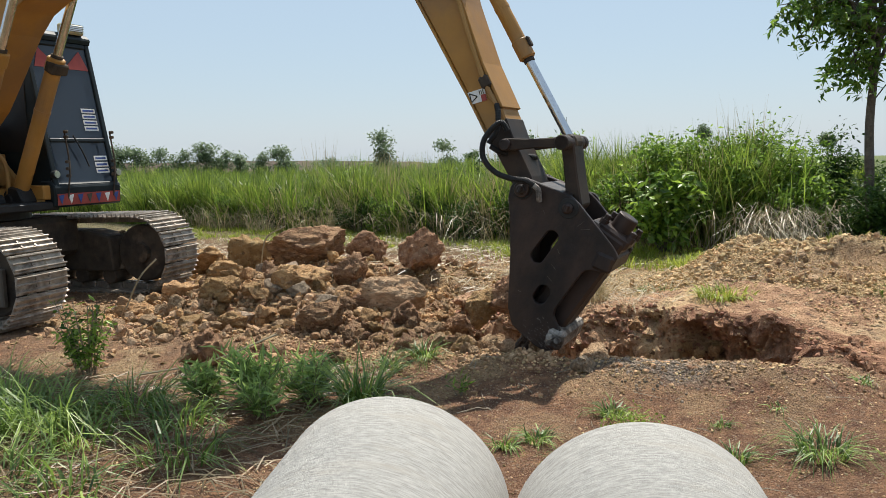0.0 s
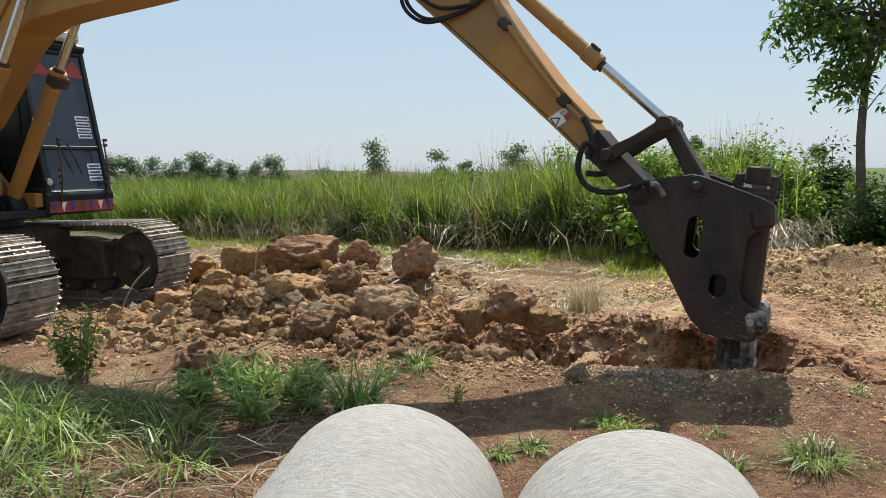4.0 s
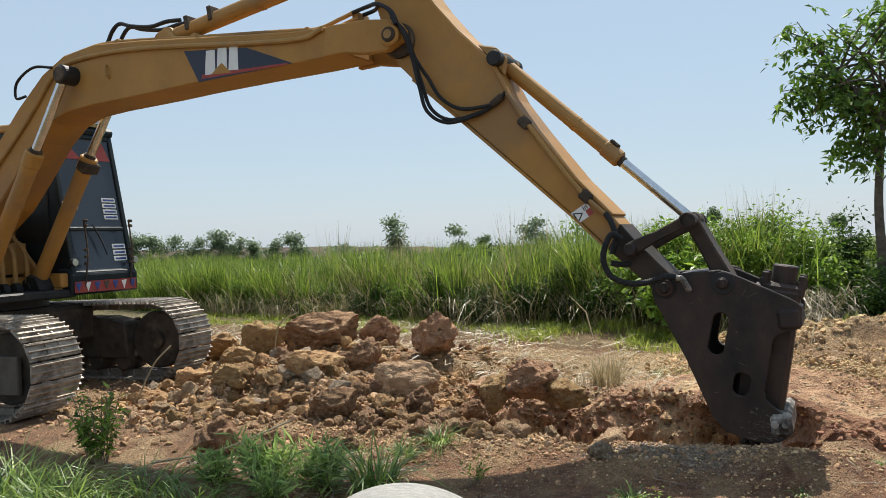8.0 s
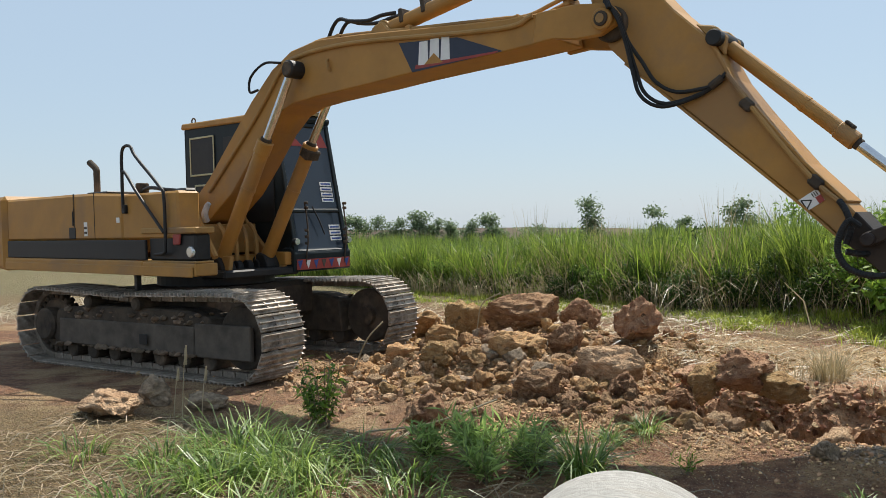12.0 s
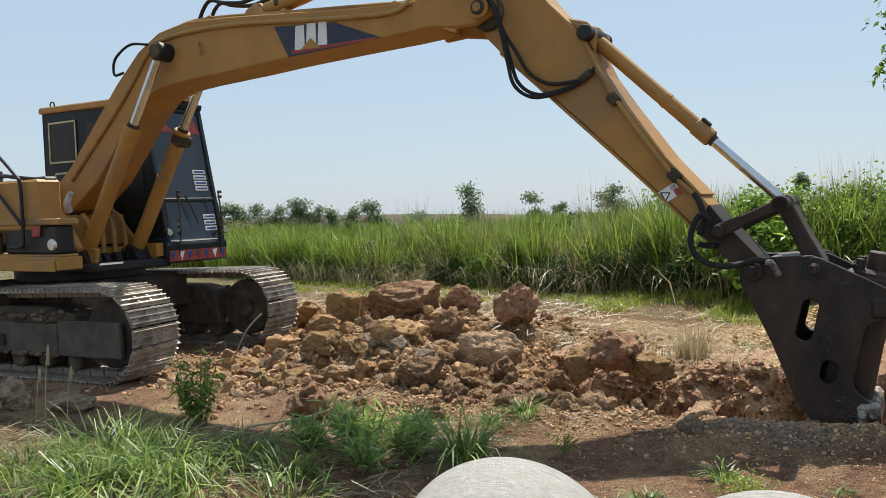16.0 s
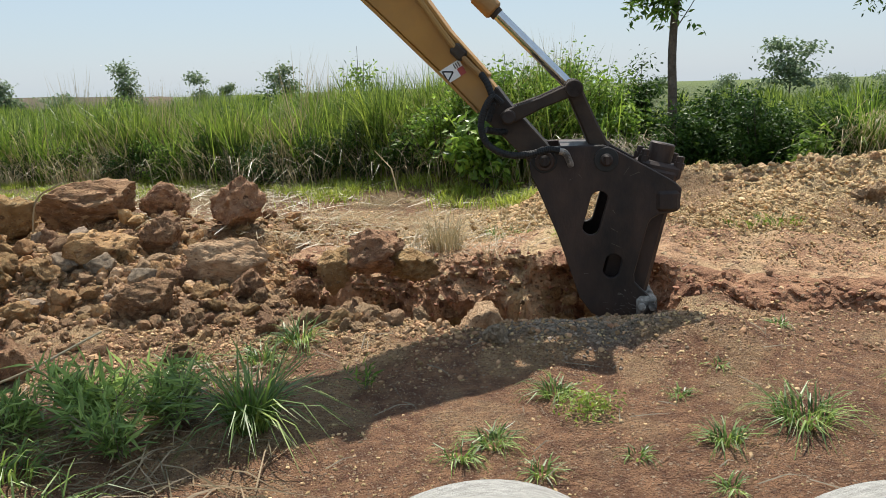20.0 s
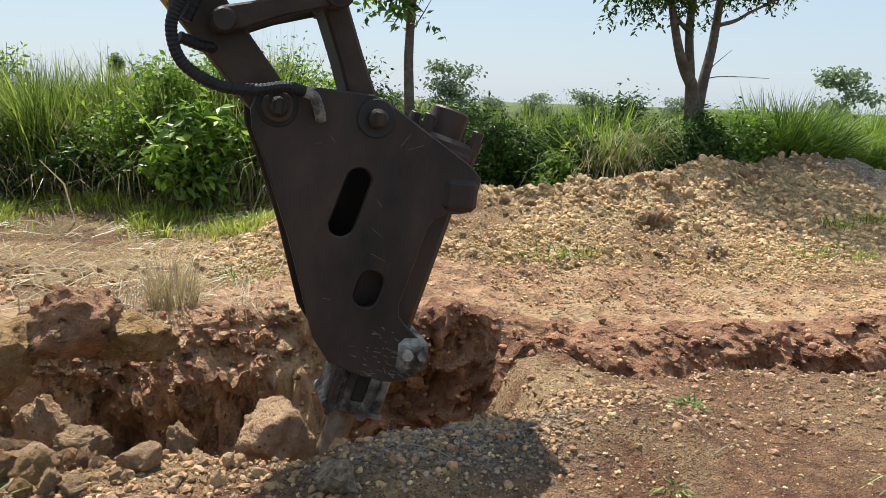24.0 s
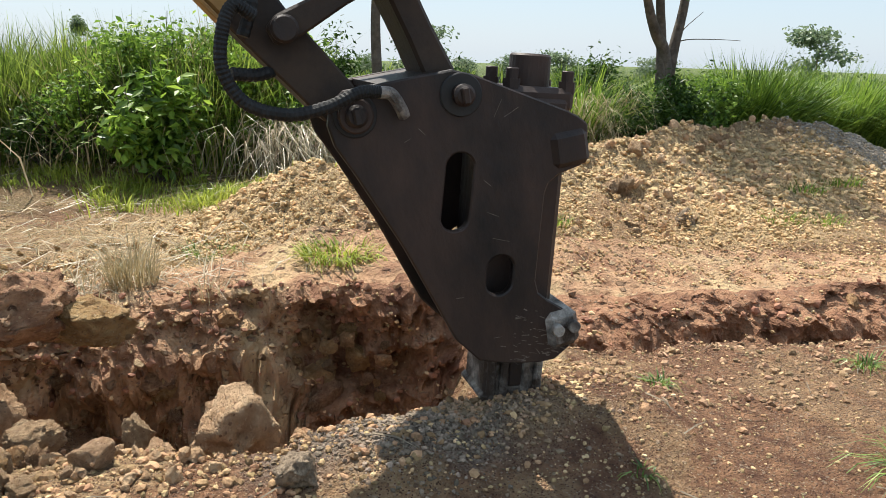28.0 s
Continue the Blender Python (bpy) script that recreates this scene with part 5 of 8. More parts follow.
# ---- broken clay and stones ----
def rock_mesh(name, seed, level, material, cuts=5, rough=0.30):
    """A broken lump about 1 across: noise, flat breaks and pits."""
    bm = bmesh.new()
    bmesh.ops.create_icosphere(bm, subdivisions=level, radius=0.5)
    rnd = random.Random(seed)
    off = Vector((rnd.uniform(-50, 50), rnd.uniform(-50, 50), rnd.uniform(-50, 50)))
    planes = []
    for _ in range(cuts):
        n = Vector((rnd.gauss(0, 1), rnd.gauss(0, 1), rnd.gauss(0, 0.8))).normalized()
        planes.append((n, rnd.uniform(0.25, 0.42)))
    for v in bm.verts:
        p = v.co.copy()
        s = 1 + rough * 1.5 * (noise.fractal(p * 1.8 + off, 1.0, 2.0, 3))
        p *= s
        for n, d in planes:
            over = p.dot(n) - d
            if over > 0:
                p -= n * over * 0.95
        p += p.normalized() * 0.085 * (abs(noise.fractal(p * 3.6 + off, 1.0, 2.1, 3)) - 0.28)
        if level > 5:
            p += p.normalized() * (0.10 * noise.fractal(p * 6.0 + off, 1.0, 2.0, 3) + 0.05 * noise.fractal(p * 17.0 + off, 1.0, 2.0, 3) + 0.02 * noise.fractal(p * 45.0 + off, 1.0, 2.0, 2))
        elif level > 3:
            p += p.normalized() * (0.042 * noise.fractal(p * 9.0 + off, 1.0, 2.0, 3) + 0.016 * noise.fractal(p * 22.0 + off, 1.0, 2.0, 2))
        v.co = p
    me = bpy.data.meshes.new(name)
    bm.to_mesh(me)
    bm.free()
    me.materials.append(material)
    if level > 3:
        me.shade_smooth()
    return me


BOULDERS = {m.name: [rock_mesh("boulder", 40 + k + 7 * i, 5, m, 12 + k % 4, 0.34 + 0.03 * k) for k in range(4)] for i, m in enumerate((CLAY, REDROCK, GREYROCK, PALECLAY))}
CLODS = {m.name: [rock_mesh("clod", 90 + k + 7 * i, 4, m, 11 + k % 4, 0.36) for k in range(6)] for i, m in enumerate((CLAY, REDROCK, GREYROCK, PALECLAY))}


def lay(name, me, x, y, size, turn, label, group="", sink=0.3, tilt=(0, 0), base=None):
    ob = new(name, me)
    z = float(height(x, y)) if base is None else base
    m = pose(x, y, z + size[2] * (0.42 - sink), tilt[0], tilt[1], turn)
    ob.matrix_basis = m @ Matrix.Diagonal((*size, 1))
    return tagged(ob, label, "rock", group)


# x, y, size across, deep, high, turn, stone, shape, label
for x, y, sx, sy, sz, rz, mt, k, label in (
        (-2.12, 10.0, 1.15, 0.75, 0.62, 12, REDROCK, 0, "long reddish-brown clay boulder on the heap's edge"),
        (-2.92, 10.2, 0.75, 0.55, 0.72, 40, CLAY, 1, "smooth tan clay boulder standing on end"),
        (-1.33, 9.9, 0.72, 0.5, 0.50, -20, REDROCK, 2, "broken brown boulder at the back of the heap"),
        (-0.62, 9.2, 0.78, 0.66, 0.74, 65, REDROCK, 3, "pitted brown boulder with a ragged top"),
        (-3.65, 10.6, 0.75, 0.6, 0.52, 5, CLAY, 2, "crumbling tan clay boulder beside the track"),
        (-2.95, 9.3, 0.66, 0.48, 0.38, -30, CLAY, 0, "orange-tan clay boulder, split on top"),
        (-2.45, 9.4, 0.48, 0.4, 0.36, 15, CLAY, 3, "rounded tan clay lump"),
        (-0.75, 7.25, 0.72, 0.40, 0.50, -18, PALECLAY, 1, "large pale tan slab leaning in the heap"),
        (-0.62, 6.85, 0.30, 0.26, 0.32, 30, REDROCK, 1, "brown clay lump against the pale slab"),
        (-1.75, 7.75, 0.66, 0.55, 0.42, 25, CLAY, 3, "dark-sided orange clay boulder"),
        (-1.25, 8.1, 0.52, 0.45, 0.42, 70, REDROCK, 2, "broken rust-brown clay lump"),
        (-1.30, 6.55, 0.46, 0.36, 0.34, 10, REDROCK, 0, "brown clay lump with a shaded hollow under it"),
        (-2.05, 5.78, 0.40, 0.36, 0.42, 35, REDROCK, 1, "grey-brown block on bare red earth"),
        (-2.15, 6.85, 0.38, 0.34, 0.30, -15, CLAY, 2, "tan clay block at the heap's foot"),
        (-3.0, 7.9, 0.50, 0.42, 0.36, 50, CLAY, 1, "tan clay block near the track"),
        (-2.45, 7.4, 0.46, 0.36, 0.30, -40, CLAY, 0, "tan clay block in the heap"),
        (-3.25, 7.4, 0.36, 0.3, 0.26, 0, CLAY, 3, "small tan clay block near the track"),
        (0.00, 6.28, 0.36, 0.30, 0.42, 80, CLAY, 2, "rounded tan stone on the trench lip"),
        (0.40, 5.95, 0.20, 0.17, 0.26, 15, CLAY, 0, "small tan stone on the trench lip"),
        (0.08, 5.98, 0.26, 0.2, 0.22, 70, REDROCK, 2, "brown clay stone on the trench lip"),
        (2.48, 7.78, 0.62, 0.34, 0.36, -20, PALECLAY, 3, "pale tan flat rock in short grass"),
        (2.02, 7.34, 0.36, 0.22, 0.15, 10, PALECLAY, 2, "flat yellowish stone on the trench edge"),
        (0.72, 5.22, 0.20, 0.18, 0.20, 60, GREYROCK, 0, "pale grey stone on the gravel ridge"),
        (-4.85, 5.62, 0.78, 0.44, 0.36, -18, PALECLAY, 3, "yellow-tan rock beside the tall weeds"),
        (-4.72, 6.02, 0.46, 0.34, 0.34, 10, GREYROCK, 2, "dark grey rock near the track"),
        (-4.10, 5.95, 0.46, 0.30, 0.26, 0, GREYROCK, 3, "flat grey rock near the track"),
        (3.40, 6.95, 0.34, 0.28, 0.26, 33, CLAY, 3, "tan clay lump at the foot of the bank"),
        (5.42, 6.72, 0.26, 0.22, 0.22, 10, GREYROCK, 1, "tan stone on the bank"),
        (-0.15, 7.75, 0.45, 0.36, 0.32, 10, REDROCK, 2, "red-brown clay lump at the trench head"),
        (-1.05, 5.75, 0.22, 0.2, 0.18, 0, REDROCK, 1, "small brown clod on red earth")):
    lay("boulder", BOULDERS[mt.name][k], x, y, (sx * 0.98, sy * 0.95, sz * 0.92), rz, label, sink=0.10 if sz > 0.3 else 0.2)

for x, y, size, turn, me, z in ((0.36, 7.18, (0.62, 0.52, 0.50), 20, BOULDERS[REDROCK.name][3], 0.08), (0.05, 7.12, (0.46, 0.40, 0.36), 75, BOULDERS[CLAY.name][2], 0.04), (0.66, 7.15, (0.46, 0.40, 0.32), -30, BOULDERS[CLAY.name][1], 0.0)):
    lay("boulder", me, x, y, size, turn, "red-brown clod overhanging the trench head", sink=0.1, base=z)
lay("boulder", BOULDERS[PALECLAY.name][3], 0.92, 6.10, (0.42, 0.36, 0.54), -15, "upright tan slab in the trench", sink=0.1, base=-0.32, tilt=(-52, 4))

for x, y, z, size, turn, k in ((0.20, 7.15, -0.42, (0.34, 0.28, 0.40), 30, 1), (0.46, 5.98, -0.02, (0.18, 0.16, 0.18), 70, 0), (0.14, 6.15, -0.02, (0.30, 0.22, 0.18), 10, 2), (-0.08, 6.02, 0.02, (0.24, 0.20, 0.18), 120, 3), (0.62, 6.25, -0.30, (0.24, 0.2, 0.2), 50, 1)):
    lay("boulder", BOULDERS[PALECLAY.name][k], x, y, size, turn, "pale tan clay stone fallen at the trench", "stones at the trench", sink=0.1, base=z)

# clods of the heap and the trench: one by one
_rnd = random.Random(11)


def scatter_clods(n, cx, cy, rx, ry, lo, hi, mats, label, group):
    for _ in range(n):
        a, r = _rnd.uniform(0, math.tau), math.sqrt(_rnd.random())
        x, y = cx + rx * r * math.cos(a), cy + ry * r * math.sin(a)
        s = lo * (hi / lo) ** (_rnd.random() ** 1.8)
        m = _rnd.choice(mats)
        lay("clay_clod", _rnd.choice(CLODS[m.name]), x, y, (s * _rnd.uniform(0.9, 1.3), s * _rnd.uniform(0.75, 1.0), s * _rnd.uniform(0.6, 0.9)), _rnd.uniform(0, 360), label, group,
            _rnd.uniform(0.05, 0.22), (_rnd.uniform(-25, 25), _rnd.uniform(-25, 25)))


def clod_rubble(name, n, cx, cy, rx, ry, lo, hi, material, label):
    """Smaller broken clods, too many to pick apart, as one mesh."""
    src = [rock_mesh("rubble", 300 + k, 2, material, 8, 0.36) for k in range(5)]
    forms = []
    for me in src:
        co = np.zeros(len(me.vertices) * 3)
        me.vertices.foreach_get("co", co)
        forms.append((co.reshape(-1, 3), np.array([p.vertices[:] for p in me.polygons])))
    vs, fs, k = [], [], 0
    for _ in range(n):
        a, r = _rnd.uniform(0, math.tau), math.sqrt(_rnd.random())
        x, y = cx + rx * r * math.cos(a), cy + ry * r * math.sin(a)
        s = lo * (hi / lo) ** (_rnd.random() ** 1.6)
        co, tri = _rnd.choice(forms)
        m = np.array(pose(0, 0, 0, _rnd.uniform(0, 360), _rnd.uniform(0, 360), _rnd.uniform(0, 360)).to_3x3())
        q = (co * np.array([1.2, 0.95, 0.8])) @ m.T * s
        vs.append(q + np.array([x, y, float(height(x, y)) + s * 0.15]))
        fs.append(tri + k)
        k += len(co)
    return tagged(arrays(name, np.concatenate(vs), np.concatenate(fs), material), label, "rubble", kind="stuff")


scatter_clods(190, -2.0, 7.95, 1.8, 1.45, 0.09, 0.31, (CLAY, CLAY, CLAY, PALECLAY, PALECLAY, REDROCK, GREYROCK), "broken tan clay clod in the heap", "clods of the heap")
scatter_clods(40, -1.7, 9.3, 1.9, 0.8, 0.10, 0.30, (CLAY, REDROCK), "broken brown clay clod behind the heap", "clods of the heap")
scatter_clods(50, -0.4, 6.7, 0.9, 0.9, 0.09, 0.24, (CLAY, REDROCK, REDROCK), "small clay clod beside the trench", "clods by the trench")
scatter_clods(60, 0.25, 6.02, 0.85, 0.34, 0.06, 0.20, (PALECLAY, PALECLAY, CLAY), "small tan clod on the trench lip", "clods by the trench")
scatter_clods(44, 5.2, 7.6, 2.9, 0.9, 0.07, 0.24, (PALECLAY, PALECLAY, PALECLAY), "yellowish clay lump on the spoil bank", "lumps of the bank")
clod_rubble("clay_rubble", 520, -2.0, 8.0, 1.9, 1.45, 0.05, 0.15, CLAY, "tan clay rubble between the clods of the heap")
clod_rubble("clay_rubble", 260, -0.9, 7.0, 1.3, 1.2, 0.04, 0.13, REDROCK, "red-brown clay rubble beside the trench")
clod_rubble("clay_rubble", 260, -2.35, 6.95, 1.5, 0.55, 0.03, 0.13, PALECLAY, "tan clay rubble at the foot of the heap")
clod_rubble("clay_rubble", 300, -2.7, 10.1, 1.6, 0.9, 0.04, 0.20, CLAY, "tan clay rubble behind the heap")
clod_rubble("clay_rubble", 260, 0.6, 8.9, 1.3, 0.9, 0.02, 0.09, CLAY, "tan clay crumbs on the trodden ground")
clod_rubble("clay_rubble", 420, 5.4, 7.6, 3.4, 1.0, 0.03, 0.13, PALECLAY, "yellowish clay rubble on the spoil bank")
clod_rubble("clay_rubble", 200, 0.5, 5.85, 1.2, 0.42, 0.025, 0.085, PALECLAY, "tan rubble on the trench lip")

for _ in range(150):
    u_, n_w = _rnd.uniform(-2.5, 1.0) if _rnd.random() < 0.7 else _rnd.uniform(1.0, 6.3), _rnd.uniform(0.50, 0.80)
    x, y = TO[0] + u_ * TD[0] - n_w * TD[1], TO[1] + u_ * TD[1] + n_w * TD[0]
    s = 0.05 * (0.24 / 0.05) ** (_rnd.random() ** 1.6) * (1.0 if u_ < 1 else 0.6)
    top_z = -_rnd.uniform(0.08, 0.85 if u_ < 1 else 0.3)
    lay("wall_clod", _rnd.choice(CLODS[_rnd.choice((REDROCK, CLAY)).name]), x, y, (s * 1.1, s, s * 0.9), _rnd.uniform(0, 360), "clay clod stuck in the trench face", "clods of the trench face", 0.42, (_rnd.uniform(-40, 40), _rnd.uniform(-40, 40)), top_z)


def stone_arrays(base, tri, xy, z0, s):
    """One shaken, leaning copy of a small solid for each place."""
    n, k = len(xy), len(base)
    v = (base[None] * (1 + 0.6 * (RNG.random((n, k, 1)) - 0.5)) + RNG.uniform(-0.07, 0.07, (n, k, 3))) * s[:, None, None] * (0.7 + 0.6 * RNG.random((n, 1, 3)))
    a = RNG.random(n) * math.tau
    lean = RNG.uniform(-1.5, 1.5, n)[:, None]
    v = np.stack([v[..., 0] * np.cos(lean) - v[..., 2] * np.sin(lean), v[..., 1], v[..., 0] * np.sin(lean) + v[..., 2] * np.cos(lean)], -1)
    c, si = np.cos(a)[:, None], np.sin(a)[:, None]
    x, y = v[..., 0] * c - v[..., 1] * si, v[..., 0] * si + v[..., 1] * c
    z = v[..., 2] * 0.8 + (z0 + s * 0.12)[:, None]
    v = np.stack([x + xy[:, :1], y + xy[:, 1:], z], -1).reshape(-1, 3)
    return v, (tri[None] + k * np.arange(n)[:, None, None]).reshape(-1, 3)


def solid(level):
    """Corners and triangles of an eight-faced or twenty-faced stone, half a unit in radius."""
    bm = bmesh.new()
    if level:
        bmesh.ops.create_icosphere(bm, subdivisions=1, radius=0.5)
    else:
        six = [bm.verts.new(p) for p in ((0.5, 0, 0), (0, 0.5, 0), (-0.5, 0, 0), (0, -0.5, 0), (0, 0, 0.5), (0, 0, -0.5))]
        for k in range(4):
            bm.faces.new((six[k], six[(k + 1) % 4], six[4]))
            bm.faces.new((six[(k + 1) % 4], six[k], six[5]))
    bm.verts.index_update()
    base, tri = np.array([v.co[:] for v in bm.verts]), np.array([[v.index for v in f.verts] for f in bm.faces])
    bm.free()
    return base, tri


SOLIDS = solid(0), solid(1)


def stones(name, n, where, lo, hi, material, label, power=2.5, keep=None, level=None):
    """Loose stones too many to count, as one mesh."""
    xy = where(n)
    if keep is not None:
        xy = xy[keep(xy[:, 0], xy[:, 1])]
    s = lo + (hi - lo) * RNG.random(len(xy)) ** power
    z0 = (level or height)(xy[:, 0], xy[:, 1])
    vs, fs, k = [], [], 0
    for (base, tri), some in zip(SOLIDS, (s < 0.016, s >= 0.016)):
        v, f = stone_arrays(base, tri, xy[some], z0[some], s[some])
        vs.append(v)
        fs.append(f + k)
        k += len(v)
    return tagged(arrays(name, np.concatenate(vs), np.concatenate(fs), material), label, "stones", kind="stuff")


def around(cx, cy, rx, ry):
    return lambda n: np.stack([cx + rx * RNG.normal(size=n), cy + ry * RNG.normal(size=n)], 1)


def field(x0, x1, y0, y1):
    return lambda n: np.stack([RNG.uniform(x0, x1, n), RNG.uniform(y0, y1, n)], 1)


def patchy(lo=-0.02):
    return lambda x, y: fbm(x * 1.3 + 5, y * 1.3, 3) + 0.25 * (RNG.random(len(x)) - 0.5) > lo


def bank_only(x, y):
    d = np.minimum(seg_dist(x, y, (3.2, 8.7), (6.1, 7.7))[0], seg_dist(x, y, (6.1, 7.7), (10.5, 7.3))[0])
    return d < 1.25 + 0.5 * RNG.random(len(x))


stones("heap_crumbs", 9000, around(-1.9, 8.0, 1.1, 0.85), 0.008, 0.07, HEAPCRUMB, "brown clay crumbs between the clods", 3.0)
stones("lip_gravel", 7000, lambda n: np.stack([(u := RNG.uniform(1.0, 1.65, n)) + RNG.normal(0, 0.16, n), 5.62 - 0.27 * u + RNG.normal(0, 0.17, n)], 1), 0.004, 0.024, GRAVEL, "grey limestone gravel along the trench lip", 3.0)
stones("lip_crumbs", 4500, lambda n: np.stack([(u := RNG.uniform(-1.6, 2.2, n)) + RNG.normal(0, 0.2, n), 5.75 - 0.20 * u + RNG.normal(0, 0.30, n)], 1), 0.004, 0.028, CRUMB, "tan clay crumbs along the trench lip", 3.5)
stones("lip_rubble", 7000, lambda n: np.stack([(u := RNG.uniform(-1.6, 2.2, n)) + RNG.normal(0, 0.2, n), 5.75 - 0.20 * u + RNG.normal(0, 0.30, n)], 1), 0.004, 0.040, HEAPCRUMB, "brown clay crumbs along the trench lip", 4.0)
stones("bank_rubble", 66000, field(2.0, 11.5, 5.9, 9.6), 0.006, 0.068, CRUMB, "yellow-tan clay rubble of the spoil bank", 5.0, lambda x, y: bank_only(x, y) & (np.hypot(x - 9.4, (y - 6.95) * 1.2) > 0.8) & (fbm(x * 0.8 + 9, y * 1.6, 3) + 0.22 * (RNG.random(len(x)) - 0.5) < 0.11))
stones("grey_gravel", 14000, around(9.4, 6.95, 0.48, 0.42), 0.006, 0.032, mat("pale_gravel", (0.21, 0.18, 0.145), (0.42, 0.36, 0.285), 14.0, None, bump=0.4, bscale=60.0, island=0.3), "grey gravel heap at the end of the bank", 3.5)
stones("yard_pebbles", 30000, field(-2.2, 5.5, 2.9, 6.4), 0.003, 0.020, CRUMB, "tan pebbles on the red earth", 4.0, patchy(-0.07))
stones("red_crumbs", 10000, field(-3.0, 6.5, 3.2, 8.2), 0.004, 0.016, mat("red_crumb", (0.20, 0.095, 0.055), (0.36, 0.19, 0.11), 9.0, bump=0.4, island=0.3), "red earth crumbs", 3.0)
stones("far_crumbs", 14000, field(-3.5, 5.0, 8.0, 11.5), 0.006, 0.04, CRUMB, "crumbs on the trodden ground behind the trench", 3.5, patchy(-0.03))
stones("trench_stones", 9000, lambda n: np.stack([(u := RNG.uniform(-2.6, 6.5, n)) * 0.857 + (w := RNG.uniform(-1.1, 0.75, n)) * 0.515 + 1.9, 6.3 - 0.515 * u + 0.857 * w], 1), 0.008, 0.042, mat("trench_stone", (0.20, 0.11, 0.06), (0.48, 0.32, 0.18), 6.0, bump=0.5, island=0.4), "stones in the trench walls", 3.0)
stones("ledge_stones", 3500, lambda n: np.stack([(u := RNG.uniform(0.8, 6.5, n)) * 0.857 + (w := RNG.normal(1.35, 0.22, n)) * 0.515 + 1.9, 6.3 - 0.515 * u + 0.857 * w], 1), 0.006, 0.04, CRUMB, "tan stones along the far trench edge", 4.0)


def on_face(n):
    """Stones that stick in the far face of the trench."""
    p = FACE[0][RNG.integers(0, len(FACE[0]), n)] + RNG.normal(0, 0.008, (n, 3))
    p = p[(trench_axes(p[:, 0], p[:, 1])[0] < 0.4) | (RNG.random(n) < 0.3)]
    return (lambda k: p[:, :2]), (lambda x, y: p[:, 2])


for _name, _n, _lo, _hi, _mat, _lab in (("face_stones", 4000, 0.005, 0.036, CRUMB, "tan stones stuck in the trench face"), ("face_crumbs", 6000, 0.008, 0.06, bpy.data.materials["red_crumb"], "red crumbs on the trench face")):
    _at, _lev = on_face(_n)
    stones(_name, _n, _at, _lo, _hi, _mat, _lab, 3.0, None, _lev)


def ledge(x, y):
    """The trodden strip along the far edge of the trench."""
    return height(x - 0.75 * TD[1], y + 0.75 * TD[0]) + 0.012


def along(u0, u1, w0, w1):
    return lambda n: np.stack([(u := RNG.uniform(u0, u1, n)) * TD[0] - (w := RNG.uniform(w0, w1, n)) * TD[1] + TO[0], TO[1] + u * TD[1] + w * TD[0]], 1)


stones("edge_stones", 24000, along(-2.3, 6.4, 0.80, 2.0), 0.005, 0.030, CRUMB, "tan crumbs on the far edge of the trench", 4.0, None, ledge)
stones("edge_crumbs", 2600, along(-2.3, 6.4, 0.72, 1.45), 0.004, 0.022, bpy.data.materials["red_crumb"], "red earth crumbs on the far edge of the trench", 3.0, None, ledge)

# ---- grass, bushes and trees ----
def leafy(name, c1, c2, t=0.35, island=0.35, spec=0.5):
    return mat(name, c1, c2, 3.0, None, rough=(0.32, 0.55), bump=0.0, island=island, through_light=t, spec=spec)


GRASS = leafy("tall_green_grass", (0.095, 0.155, 0.020), (0.25, 0.325, 0.062), 0.45, 0.72)
GRASS2 = leafy("bright_grass", (0.10, 0.19, 0.022), (0.25, 0.36, 0.055), 0.45, 0.6)
GRASS3 = leafy("glossy_clump_grass", (0.10, 0.185, 0.030), (0.27, 0.37, 0.085), 0.4, 0.55, 0.7)
DRYG = leafy("dry_grass", (0.34, 0.27, 0.14), (0.50, 0.42, 0.25), 0.25)
YOUNG = leafy("yellow_green_grass", (0.25, 0.31, 0.035), (0.38, 0.43, 0.08), 0.45, 0.35)
OLDSTRAW = leafy("weathered_straw", (0.17, 0.125, 0.07), (0.36, 0.28, 0.17), 0.15, 0.5, 0.2)
DEAD = leafy("bleached_reed", (0.36, 0.29, 0.18), (0.56, 0.48, 0.34), 0.25)
LEAF = leafy("bush_leaves", (0.10, 0.20, 0.024), (0.26, 0.39, 0.06), 0.5, 0.6)
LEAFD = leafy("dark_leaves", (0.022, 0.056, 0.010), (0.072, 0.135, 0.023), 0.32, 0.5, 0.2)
WEEDLEAF = leafy("weed_leaves", (0.20, 0.31, 0.080), (0.42, 0.54, 0.18), 0.45, 0.5)
LEAFT = leafy("tree_leaves", (0.060, 0.135, 0.018), (0.165, 0.275, 0.045), 0.5, 0.5)
# Far foliage: aerial haze is put into the pale, greyed leaf colour.
FARLEAF = leafy("hazed_distant_leaves", (0.135, 0.19, 0.10), (0.21, 0.27, 0.145), 0.45)
BARK = mat("bark", (0.075, 0.062, 0.050), (0.155, 0.13, 0.105), 12.0, (0.07, 0.058, 0.046), 4.0, 0.4, (0.85, 1.0), bump=0.8, bscale=26.0)
WOOD = mat("dead_stem", (0.16, 0.125, 0.085), (0.32, 0.26, 0.18), 10.0, bump=0.2)


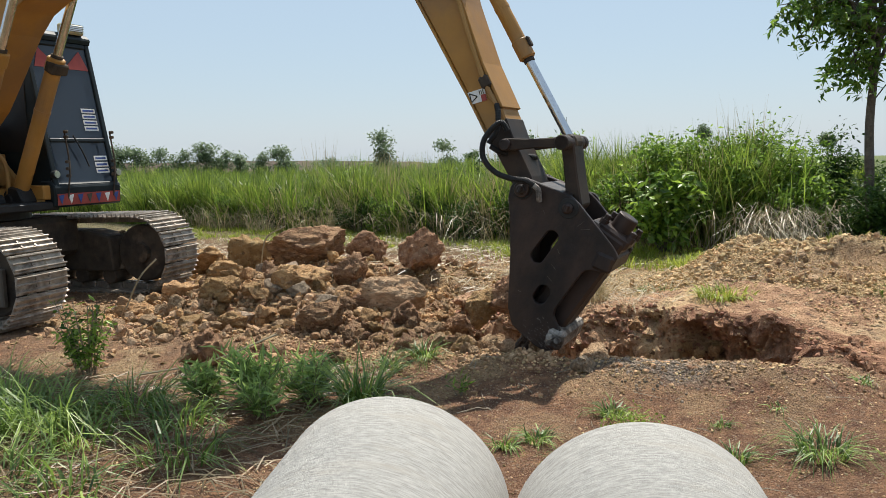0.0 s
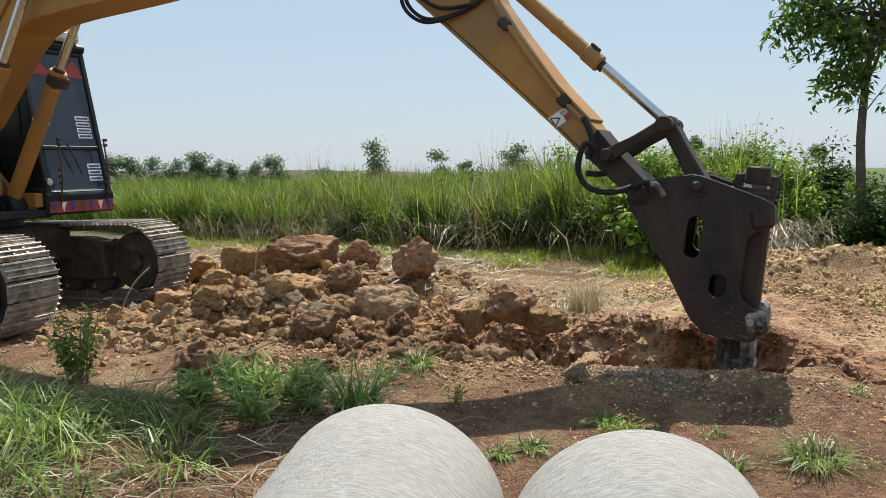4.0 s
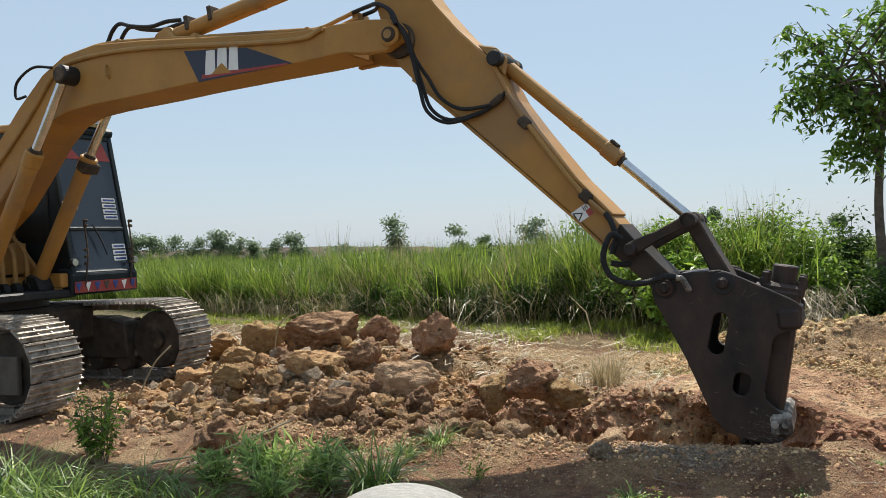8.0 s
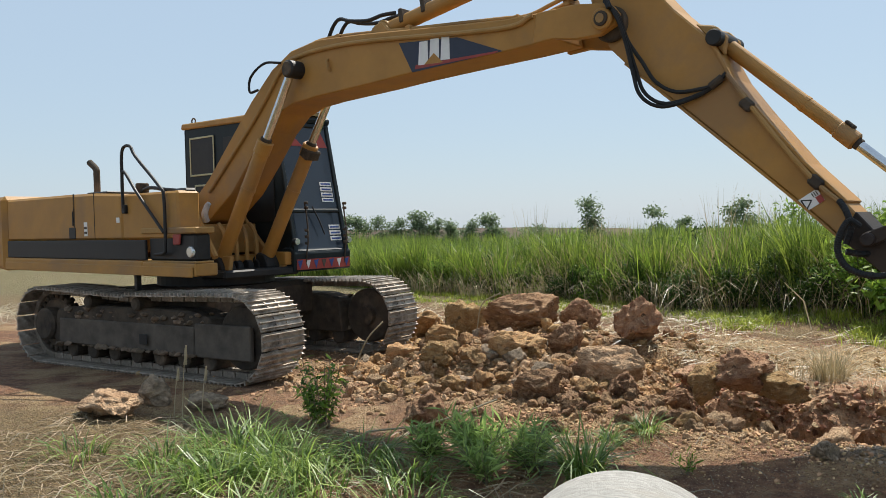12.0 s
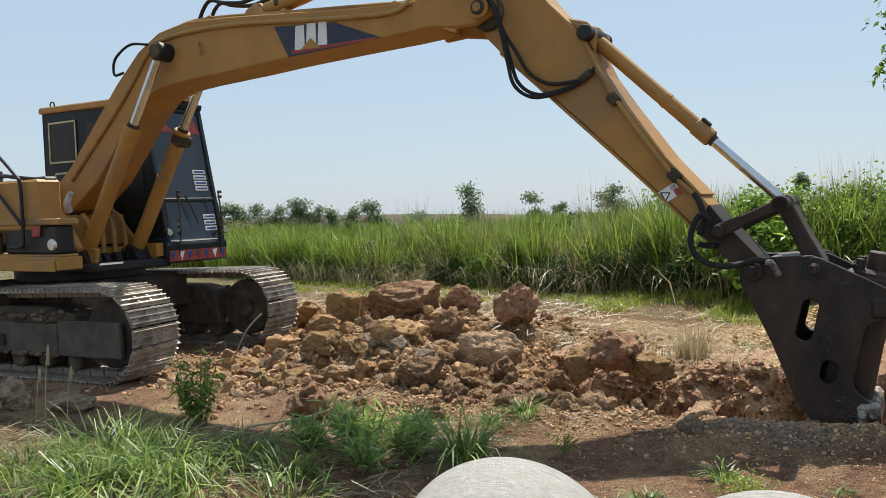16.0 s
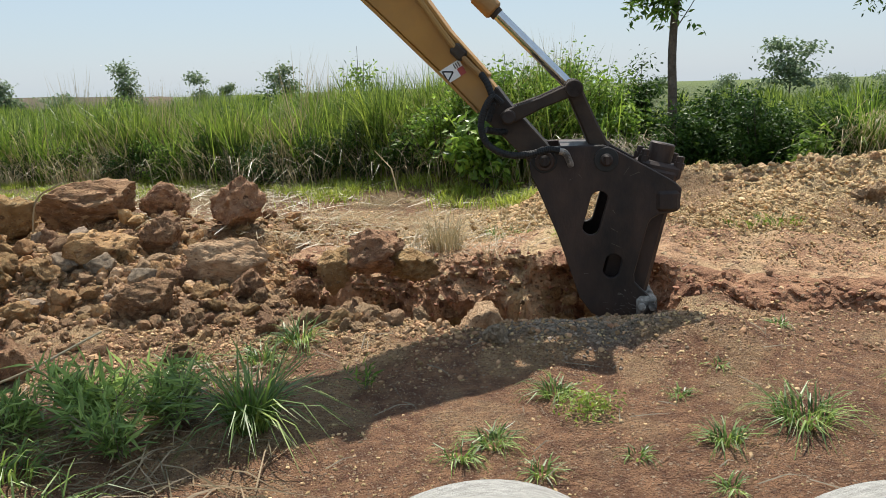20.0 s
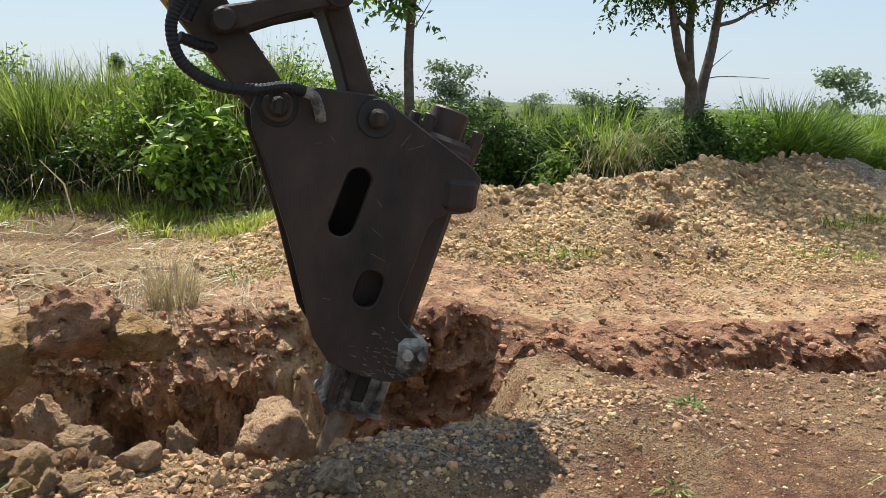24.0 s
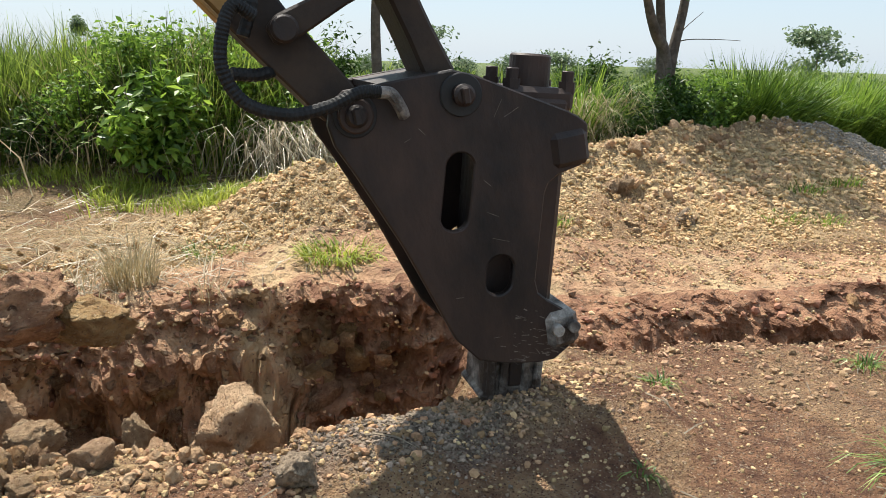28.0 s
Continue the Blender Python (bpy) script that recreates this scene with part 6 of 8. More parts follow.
def blade_arrays(root, tall, wide, bend, turn, droop=1.0):
    """Tapered bent blades: five triangles each."""
    n = len(root)
    s = np.array([0.0, 0.4, 0.75, 1.0])
    out = bend[:, None] * s[None] ** 2 * tall[:, None]
    up = tall[:, None] * (s[None] - droop * 0.35 * (bend[:, None] * s[None] ** 2) ** 2)
    c, si = np.cos(turn)[:, None], np.sin(turn)[:, None]
    cx, cy, cz = root[:, :1] + out * c, root[:, 1:2] + out * si, root[:, 2:3] + up
    face = turn + RNG.uniform(-0.9, 0.9, n) + math.pi / 2
    wx, wy = np.cos(face)[:, None], np.sin(face)[:, None]
    w = wide[:, None] * np.array([0.75, 1.0, 0.62])[None] / 2
    L = np.stack([cx[:, :3] - wx * w, cy[:, :3] - wy * w, cz[:, :3]], -1)
    R = np.stack([cx[:, :3] + wx * w, cy[:, :3] + wy * w, cz[:, :3]], -1)
    T = np.stack([cx[:, 3], cy[:, 3], cz[:, 3]], -1)[:, None]
    v = np.concatenate([L, R, T], 1).reshape(-1, 3)
    f = np.array([[0, 3, 4], [0, 4, 1], [1, 4, 5], [1, 5, 2], [2, 5, 6]])
    return v, (f[None] + 7 * np.arange(n)[:, None, None]).reshape(-1, 3)


def leaf_arrays(pos, size, long=2.2, hang=0.4):
    """Folded diamond leaves, two triangles each."""
    n = len(pos)
    a, tip = RNG.uniform(0, math.tau, n), RNG.normal(-hang, 0.45, n)
    d = np.stack([np.cos(a) * np.cos(tip), np.sin(a) * np.cos(tip), np.sin(tip)], -1)
    b = np.cross(d, RNG.normal(size=(n, 3)) * 0.6 + np.array([0, 0, 1.0]))
    b /= np.linalg.norm(b, axis=1, keepdims=True) + 1e-6
    up = np.cross(b, d)
    s = size[:, None]
    v = np.stack([pos, pos + d * s * 0.45 + b * s / long / 2 + up * s * 0.06, pos + d * s, pos + d * s * 0.45 - b * s / long / 2 + up * s * 0.06], 1).reshape(-1, 3)
    f = np.array([[0, 1, 2], [0, 2, 3]])
    return v, (f[None] + 4 * np.arange(n)[:, None, None]).reshape(-1, 3)


def surface(x, y):
    """The ground, or the trodden shelf over the trench's far face."""
    inside, floor, u, n = trench_depth(np.asarray(x, float), np.asarray(y, float))
    return np.where((inside > 0.02) & (n > 0.62), ledge(x, y), height(x, y))


def on_ground(xy, lift=0.0):
    return np.column_stack([xy, surface(xy[:, 0], xy[:, 1]) + lift])


def front_line(x):
    """Where the tall grass begins."""
    return np.interp(x, [-60, -30, -8.7, -5.0, -1.2, 0.2, 1.8, 2.6, 4.3, 5.5, 9.0, 14.0, 20.0, 40.0], [52, 33, 19.9, 17.2, 15.0, 13.7, 13.2, 12.2, 11.6, 11.4, 10.0, 8.6, 7.0, 0.0])


def grass_height(x):
    return np.interp(x, [-30, -5, -1.5, 0.5, 2.0, 4.0, 6.0, 10.0], [1.25, 1.25, 1.36, 1.45, 1.48, 1.45, 1.35, 1.3])


def tall_grass(name, n, x0, x1, d0, d1, wide, material, label, tall=(0.75, 1.12), bend=(0.05, 0.45), power=1.0, edge=0.5, per=36, fan=0.13):
    """Blades in fanning clumps, so that light and dark gaps stay between them."""
    m = max(8, n // per)
    x = RNG.uniform(x0, x1, m)
    d = d0 + (d1 - d0) * RNG.random(m) ** power
    y = front_line(x) + d + 1.6 * edge * fbm(x * 0.5, d * 0.3, 3)
    own = RNG.uniform(0.58, 1.20, m) * (0.92 + 0.5 * fbm(x * 0.45 + 3, y * 0.45, 4))
    grown = RNG.uniform(0.7, 1.5, m)
    pick = RNG.integers(0, m, n)
    a, r = RNG.uniform(0, math.tau, n), np.abs(RNG.normal(0, fan, n)) * grown[pick] * (1 + 4 * wide)
    xy = np.column_stack([x[pick] + r * np.cos(a), y[pick] + r * np.sin(a)])
    h = grass_height(xy[:, 0]) * own[pick] * RNG.uniform(*tall, n)
    v, f = blade_arrays(on_ground(xy), h, RNG.uniform(0.6, 1.4, n) * wide, RNG.uniform(*bend, n), a + RNG.normal(0, 0.7, n))
    return tagged(arrays(name, v, f, material), label, "grass", kind="stuff")


tall_grass("tall_grass", 26000, -11, 4.2, 0.0, 1.6, 0.017, GRASS, "dense tall green field grass", edge=0.95, bend=(0.03, 0.65), per=54, fan=0.11)
tall_grass("tall_grass", 24000, -14, 5.5, 1.4, 5.5, 0.020, GRASS, "dense tall green field grass behind its edge", tall=(0.85, 1.12))
tall_grass("tall_grass", 20000, -34, 6.5, 5.0, 22.0, 0.042, GRASS, "tall green grass far into the field", tall=(0.85, 1.05))
tall_grass("tall_grass", 9000, -80, 12, 20.0, 62.0, 0.16, GRASS, "tall green grass in the distance", tall=(0.8, 1.0))
tall_grass("tall_grass", 16000, 4.5, 13, 1.2, 4.5, 0.026, GRASS, "dense tall grass behind the hedge", tall=(0.55, 0.8))
tall_grass("tall_grass", 9000, 5, 40, 3.0, 26.0, 0.07, GRASS, "tall grass beyond the hedge", tall=(0.7, 0.95))
tall_grass("lit_grass", 9000, -9, 4.4, -0.2, 2.5, 0.016, GRASS2, "bright young blades among the tall grass", tall=(0.5, 1.15), bend=(0.1, 0.7))
tall_grass("dry_grass", 4200, -7, 4.8, -0.6, 0.8, 0.011, DRYG, "dry straw-coloured stalks along the grass edge", tall=(0.2, 0.75), bend=(0.3, 1.6), per=20, fan=0.2)
tall_grass("seed_stalks", 520, -6, 5.0, 0.3, 3.5, 0.009, DRYG, "thin seed stalks over the grass", tall=(1.15, 1.5), bend=(0.02, 0.25))
tall_grass("low_grass", 21000, -7.0, 5.0, -2.6, 0.3, 0.012, YOUNG, "short bright yellow-green grass before the tall grass", tall=(0.03, 0.13), bend=(0.2, 1.2), power=0.7, edge=1.6, per=110, fan=0.2)
tall_grass("dry_grass", 3200, -5, 5.0, 0.0, 1.8, 0.014, DRYG, "tall straw-coloured blades in the green grass", tall=(0.5, 1.05), bend=(0.1, 0.9), per=24)
for _k in range(2):
    tall_grass("bent_stalks", 90, (-2.2, 0.6)[_k], (0.3, 2.8)[_k], -0.4, 0.4, 0.014, DEAD, "bleached bent stalks leaning out of the grass", tall=(0.5, 0.8), bend=(0.6, 1.7), per=18, fan=0.25)


def flat_straw(name, n, where, lo, hi, material, label, wide=0.006, lift=0.02):
    xy = where(n)
    inside, floor, u, side = trench_depth(xy[:, 0], xy[:, 1])
    xy = xy[(inside < 0.02) | (side > 0.8)]
    n = len(xy)
    a = RNG.uniform(0, math.tau, n)
    L = RNG.uniform(lo, hi, n)
    d = np.column_stack([np.cos(a), np.sin(a)])
    p0, p1 = xy - d * L[:, None] / 2, xy + d * L[:, None] / 2
    z0, zm, z1 = (surface(p[:, 0], p[:, 1]) + lift * RNG.random(n) + 0.004 for p in (p0, xy, p1))
    zm = np.maximum(zm, (z0 + z1) / 2) + RNG.uniform(0, lift * 2, n)
    w = np.column_stack([-d[:, 1], d[:, 0]]) * wide / 2
    v = np.stack([np.column_stack([p0 - w, z0]), np.column_stack([p0 + w, z0 + 0.003]), np.column_stack([xy - w, zm]), np.column_stack([xy + w, zm + 0.003]), np.column_stack([p1, z1])], 1).reshape(-1, 3)
    f = np.array([[0, 1, 3], [0, 3, 2], [2, 3, 4]])
    return tagged(arrays(name, v, (f[None] + 5 * np.arange(n)[:, None, None]).reshape(-1, 3), material), label, "straw", kind="stuff")


flat_straw("straw_litter", 1900, field(-5.2, -0.6, 3.0, 5.6), 0.10, 0.55, OLDSTRAW, "dry straw lying on the earth")
flat_straw("straw_litter", 420, lambda n: np.stack([(x := RNG.uniform(-3.5, 4.5, n)), front_line(x) - RNG.uniform(0.0, 2.6, n)], 1), 0.15, 0.9, DEAD, "bleached straw before the tall grass", 0.006, 0.04)
flat_straw("straw_litter", 620, around(1.0, 8.0, 0.7, 0.42), 0.12, 0.55, DEAD, "bleached straw by the trench head", 0.006, 0.05)
flat_straw("straw_litter", 900, around(0.7, 9.6, 1.5, 0.9), 0.06, 0.42, DRYG, "short dry straw on the trodden ground", 0.006, 0.03)
flat_straw("straw_litter", 1400, field(-5.0, 0.5, 10.8, 14.5), 0.08, 0.5, DRYG, "dry straw on the ground behind the heap", 0.008, 0.03)
flat_straw("twig_litter", 170, field(-2.5, 5.0, 3.0, 5.6), 0.05, 0.26, WOOD, "thin dry twigs on the red earth", 0.005, 0.01)
flat_straw("straw_litter", 1500, field(-14, -5.5, 10.5, 16), 0.2, 0.9, DEAD, "bleached straw behind the machine", 0.009, 0.06)


def tuft_arrays(n, spread_r, tall, wide, bend):
    r, a = spread_r * np.sqrt(RNG.random(n)), RNG.uniform(0, math.tau, n)
    root = np.column_stack([r * np.cos(a), r * np.sin(a), np.zeros(n)])
    turn = a + RNG.normal(0, 0.7, n)
    return blade_arrays(root, RNG.uniform(*tall, n), RNG.uniform(0.6, 1.3, n) * wide, RNG.uniform(*bend, n), turn, 1.2)


def tuft(x, y, n, r, tall, wide, bend, material, label, category="grass tuft", name="grass_tuft", group=""):
    v, f = tuft_arrays(n, r, tall, wide, bend)
    ob = arrays(name, v, f, material)
    ob.matrix_basis = pose(x, y, float(surface(x, y)) - 0.005, 0, 0, 0)
    return tagged(ob, label, category, group)


# x, y, blades, radius, height
for x, y, n, r, h in ((-2.55, 4.50, 260, 0.28, 0.44), (-3.05, 4.75, 260, 0.30, 0.50), (-2.15, 4.80, 130, 0.2, 0.38), (-2.85, 4.15, 180, 0.22, 0.40), (-3.45, 4.45, 110, 0.2, 0.36),
                      (-2.2, 4.2, 90, 0.18, 0.34), (-4.2, 4.5, 60, 0.2, 0.28), (-1.75, 4.5, 90, 0.18, 0.32), (-1.55, 3.95, 80, 0.2, 0.3), (-2.4, 3.65, 110, 0.24, 0.32), (-1.9, 3.45, 60, 0.2, 0.26), (-3.1, 3.6, 90, 0.25, 0.32)):
    tuft(x, y, int(n * 1.0), r * 0.95, (h * 0.35, h * 1.0), 0.0105, (0.5, 2.2), GRASS3, "lush bright green grass clump in the straw", group="lush grass clumps")
tuft(-0.68, 4.66, 190, 0.09, (0.18, 0.48), 0.011, (0.35, 1.7), GRASS3, "spiky upright green grass tuft by the pipe")
for x, y, n, r, h in ((1.72, 3.86, 120, 0.15, 0.26), (1.26, 3.78, 60, 0.07, 0.17), (2.6, 3.89, 120, 0.16, 0.26), (2.42, 4.95, 40, 0.06, 0.10), (0.8, 4.53, 60, 0.08, 0.20), (0.33, 4.12, 60, 0.08, 0.17), (0.15, 4.03, 40, 0.07, 0.15),
                      (0.42, 3.80, 30, 0.06, 0.13), (0.84, 3.78, 24, 0.05, 0.09), (1.05, 3.45, 30, 0.06, 0.11), (2.96, 3.5, 80, 0.14, 0.24), (-0.60, 5.46, 60, 0.09, 0.20), (-0.36, 5.66, 90, 0.10, 0.24), (-1.0, 5.66, 80, 0.16, 0.16), (-1.15, 5.4, 70, 0.2, 0.14),
                      (-0.85, 5.2, 60, 0.2, 0.14), (2.0, 8.5, 120, 0.3, 0.16), (3.6, 4.5, 40, 0.07, 0.14), (3.9, 3.95, 70, 0.12, 0.2), (1.35, 4.3, 24, 0.06, 0.10), (1.75, 4.55, 20, 0.05, 0.08)):
    tuft(x, y, int(n * 1.3), r * 0.8, (h * 0.3, h * 0.85), 0.0075, (0.5, 2.0), GRASS3, "small bright green grass tuft on red earth", group="tufts on the red earth")
for x, y, n, r, h in ((2.34, 7.36, 420, 0.26, 0.16), (2.58, 7.36, 520, 0.24, 0.19), (2.78, 7.5, 260, 0.3, 0.12)):
    tuft(x, y, n, r, (h * 0.3, h), 0.011, (0.3, 1.8), YOUNG, "bright lime-green grass patch by the pale rock", group="lime grass patches")
for x, y, n, r, h in ((1.18, 7.95, 300, 0.15, 0.44), (0.85, 8.0, 60, 0.25, 0.30), (1.15, 7.45, 46, 0.12, 0.26), (1.45, 7.5, 40, 0.10, 0.24), (2.9, 3.62, 60, 0.15, 0.4)):
    tuft(x, y, n, r, (h * 0.4, h), 0.006, (0.15, 0.9), DRYG, "dry brown grass tuft", group="dry tufts")
for x, y in ((6.4, 6.35), (7.3, 6.6), (7.9, 6.5), (4.2, 7.2), (3.9, 7.35), (6.9, 6.2)):
    tuft(x, y, 90, 0.22, (0.05, 0.14), 0.010, (0.3, 1.2), GRASS2, "low green weeds at the foot of the bank", group="bank weeds")
v, f = leaf_arrays(RNG.normal(size=(420, 3)) * np.array([0.075, 0.075, 0.03]) + np.array([0, 0, 0.05]), RNG.uniform(0.015, 0.035, 420))
ob = arrays("weed_cushion", v, f, leafy("lime_leaves", (0.20, 0.28, 0.03), (0.28, 0.36, 0.06)))
ob.matrix_basis = pose(0.86, 4.27, float(height(0.86, 4.27)))
tagged(ob, "small lime-green weed cushion on red earth", "weed", kind="stuff")


def weed(x, y, stems, tall, size, leaves, material, label, lean=0.5, name="leafy_weed", long=6.5, hang=-0.45):
    """A bush of thin stems with leaves on them."""
    top = empty(name, pose(x, y, float(height(x, y)) - 0.01), label, "weed")
    pts = []
    for _ in range(stems):
        a, b = RNG.uniform(0, math.tau), RNG.uniform(0.1, lean)
        h = tall * RNG.uniform(0.55, 1.0)
        q = [Vector((0.12 * tall * math.cos(a) * RNG.random(), 0.12 * tall * math.sin(a) * RNG.random(), 0))]
        q.append(q[0] + Vector((math.cos(a) * b * 0.4 * h, math.sin(a) * b * 0.4 * h, 0.5 * h)))
        q.append(q[0] + Vector((math.cos(a) * b * h, math.sin(a) * b * h, h)))
        part("stem", tube(q, 0.005 * (tall / 0.5) ** 0.5, 5, None, 3, 0.4), WOOD, top)
        for _k in range(leaves):
            s = RNG.uniform(0.2, 1.0)
            i = q[0].lerp(q[1], s * 2) if s < 0.5 else q[1].lerp(q[2], s * 2 - 1)
            pts.append(i)
    p = np.array(pts) + RNG.normal(size=(len(pts), 3)) * size * 0.25
    v, f = leaf_arrays(p, RNG.uniform(0.6, 1.4, len(p)) * size * 1.35, long, hang)
    arrays("leaves", v, f, material, parent=top)
    return top


weed(-2.86, 5.62, 22, 0.62, 0.046, 26, LEAF, "small-leaved dark green weed beside the track", 0.55, long=2.8, hang=0.1)
weed(-1.42, 4.92, 36, 0.31, 0.085, 18, WEEDLEAF, "dense green leafy weed among dry straw", 0.9)
weed(-1.05, 4.85, 27, 0.29, 0.085, 14, WEEDLEAF, "dense green leafy weed among dry straw", 0.9)
weed(-1.75, 4.95, 20, 0.26, 0.08, 14, WEEDLEAF, "green leafy weed among dry straw", 0.9)
weed(-1.25, 4.55, 19, 0.25, 0.08, 12, WEEDLEAF, "green leafy weed among the grass", 0.9)
weed(-0.1, 4.95, 6, 0.14, 0.05, 8, LEAF, "tiny green weed on red earth", 0.8)


def bush(x, y, w, d, h, n, size, material, label, long=2.4, name="bush", stems=14, base=0.12):
    """A ragged bush of stems and leaf clumps."""
    top = empty(name, pose(x, y, float(height(x, y)) - 0.02), label, "bush")
    tips = []
    for _ in range(stems):
        a, r = RNG.uniform(0, math.tau), RNG.random() ** 0.6
        p = Vector((math.cos(a) * r * w / 2, math.sin(a) * r * d / 2, h * (1 - 0.55 * r * r) * RNG.uniform(0.75, 1.1)))
        part("stem", tube([(p.x * 0.15, p.y * 0.15, 0), (p.x * 0.6, p.y * 0.6, p.z * 0.55), tuple(p)], 0.014, 5, None, 3, 0.3), BARK, top)
        tips.append(p)
    n = int(n * 2.0)
    size = size * 1.1
    clumps = max(12, n // 60)
    t = np.array([tips[k % len(tips)] for k in range(clumps)])
    t = t * RNG.uniform(0.12, 1.05, (clumps, 1)) ** 0.6
    t[:, 2] = np.maximum(t[:, 2], base * h)
    c = t[RNG.integers(0, clumps, n)] + RNG.normal(size=(n, 3)) * np.array([0.11, 0.11, 0.085]) * (h ** 0.5)
    c[:, 2] = np.maximum(c[:, 2], 0.03)
    v, f = leaf_arrays(c, RNG.uniform(0.6, 1.25, n) * size, long, 0.35)
    arrays("leaves", v, f, material, parent=top)
    return top


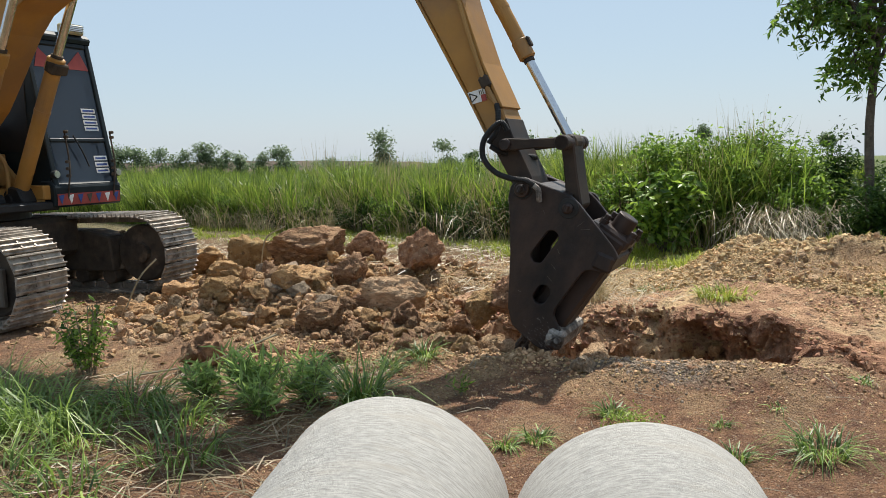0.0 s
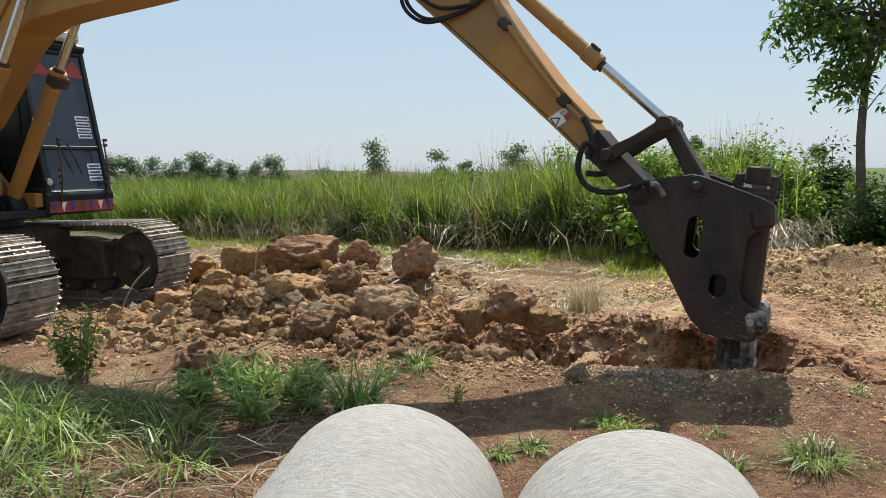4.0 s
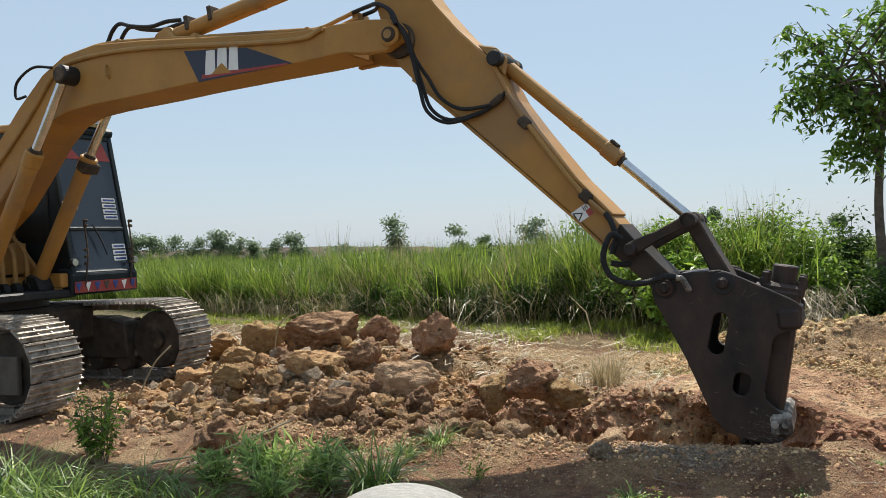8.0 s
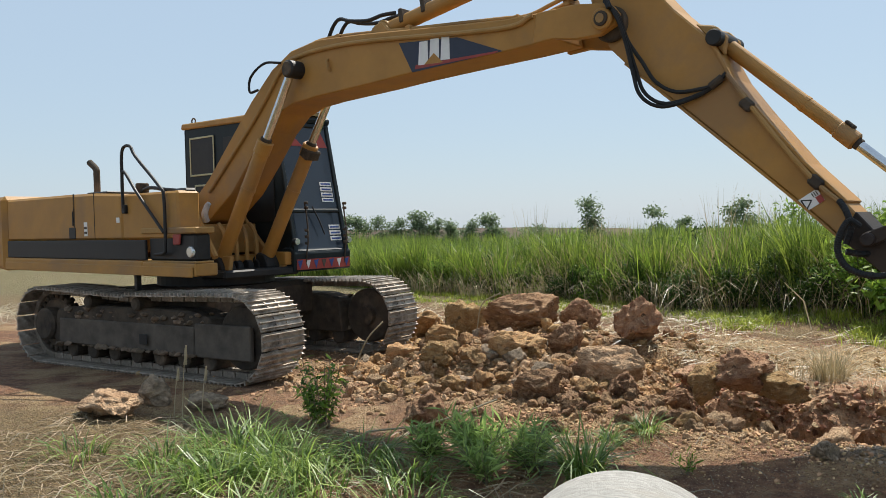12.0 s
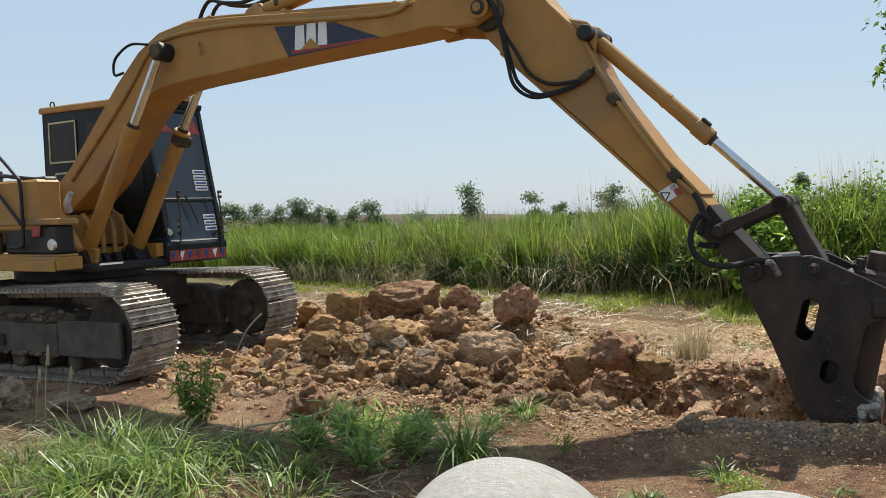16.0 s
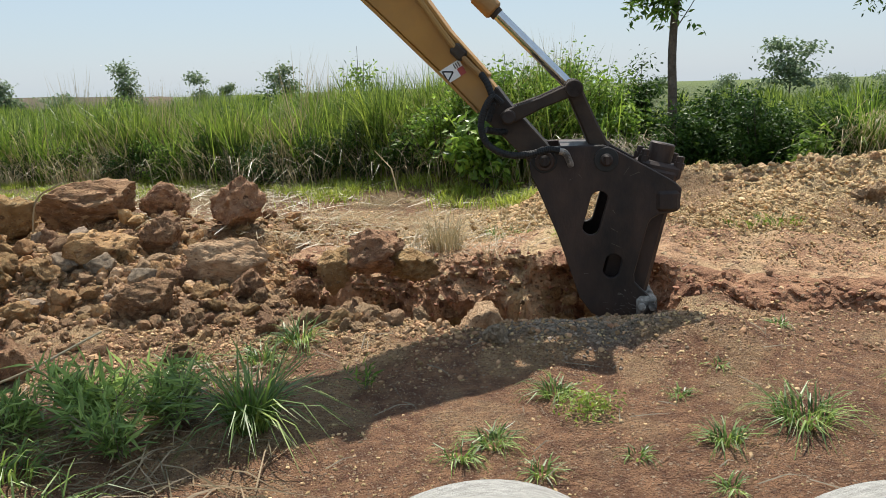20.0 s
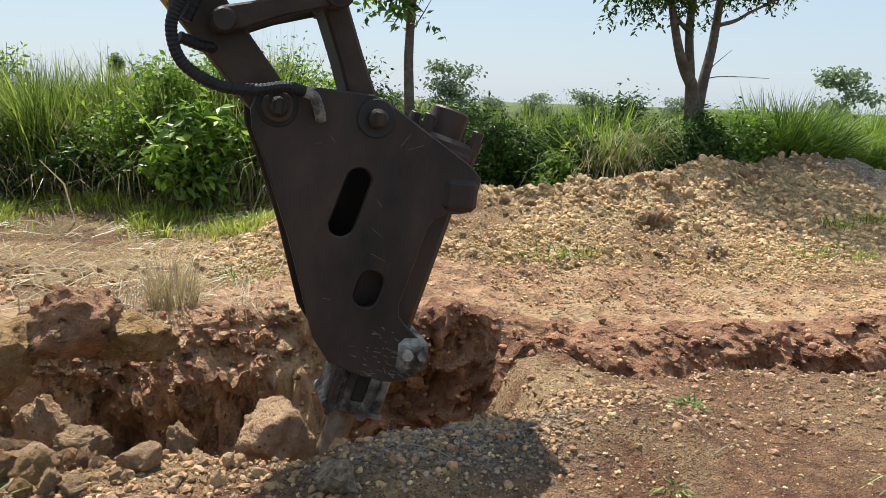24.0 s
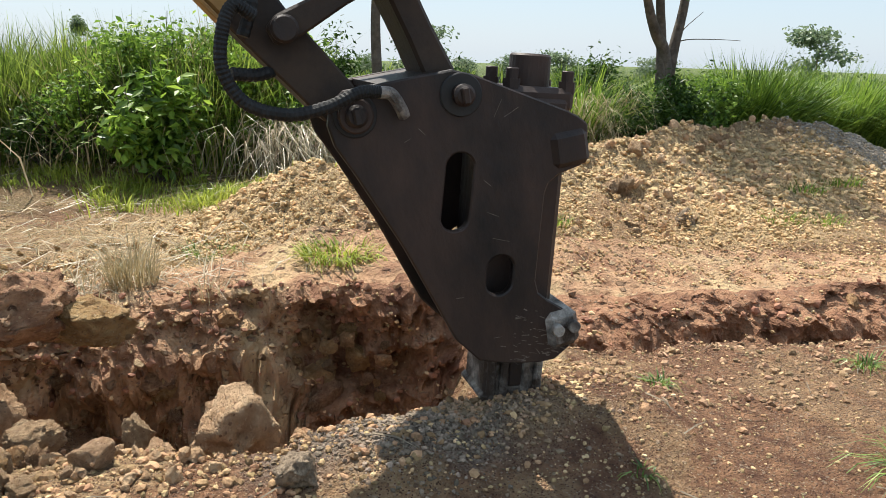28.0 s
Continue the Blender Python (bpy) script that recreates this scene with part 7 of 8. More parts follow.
for x, y, w, d, h, n, s, m_, lab in (
        (2.75, 11.35, 1.05, 0.7, 1.28, 1000, 0.14, LEAF, "broad-leaved green bush before the tall grass"),
        (3.55, 12.3, 1.2, 0.9, 1.6, 2200, 0.08, LEAF, "green vine-covered bush on the bank"),
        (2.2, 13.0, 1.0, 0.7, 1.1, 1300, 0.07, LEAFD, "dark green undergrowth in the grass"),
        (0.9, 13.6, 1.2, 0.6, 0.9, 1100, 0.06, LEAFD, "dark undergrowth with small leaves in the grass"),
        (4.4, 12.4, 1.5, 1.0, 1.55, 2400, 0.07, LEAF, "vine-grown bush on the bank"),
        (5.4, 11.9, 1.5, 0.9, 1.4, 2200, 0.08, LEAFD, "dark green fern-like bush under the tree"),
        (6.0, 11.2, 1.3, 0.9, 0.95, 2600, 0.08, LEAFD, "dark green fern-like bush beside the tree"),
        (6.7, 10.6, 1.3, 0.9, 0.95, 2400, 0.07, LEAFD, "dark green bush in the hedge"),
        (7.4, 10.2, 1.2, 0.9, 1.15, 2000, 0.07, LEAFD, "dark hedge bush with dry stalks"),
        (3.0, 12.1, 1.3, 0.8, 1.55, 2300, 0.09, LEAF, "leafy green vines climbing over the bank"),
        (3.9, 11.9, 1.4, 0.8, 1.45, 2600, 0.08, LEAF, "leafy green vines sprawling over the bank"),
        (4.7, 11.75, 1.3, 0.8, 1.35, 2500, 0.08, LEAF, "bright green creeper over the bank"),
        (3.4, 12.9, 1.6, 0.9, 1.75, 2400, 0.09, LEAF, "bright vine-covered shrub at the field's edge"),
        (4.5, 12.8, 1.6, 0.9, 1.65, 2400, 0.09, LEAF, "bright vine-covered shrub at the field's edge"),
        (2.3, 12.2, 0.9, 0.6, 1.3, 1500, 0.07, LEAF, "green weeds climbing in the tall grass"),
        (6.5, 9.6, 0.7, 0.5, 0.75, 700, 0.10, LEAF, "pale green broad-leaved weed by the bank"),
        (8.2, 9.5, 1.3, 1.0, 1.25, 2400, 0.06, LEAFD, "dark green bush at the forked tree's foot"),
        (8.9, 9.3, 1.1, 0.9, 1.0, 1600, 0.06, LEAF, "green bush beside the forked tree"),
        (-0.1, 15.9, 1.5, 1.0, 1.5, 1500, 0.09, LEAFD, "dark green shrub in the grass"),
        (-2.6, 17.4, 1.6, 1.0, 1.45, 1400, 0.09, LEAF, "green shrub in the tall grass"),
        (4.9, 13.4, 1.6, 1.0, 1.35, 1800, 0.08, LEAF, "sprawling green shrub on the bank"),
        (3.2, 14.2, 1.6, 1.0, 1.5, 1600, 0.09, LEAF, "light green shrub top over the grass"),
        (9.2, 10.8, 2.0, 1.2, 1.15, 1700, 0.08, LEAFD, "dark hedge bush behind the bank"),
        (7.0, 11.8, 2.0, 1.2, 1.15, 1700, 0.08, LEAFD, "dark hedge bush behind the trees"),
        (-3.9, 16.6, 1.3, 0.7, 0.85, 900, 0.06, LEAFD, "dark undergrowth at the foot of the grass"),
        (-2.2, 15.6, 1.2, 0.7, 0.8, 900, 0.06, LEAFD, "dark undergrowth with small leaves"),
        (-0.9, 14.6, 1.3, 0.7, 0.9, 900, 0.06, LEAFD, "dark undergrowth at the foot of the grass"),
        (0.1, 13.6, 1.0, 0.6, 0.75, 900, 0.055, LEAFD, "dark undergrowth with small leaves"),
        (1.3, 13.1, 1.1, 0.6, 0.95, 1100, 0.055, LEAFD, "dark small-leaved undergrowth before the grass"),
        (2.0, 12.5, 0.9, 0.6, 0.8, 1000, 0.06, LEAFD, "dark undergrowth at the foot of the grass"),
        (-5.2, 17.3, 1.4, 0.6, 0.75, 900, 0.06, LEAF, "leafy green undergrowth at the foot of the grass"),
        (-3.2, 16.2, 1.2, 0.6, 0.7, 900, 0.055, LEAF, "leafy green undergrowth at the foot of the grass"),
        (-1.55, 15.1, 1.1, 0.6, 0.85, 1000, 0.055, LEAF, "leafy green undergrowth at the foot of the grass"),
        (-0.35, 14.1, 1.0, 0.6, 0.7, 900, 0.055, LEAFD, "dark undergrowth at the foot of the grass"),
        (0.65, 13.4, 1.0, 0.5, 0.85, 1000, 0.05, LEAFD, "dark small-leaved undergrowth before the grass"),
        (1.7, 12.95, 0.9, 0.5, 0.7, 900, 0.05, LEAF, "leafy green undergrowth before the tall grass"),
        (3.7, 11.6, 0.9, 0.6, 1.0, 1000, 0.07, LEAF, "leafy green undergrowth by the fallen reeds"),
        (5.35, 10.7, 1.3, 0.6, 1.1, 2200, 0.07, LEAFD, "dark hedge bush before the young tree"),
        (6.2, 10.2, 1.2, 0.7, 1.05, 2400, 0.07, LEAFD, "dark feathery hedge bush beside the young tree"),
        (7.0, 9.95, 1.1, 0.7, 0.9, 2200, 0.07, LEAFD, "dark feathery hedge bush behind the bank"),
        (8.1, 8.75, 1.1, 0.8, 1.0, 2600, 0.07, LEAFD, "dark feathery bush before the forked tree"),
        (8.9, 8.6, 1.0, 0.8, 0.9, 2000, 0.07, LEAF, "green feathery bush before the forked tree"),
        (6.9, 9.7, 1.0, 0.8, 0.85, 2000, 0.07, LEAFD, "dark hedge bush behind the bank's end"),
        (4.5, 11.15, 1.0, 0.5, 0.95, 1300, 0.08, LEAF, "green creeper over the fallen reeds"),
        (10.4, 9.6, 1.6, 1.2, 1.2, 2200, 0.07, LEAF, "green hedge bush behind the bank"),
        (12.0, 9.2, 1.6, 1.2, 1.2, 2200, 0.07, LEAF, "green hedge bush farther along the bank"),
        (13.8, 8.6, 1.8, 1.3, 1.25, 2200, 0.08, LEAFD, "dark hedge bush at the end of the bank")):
    bush(x, y, w, d, h, n, s, m_, lab)
bush(2.0, 17.0, 0.8, 0.8, 2.1, 500, 0.10, LEAF, "thin green sapling over the grass")


def grass_bush(x, y, r, n, h, material, label):
    return tuft(x, y, int(n * 1.8), r * 0.9, (h * 0.4, h * 1.12), 0.020, (0.15, 1.1), material, label, "grass clump", "grass_clump", "grass clumps along the hedge")


for x, y, r, n, h in ((7.55, 9.75, 0.45, 500, 1.2), (9.55, 8.85, 0.35, 600, 1.02), (10.0, 8.7, 0.40, 900, 1.22), (10.5, 8.6, 0.40, 800, 1.14), (11.3, 8.5, 0.40, 600, 0.90), (12.1, 8.4, 0.45, 900, 1.22), (12.7, 8.2, 0.45, 800, 1.14), (13.6, 8.0, 0.6, 800, 1.0),
                      (14.8, 7.4, 0.9, 900, 1.2), (16.5, 6.8, 1.2, 900, 1.25), (18.5, 6.0, 1.3, 900, 1.3), (9.2, 9.6, 0.6, 500, 0.95), (12.5, 9.5, 1.2, 800, 1.1), (15.5, 9.0, 1.4, 800, 1.2), (20.5, 5.0, 1.4, 900, 1.4)):
    grass_bush(x, y, r, n, h * 1.15, GRASS2, "feathery tall grass clump along the hedge")
# fallen bleached reeds on the bank
n_ = 420
root = on_ground(np.column_stack([RNG.normal(4.2, 0.34, n_), RNG.normal(11.0, 0.22, n_)]), 0.0)
root[:, 2] += RNG.uniform(0.05, 0.5, n_)
v, f = blade_arrays(root, RNG.uniform(0.25, 0.6, n_), np.full(n_, 0.011), RNG.uniform(1.1, 2.2, n_), RNG.normal(-1.7, 0.6, n_), 1.8)
tagged(arrays("fallen_reeds", v, f, DEAD), "bleached fallen reeds hanging down the bank", "reeds", kind="stuff")
n_ = 500
root = on_ground(np.column_stack([RNG.normal(7.55, 0.4, n_), RNG.normal(9.55, 0.25, n_)]), 0.0)
root[:, 2] += RNG.uniform(0.1, 0.7, n_)
v, f = blade_arrays(root, RNG.uniform(0.35, 0.8, n_), np.full(n_, 0.012), RNG.uniform(0.8, 1.8, n_), RNG.normal(-1.9, 0.9, n_), 1.8)
tagged(arrays("dry_brush", v, f, DRYG), "tangled brown dry brush in the hedge", "brush", kind="stuff")


def tree(x, y, trunks, limbs, crown, n_spray, leaflet, material, label, base_z=None, extra=()):
    """trunks: lines with radii; crown: ellipsoids (centre, radii) in which limbs end and leaf sprays hang."""
    z = float(height(x, y)) - 0.03 if base_z is None else base_z
    top = empty("tree", pose(x, y, z), label, "tree")
    for line, r, tp in trunks:
        part("trunk", tube(line, r, 12, None, 5, tp), BARK, top, smooth=True)
    ends = []
    rnd = random.Random(int(x * 100))
    for k in range(limbs):
        c, rad = crown[k % len(crown)]
        d = Vector((rnd.gauss(0, 1), rnd.gauss(0, 1), rnd.gauss(0.1, 0.9))).normalized()
        e = Vector(c) + Vector((d.x * rad[0], d.y * rad[1], d.z * rad[2])) * rnd.uniform(0.6, 1.0)
        line = trunks[k % len(trunks)][0]
        s = Vector(line[-1]).lerp(Vector(line[-2]), rnd.uniform(0, 0.7))
        mid = s.lerp(e, 0.5) + Vector((rnd.uniform(-0.1, 0.1), rnd.uniform(-0.1, 0.1), 0.12))
        part("limb", tube([s, mid, e], 0.022, 5, None, 4, 0.25), BARK, top)
        ends += [e, mid.lerp(e, 0.4), mid.lerp(e, 0.7)]
    for line in extra:
        part("limb", tube(line, 0.010, 5, None, 4, 0.3), BARK, top)
    # sprays: a curved rachis with leaflets to both sides
    pos, size = [], []
    E = np.array(ends)
    pick = RNG.integers(0, len(E), n_spray)
    o = E[pick] + RNG.normal(size=(n_spray, 3)) * 0.14
    a = RNG.uniform(0, math.tau, n_spray)
    for i in range(9):
        s = (i + 1) / 9
        L = 0.26
        p = o + np.stack([np.cos(a) * L * s, np.sin(a) * L * s, 0.05 * s - 0.20 * s * s + 0 * a], -1)
        pos.append(p)
        size.append(np.full(n_spray, leaflet * (1.15 - 0.4 * abs(s - 0.5))))
    pos, size = np.concatenate(pos), np.concatenate(size) * RNG.uniform(0.75, 1.2, 9 * n_spray)
    v, f = leaf_arrays(pos, size, 2.6, 0.5)
    arrays("crown", v, f, material, parent=top)
    return top


tree(5.38, 11.1, [([(0, 0, 0), (0.03, 0, 0.9), (0.0, 0, 1.7), (0.04, 0, 2.45), (0.1, 0, 3.2)], 0.074, 0.55), ([(0.03, 0, 2.3), (-0.2, 0.05, 2.9), (-0.55, 0.1, 3.7)], 0.032, 0.4), ([(0.03, 0, 2.4), (0.2, 0, 2.8), (0.3, 0, 3.4)], 0.032, 0.4)], 60,
     [((-0.8, 0, 4.0), (0.48, 0.45, 0.42)), ((0.35, 0, 3.6), (0.82, 0.75, 0.55)), ((-0.45, 0, 3.05), (0.45, 0.4, 0.32)), ((0.75, 0, 3.05), (0.5, 0.4, 0.3)), ((0.2, 0, 4.25), (0.4, 0.4, 0.3)), ((0.15, 0, 3.1), (0.5, 0.5, 0.35)), ((-0.36, 0, 2.32), (0.30, 0.28, 0.20)), ((-0.95, 0, 3.35), (0.42, 0.4, 0.28))],
     520, 0.125, LEAFT, "young tree with glossy green leaves and a slim trunk", extra=([(0.03, 0, 2.0), (0.25, 0, 2.3), (0.42, 0, 2.55)],))
tree(8.37, 9.1, [([(0.12, 0, 0), (0.14, 0, 0.7), (0.15, 0, 1.25), (0.06, 0, 1.62), (-0.14, 0, 1.84), (-0.32, 0, 2.12), (-0.52, 0, 2.6), (-0.72, 0, 3.1)], 0.115, 0.28),
                 ([(0.08, 0.02, 1.2), (0.04, 0.03, 1.75), (-0.05, 0.04, 2.3), (0.0, 0.05, 2.8), (0.1, 0.06, 3.3)], 0.072, 0.5), ([(0.17, -0.02, 1.2), (0.24, -0.03, 1.68), (0.36, -0.04, 2.15), (0.46, -0.04, 2.8), (0.62, -0.04, 3.4)], 0.078, 0.5),
                 ([(-0.05, 0.04, 2.3), (-0.36, 0.05, 2.5), (-0.55, 0.1, 2.95)], 0.032, 0.5), ([(0.44, -0.04, 2.42), (0.75, -0.1, 2.5), (1.05, -0.15, 2.64), (1.98, -0.2, 2.97)], 0.030, 0.4)], 80,
     [((-0.95, 0, 3.15), (0.9, 0.9, 0.65)), ((0.3, 0, 3.75), (1.2, 1.0, 0.6)), ((1.5, 0, 3.4), (1.0, 0.8, 0.45)), ((-0.85, 0, 2.80), (0.55, 0.5, 0.35)), ((1.8, 0.1, 3.15), (0.7, 0.6, 0.22)), ((0, 0, 4.4), (1.2, 1.1, 0.7)), ((-0.5, 0, 2.75), (0.40, 0.4, 0.3))],
     1250, 0.085, LEAFD, "older forked tree with dark leaves above the hedge", base_z=-0.05, extra=([(0.27, 0, 1.62), (0.45, 0, 1.76), (1.01, -0.1, 1.79), (1.75, -0.1, 1.79)], [(0.3, 0, 1.75), (0.5, 0, 1.92), (0.9, 0, 2.14)]))


def far_tree(x, y, h, w, base, label="small distant tree over the field", palm=False):
    z0 = base
    top = empty("distant_tree", pose(x, y, z0), label, "tree", "trees along the horizon")
    part("trunk", tube([(0, 0, -1.5), (0.1, 0, h * 0.3), (0, 0, h * 0.7)], 0.06 * h / 3, 6, None, 2, 0.5), BARK, top)
    n = 1900
    k = 18
    c = np.column_stack([RNG.normal(0, w * 0.20, k), RNG.normal(0, w * 0.20, k), RNG.uniform(0.18, 1.0, k) * h])
    if palm:
        c = np.column_stack([RNG.normal(0, w * 0.1, k), RNG.normal(0, w * 0.1, k), RNG.normal(0.9, 0.04, k) * h])
    p = c[RNG.integers(0, k, n)] + RNG.normal(size=(n, 3)) * np.array([w * 0.13, w * 0.13, h * 0.07])
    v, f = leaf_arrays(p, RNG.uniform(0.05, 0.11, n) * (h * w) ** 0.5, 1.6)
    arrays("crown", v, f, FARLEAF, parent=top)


_rnd = random.Random(3)
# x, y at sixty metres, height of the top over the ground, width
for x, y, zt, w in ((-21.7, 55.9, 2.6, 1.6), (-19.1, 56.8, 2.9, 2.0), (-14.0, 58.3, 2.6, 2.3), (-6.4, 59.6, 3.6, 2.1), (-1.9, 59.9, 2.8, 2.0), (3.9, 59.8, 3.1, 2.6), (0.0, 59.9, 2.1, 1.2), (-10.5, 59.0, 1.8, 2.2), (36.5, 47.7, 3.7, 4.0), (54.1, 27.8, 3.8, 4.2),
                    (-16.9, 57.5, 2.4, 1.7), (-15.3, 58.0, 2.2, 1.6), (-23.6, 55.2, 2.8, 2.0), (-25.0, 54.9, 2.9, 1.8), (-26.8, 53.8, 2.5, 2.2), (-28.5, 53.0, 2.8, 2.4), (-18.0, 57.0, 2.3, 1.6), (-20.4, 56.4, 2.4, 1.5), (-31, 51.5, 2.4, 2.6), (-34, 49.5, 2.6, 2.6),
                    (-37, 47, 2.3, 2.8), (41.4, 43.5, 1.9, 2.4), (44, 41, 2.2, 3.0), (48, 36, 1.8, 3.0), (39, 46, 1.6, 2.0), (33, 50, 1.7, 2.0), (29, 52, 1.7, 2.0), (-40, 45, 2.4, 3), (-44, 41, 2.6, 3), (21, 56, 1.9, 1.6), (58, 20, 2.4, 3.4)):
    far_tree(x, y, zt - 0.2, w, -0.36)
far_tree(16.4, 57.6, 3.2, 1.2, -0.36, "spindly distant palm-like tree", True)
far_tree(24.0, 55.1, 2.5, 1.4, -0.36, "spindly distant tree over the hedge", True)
# earth embankment on the horizon
xs_ = np.linspace(-60, -4, 120)
v = []
for x in xs_:
    y = 66 + 0.02 * x
    hgt = 1.30 + 0.35 * float(fbm(np.array(x * 0.25), np.array(0.3), 3)) - 0.45 * max(0, (x + 14) / 10)
    v += [(x, y - 2.5, -0.9), (x, y, hgt - 0.12), (x, y + 2.5, -0.9)]
i = np.arange(119) * 3
f = np.concatenate([np.stack([i, i + 3, i + 4, i + 1], 1), np.stack([i + 1, i + 4, i + 5, i + 2], 1)])
tagged(arrays("embankment", np.array(v), f, mat("brown_embankment", (0.15, 0.105, 0.08), (0.25, 0.18, 0.13), 0.6, (0.10, 0.12, 0.05), 0.15, 0.4, bump=0.3)), "low brown earth embankment beyond the field", "embankment", kind="structure")
# two long bent straws over the heap, seed heads by the track
for p, lab in (([(-2.35, 5.35, 0.05), (-1.9, 5.5, 0.10), (-1.45, 5.7, 0.25)], "long pale straw lying on red earth"), ([(-2.5, 9.2, 0.25), (-2.4, 9.1, 0.6), (-2.15, 9.0, 0.75)], "bent pale stalk in the clay heap"), ([(-3.25, 7.2, 0.15), (-3.1, 7.2, 0.45), (-2.95, 7.25, 0.62)], "bent pale stalk beside the track")):
    tagged(part("straw", tube(p, 0.008, 6), DEAD), lab, "straw")
for x, y, h in ((-4.05, 5.5, 0.62), (-3.9, 5.55, 0.45), (-4.2, 5.6, 0.42), (-4.0, 5.7, 0.40)):
    z = float(height(x, y))
    top = empty("seed_stalk", pose(x, y, z), "pale seed head on a thin stalk", "grass stalk", "seed stalks by the track")
    part("stalk", tube([(0, 0, 0), (0.02, 0, h * 0.5), (0.05, 0, h)], 0.004, 5), DEAD, top)
    part("seed_head", tube([(0.045, 0, h * 0.78), (0.055, 0, h * 0.9), (0.06, 0, h * 1.03)], 0.016, 6, None, 4, 0.4), DEAD, top)

# ---- what moves: slew, boom, stick and breaker angles, degrees ----
JOINTS = [
    (0.0, -22.63, 20.33, -62.86, -111.71),
    (0.5, -22.09, 21.00, -57.38, -90.50),
    (1.0, -21.74, 19.92, -51.98, -71.34),
    (1.5, -23.37, 18.95, -48.60, -73.41),
    (2.0, -23.81, 17.49, -45.05, -75.10),
    (2.5, -22.97, 16.14, -44.59, -78.77),
    (3.0, -23.11, 15.64, -43.00, -81.80),
    (3.5, -23.04, 15.45, -43.65, -81.74),
    (5.5, -23.21, 14.43, -44.74, -81.95),
    (6.0, -23.11, 14.22, -44.59, -82.09),
    (6.5, -23.33, 14.05, -44.31, -82.20),
    (7.0, -23.42, 13.88, -44.09, -82.89),
    (7.5, -23.37, 13.78, -43.95, -84.00),
    (8.0, -23.27, 13.62, -43.75, -85.24),
    (8.5, -23.16, 13.51, -43.48, -86.51),
    (9.0, -23.22, 13.47, -43.40, -87.30),
    (9.5, -23.15, 13.44, -43.35, -87.82),
    (10.0, -23.02, 13.41, -43.62, -88.00),
    (10.5, -22.98, 13.31, -43.45, -87.95),
    (11.0, -23.05, 13.25, -43.45, -87.89),
    (11.5, -23.02, 13.29, -43.42, -87.83),
    (13.5, -22.53, 13.64, -45.22, -87.33),
    (14.0, -22.32, 13.78, -45.32, -87.27),
    (14.5, -22.39, 13.72, -45.45, -87.22),
    (15.0, -22.26, 13.67, -45.46, -87.16),
    (15.5, -22.58, 13.49, -45.14, -87.10),
    (16.0, -22.85, 13.45, -45.36, -86.99),
    (16.5, -22.21, 13.46, -45.54, -87.73),
    (17.0, -22.37, 13.39, -45.41, -87.76),
    (17.5, -22.34, 13.32, -45.32, -87.56),
    (18.0, -22.12, 13.23, -45.48, -87.49),
    (18.5, -21.95, 13.34, -45.91, -88.10),
    (19.0, -21.78, 13.19, -46.14, -88.83),
    (19.5, -22.11, 13.30, -46.19, -89.17),
    (20.0, -21.91, 13.48, -46.46, -89.74),
    (20.5, -21.44, 13.79, -47.86, -89.87),
    (22.5, -21.38, 15.60, -56.01, -93.94),
    (23.0, -22.01, 16.10, -57.02, -98.07),
    (23.5, -22.89, 17.17, -58.84, -102.65),
    (24.0, -22.54, 18.83, -53.59, -95.73),
    (24.5, -22.92, 18.36, -49.62, -78.64),
    (25.0, -24.17, 18.10, -48.12, -73.30),
    (25.5, -24.02, 18.49, -47.48, -73.73),
    (26.0, -25.33, 19.45, -45.21, -71.13),
    (26.5, -25.55, 17.04, -45.29, -76.13),
    (27.0, -24.90, 15.47, -45.63, -77.60),
    (27.5, -25.02, 15.53, -45.52, -78.85),
    (28.0, -24.91, 15.45, -45.65, -79.12),
]


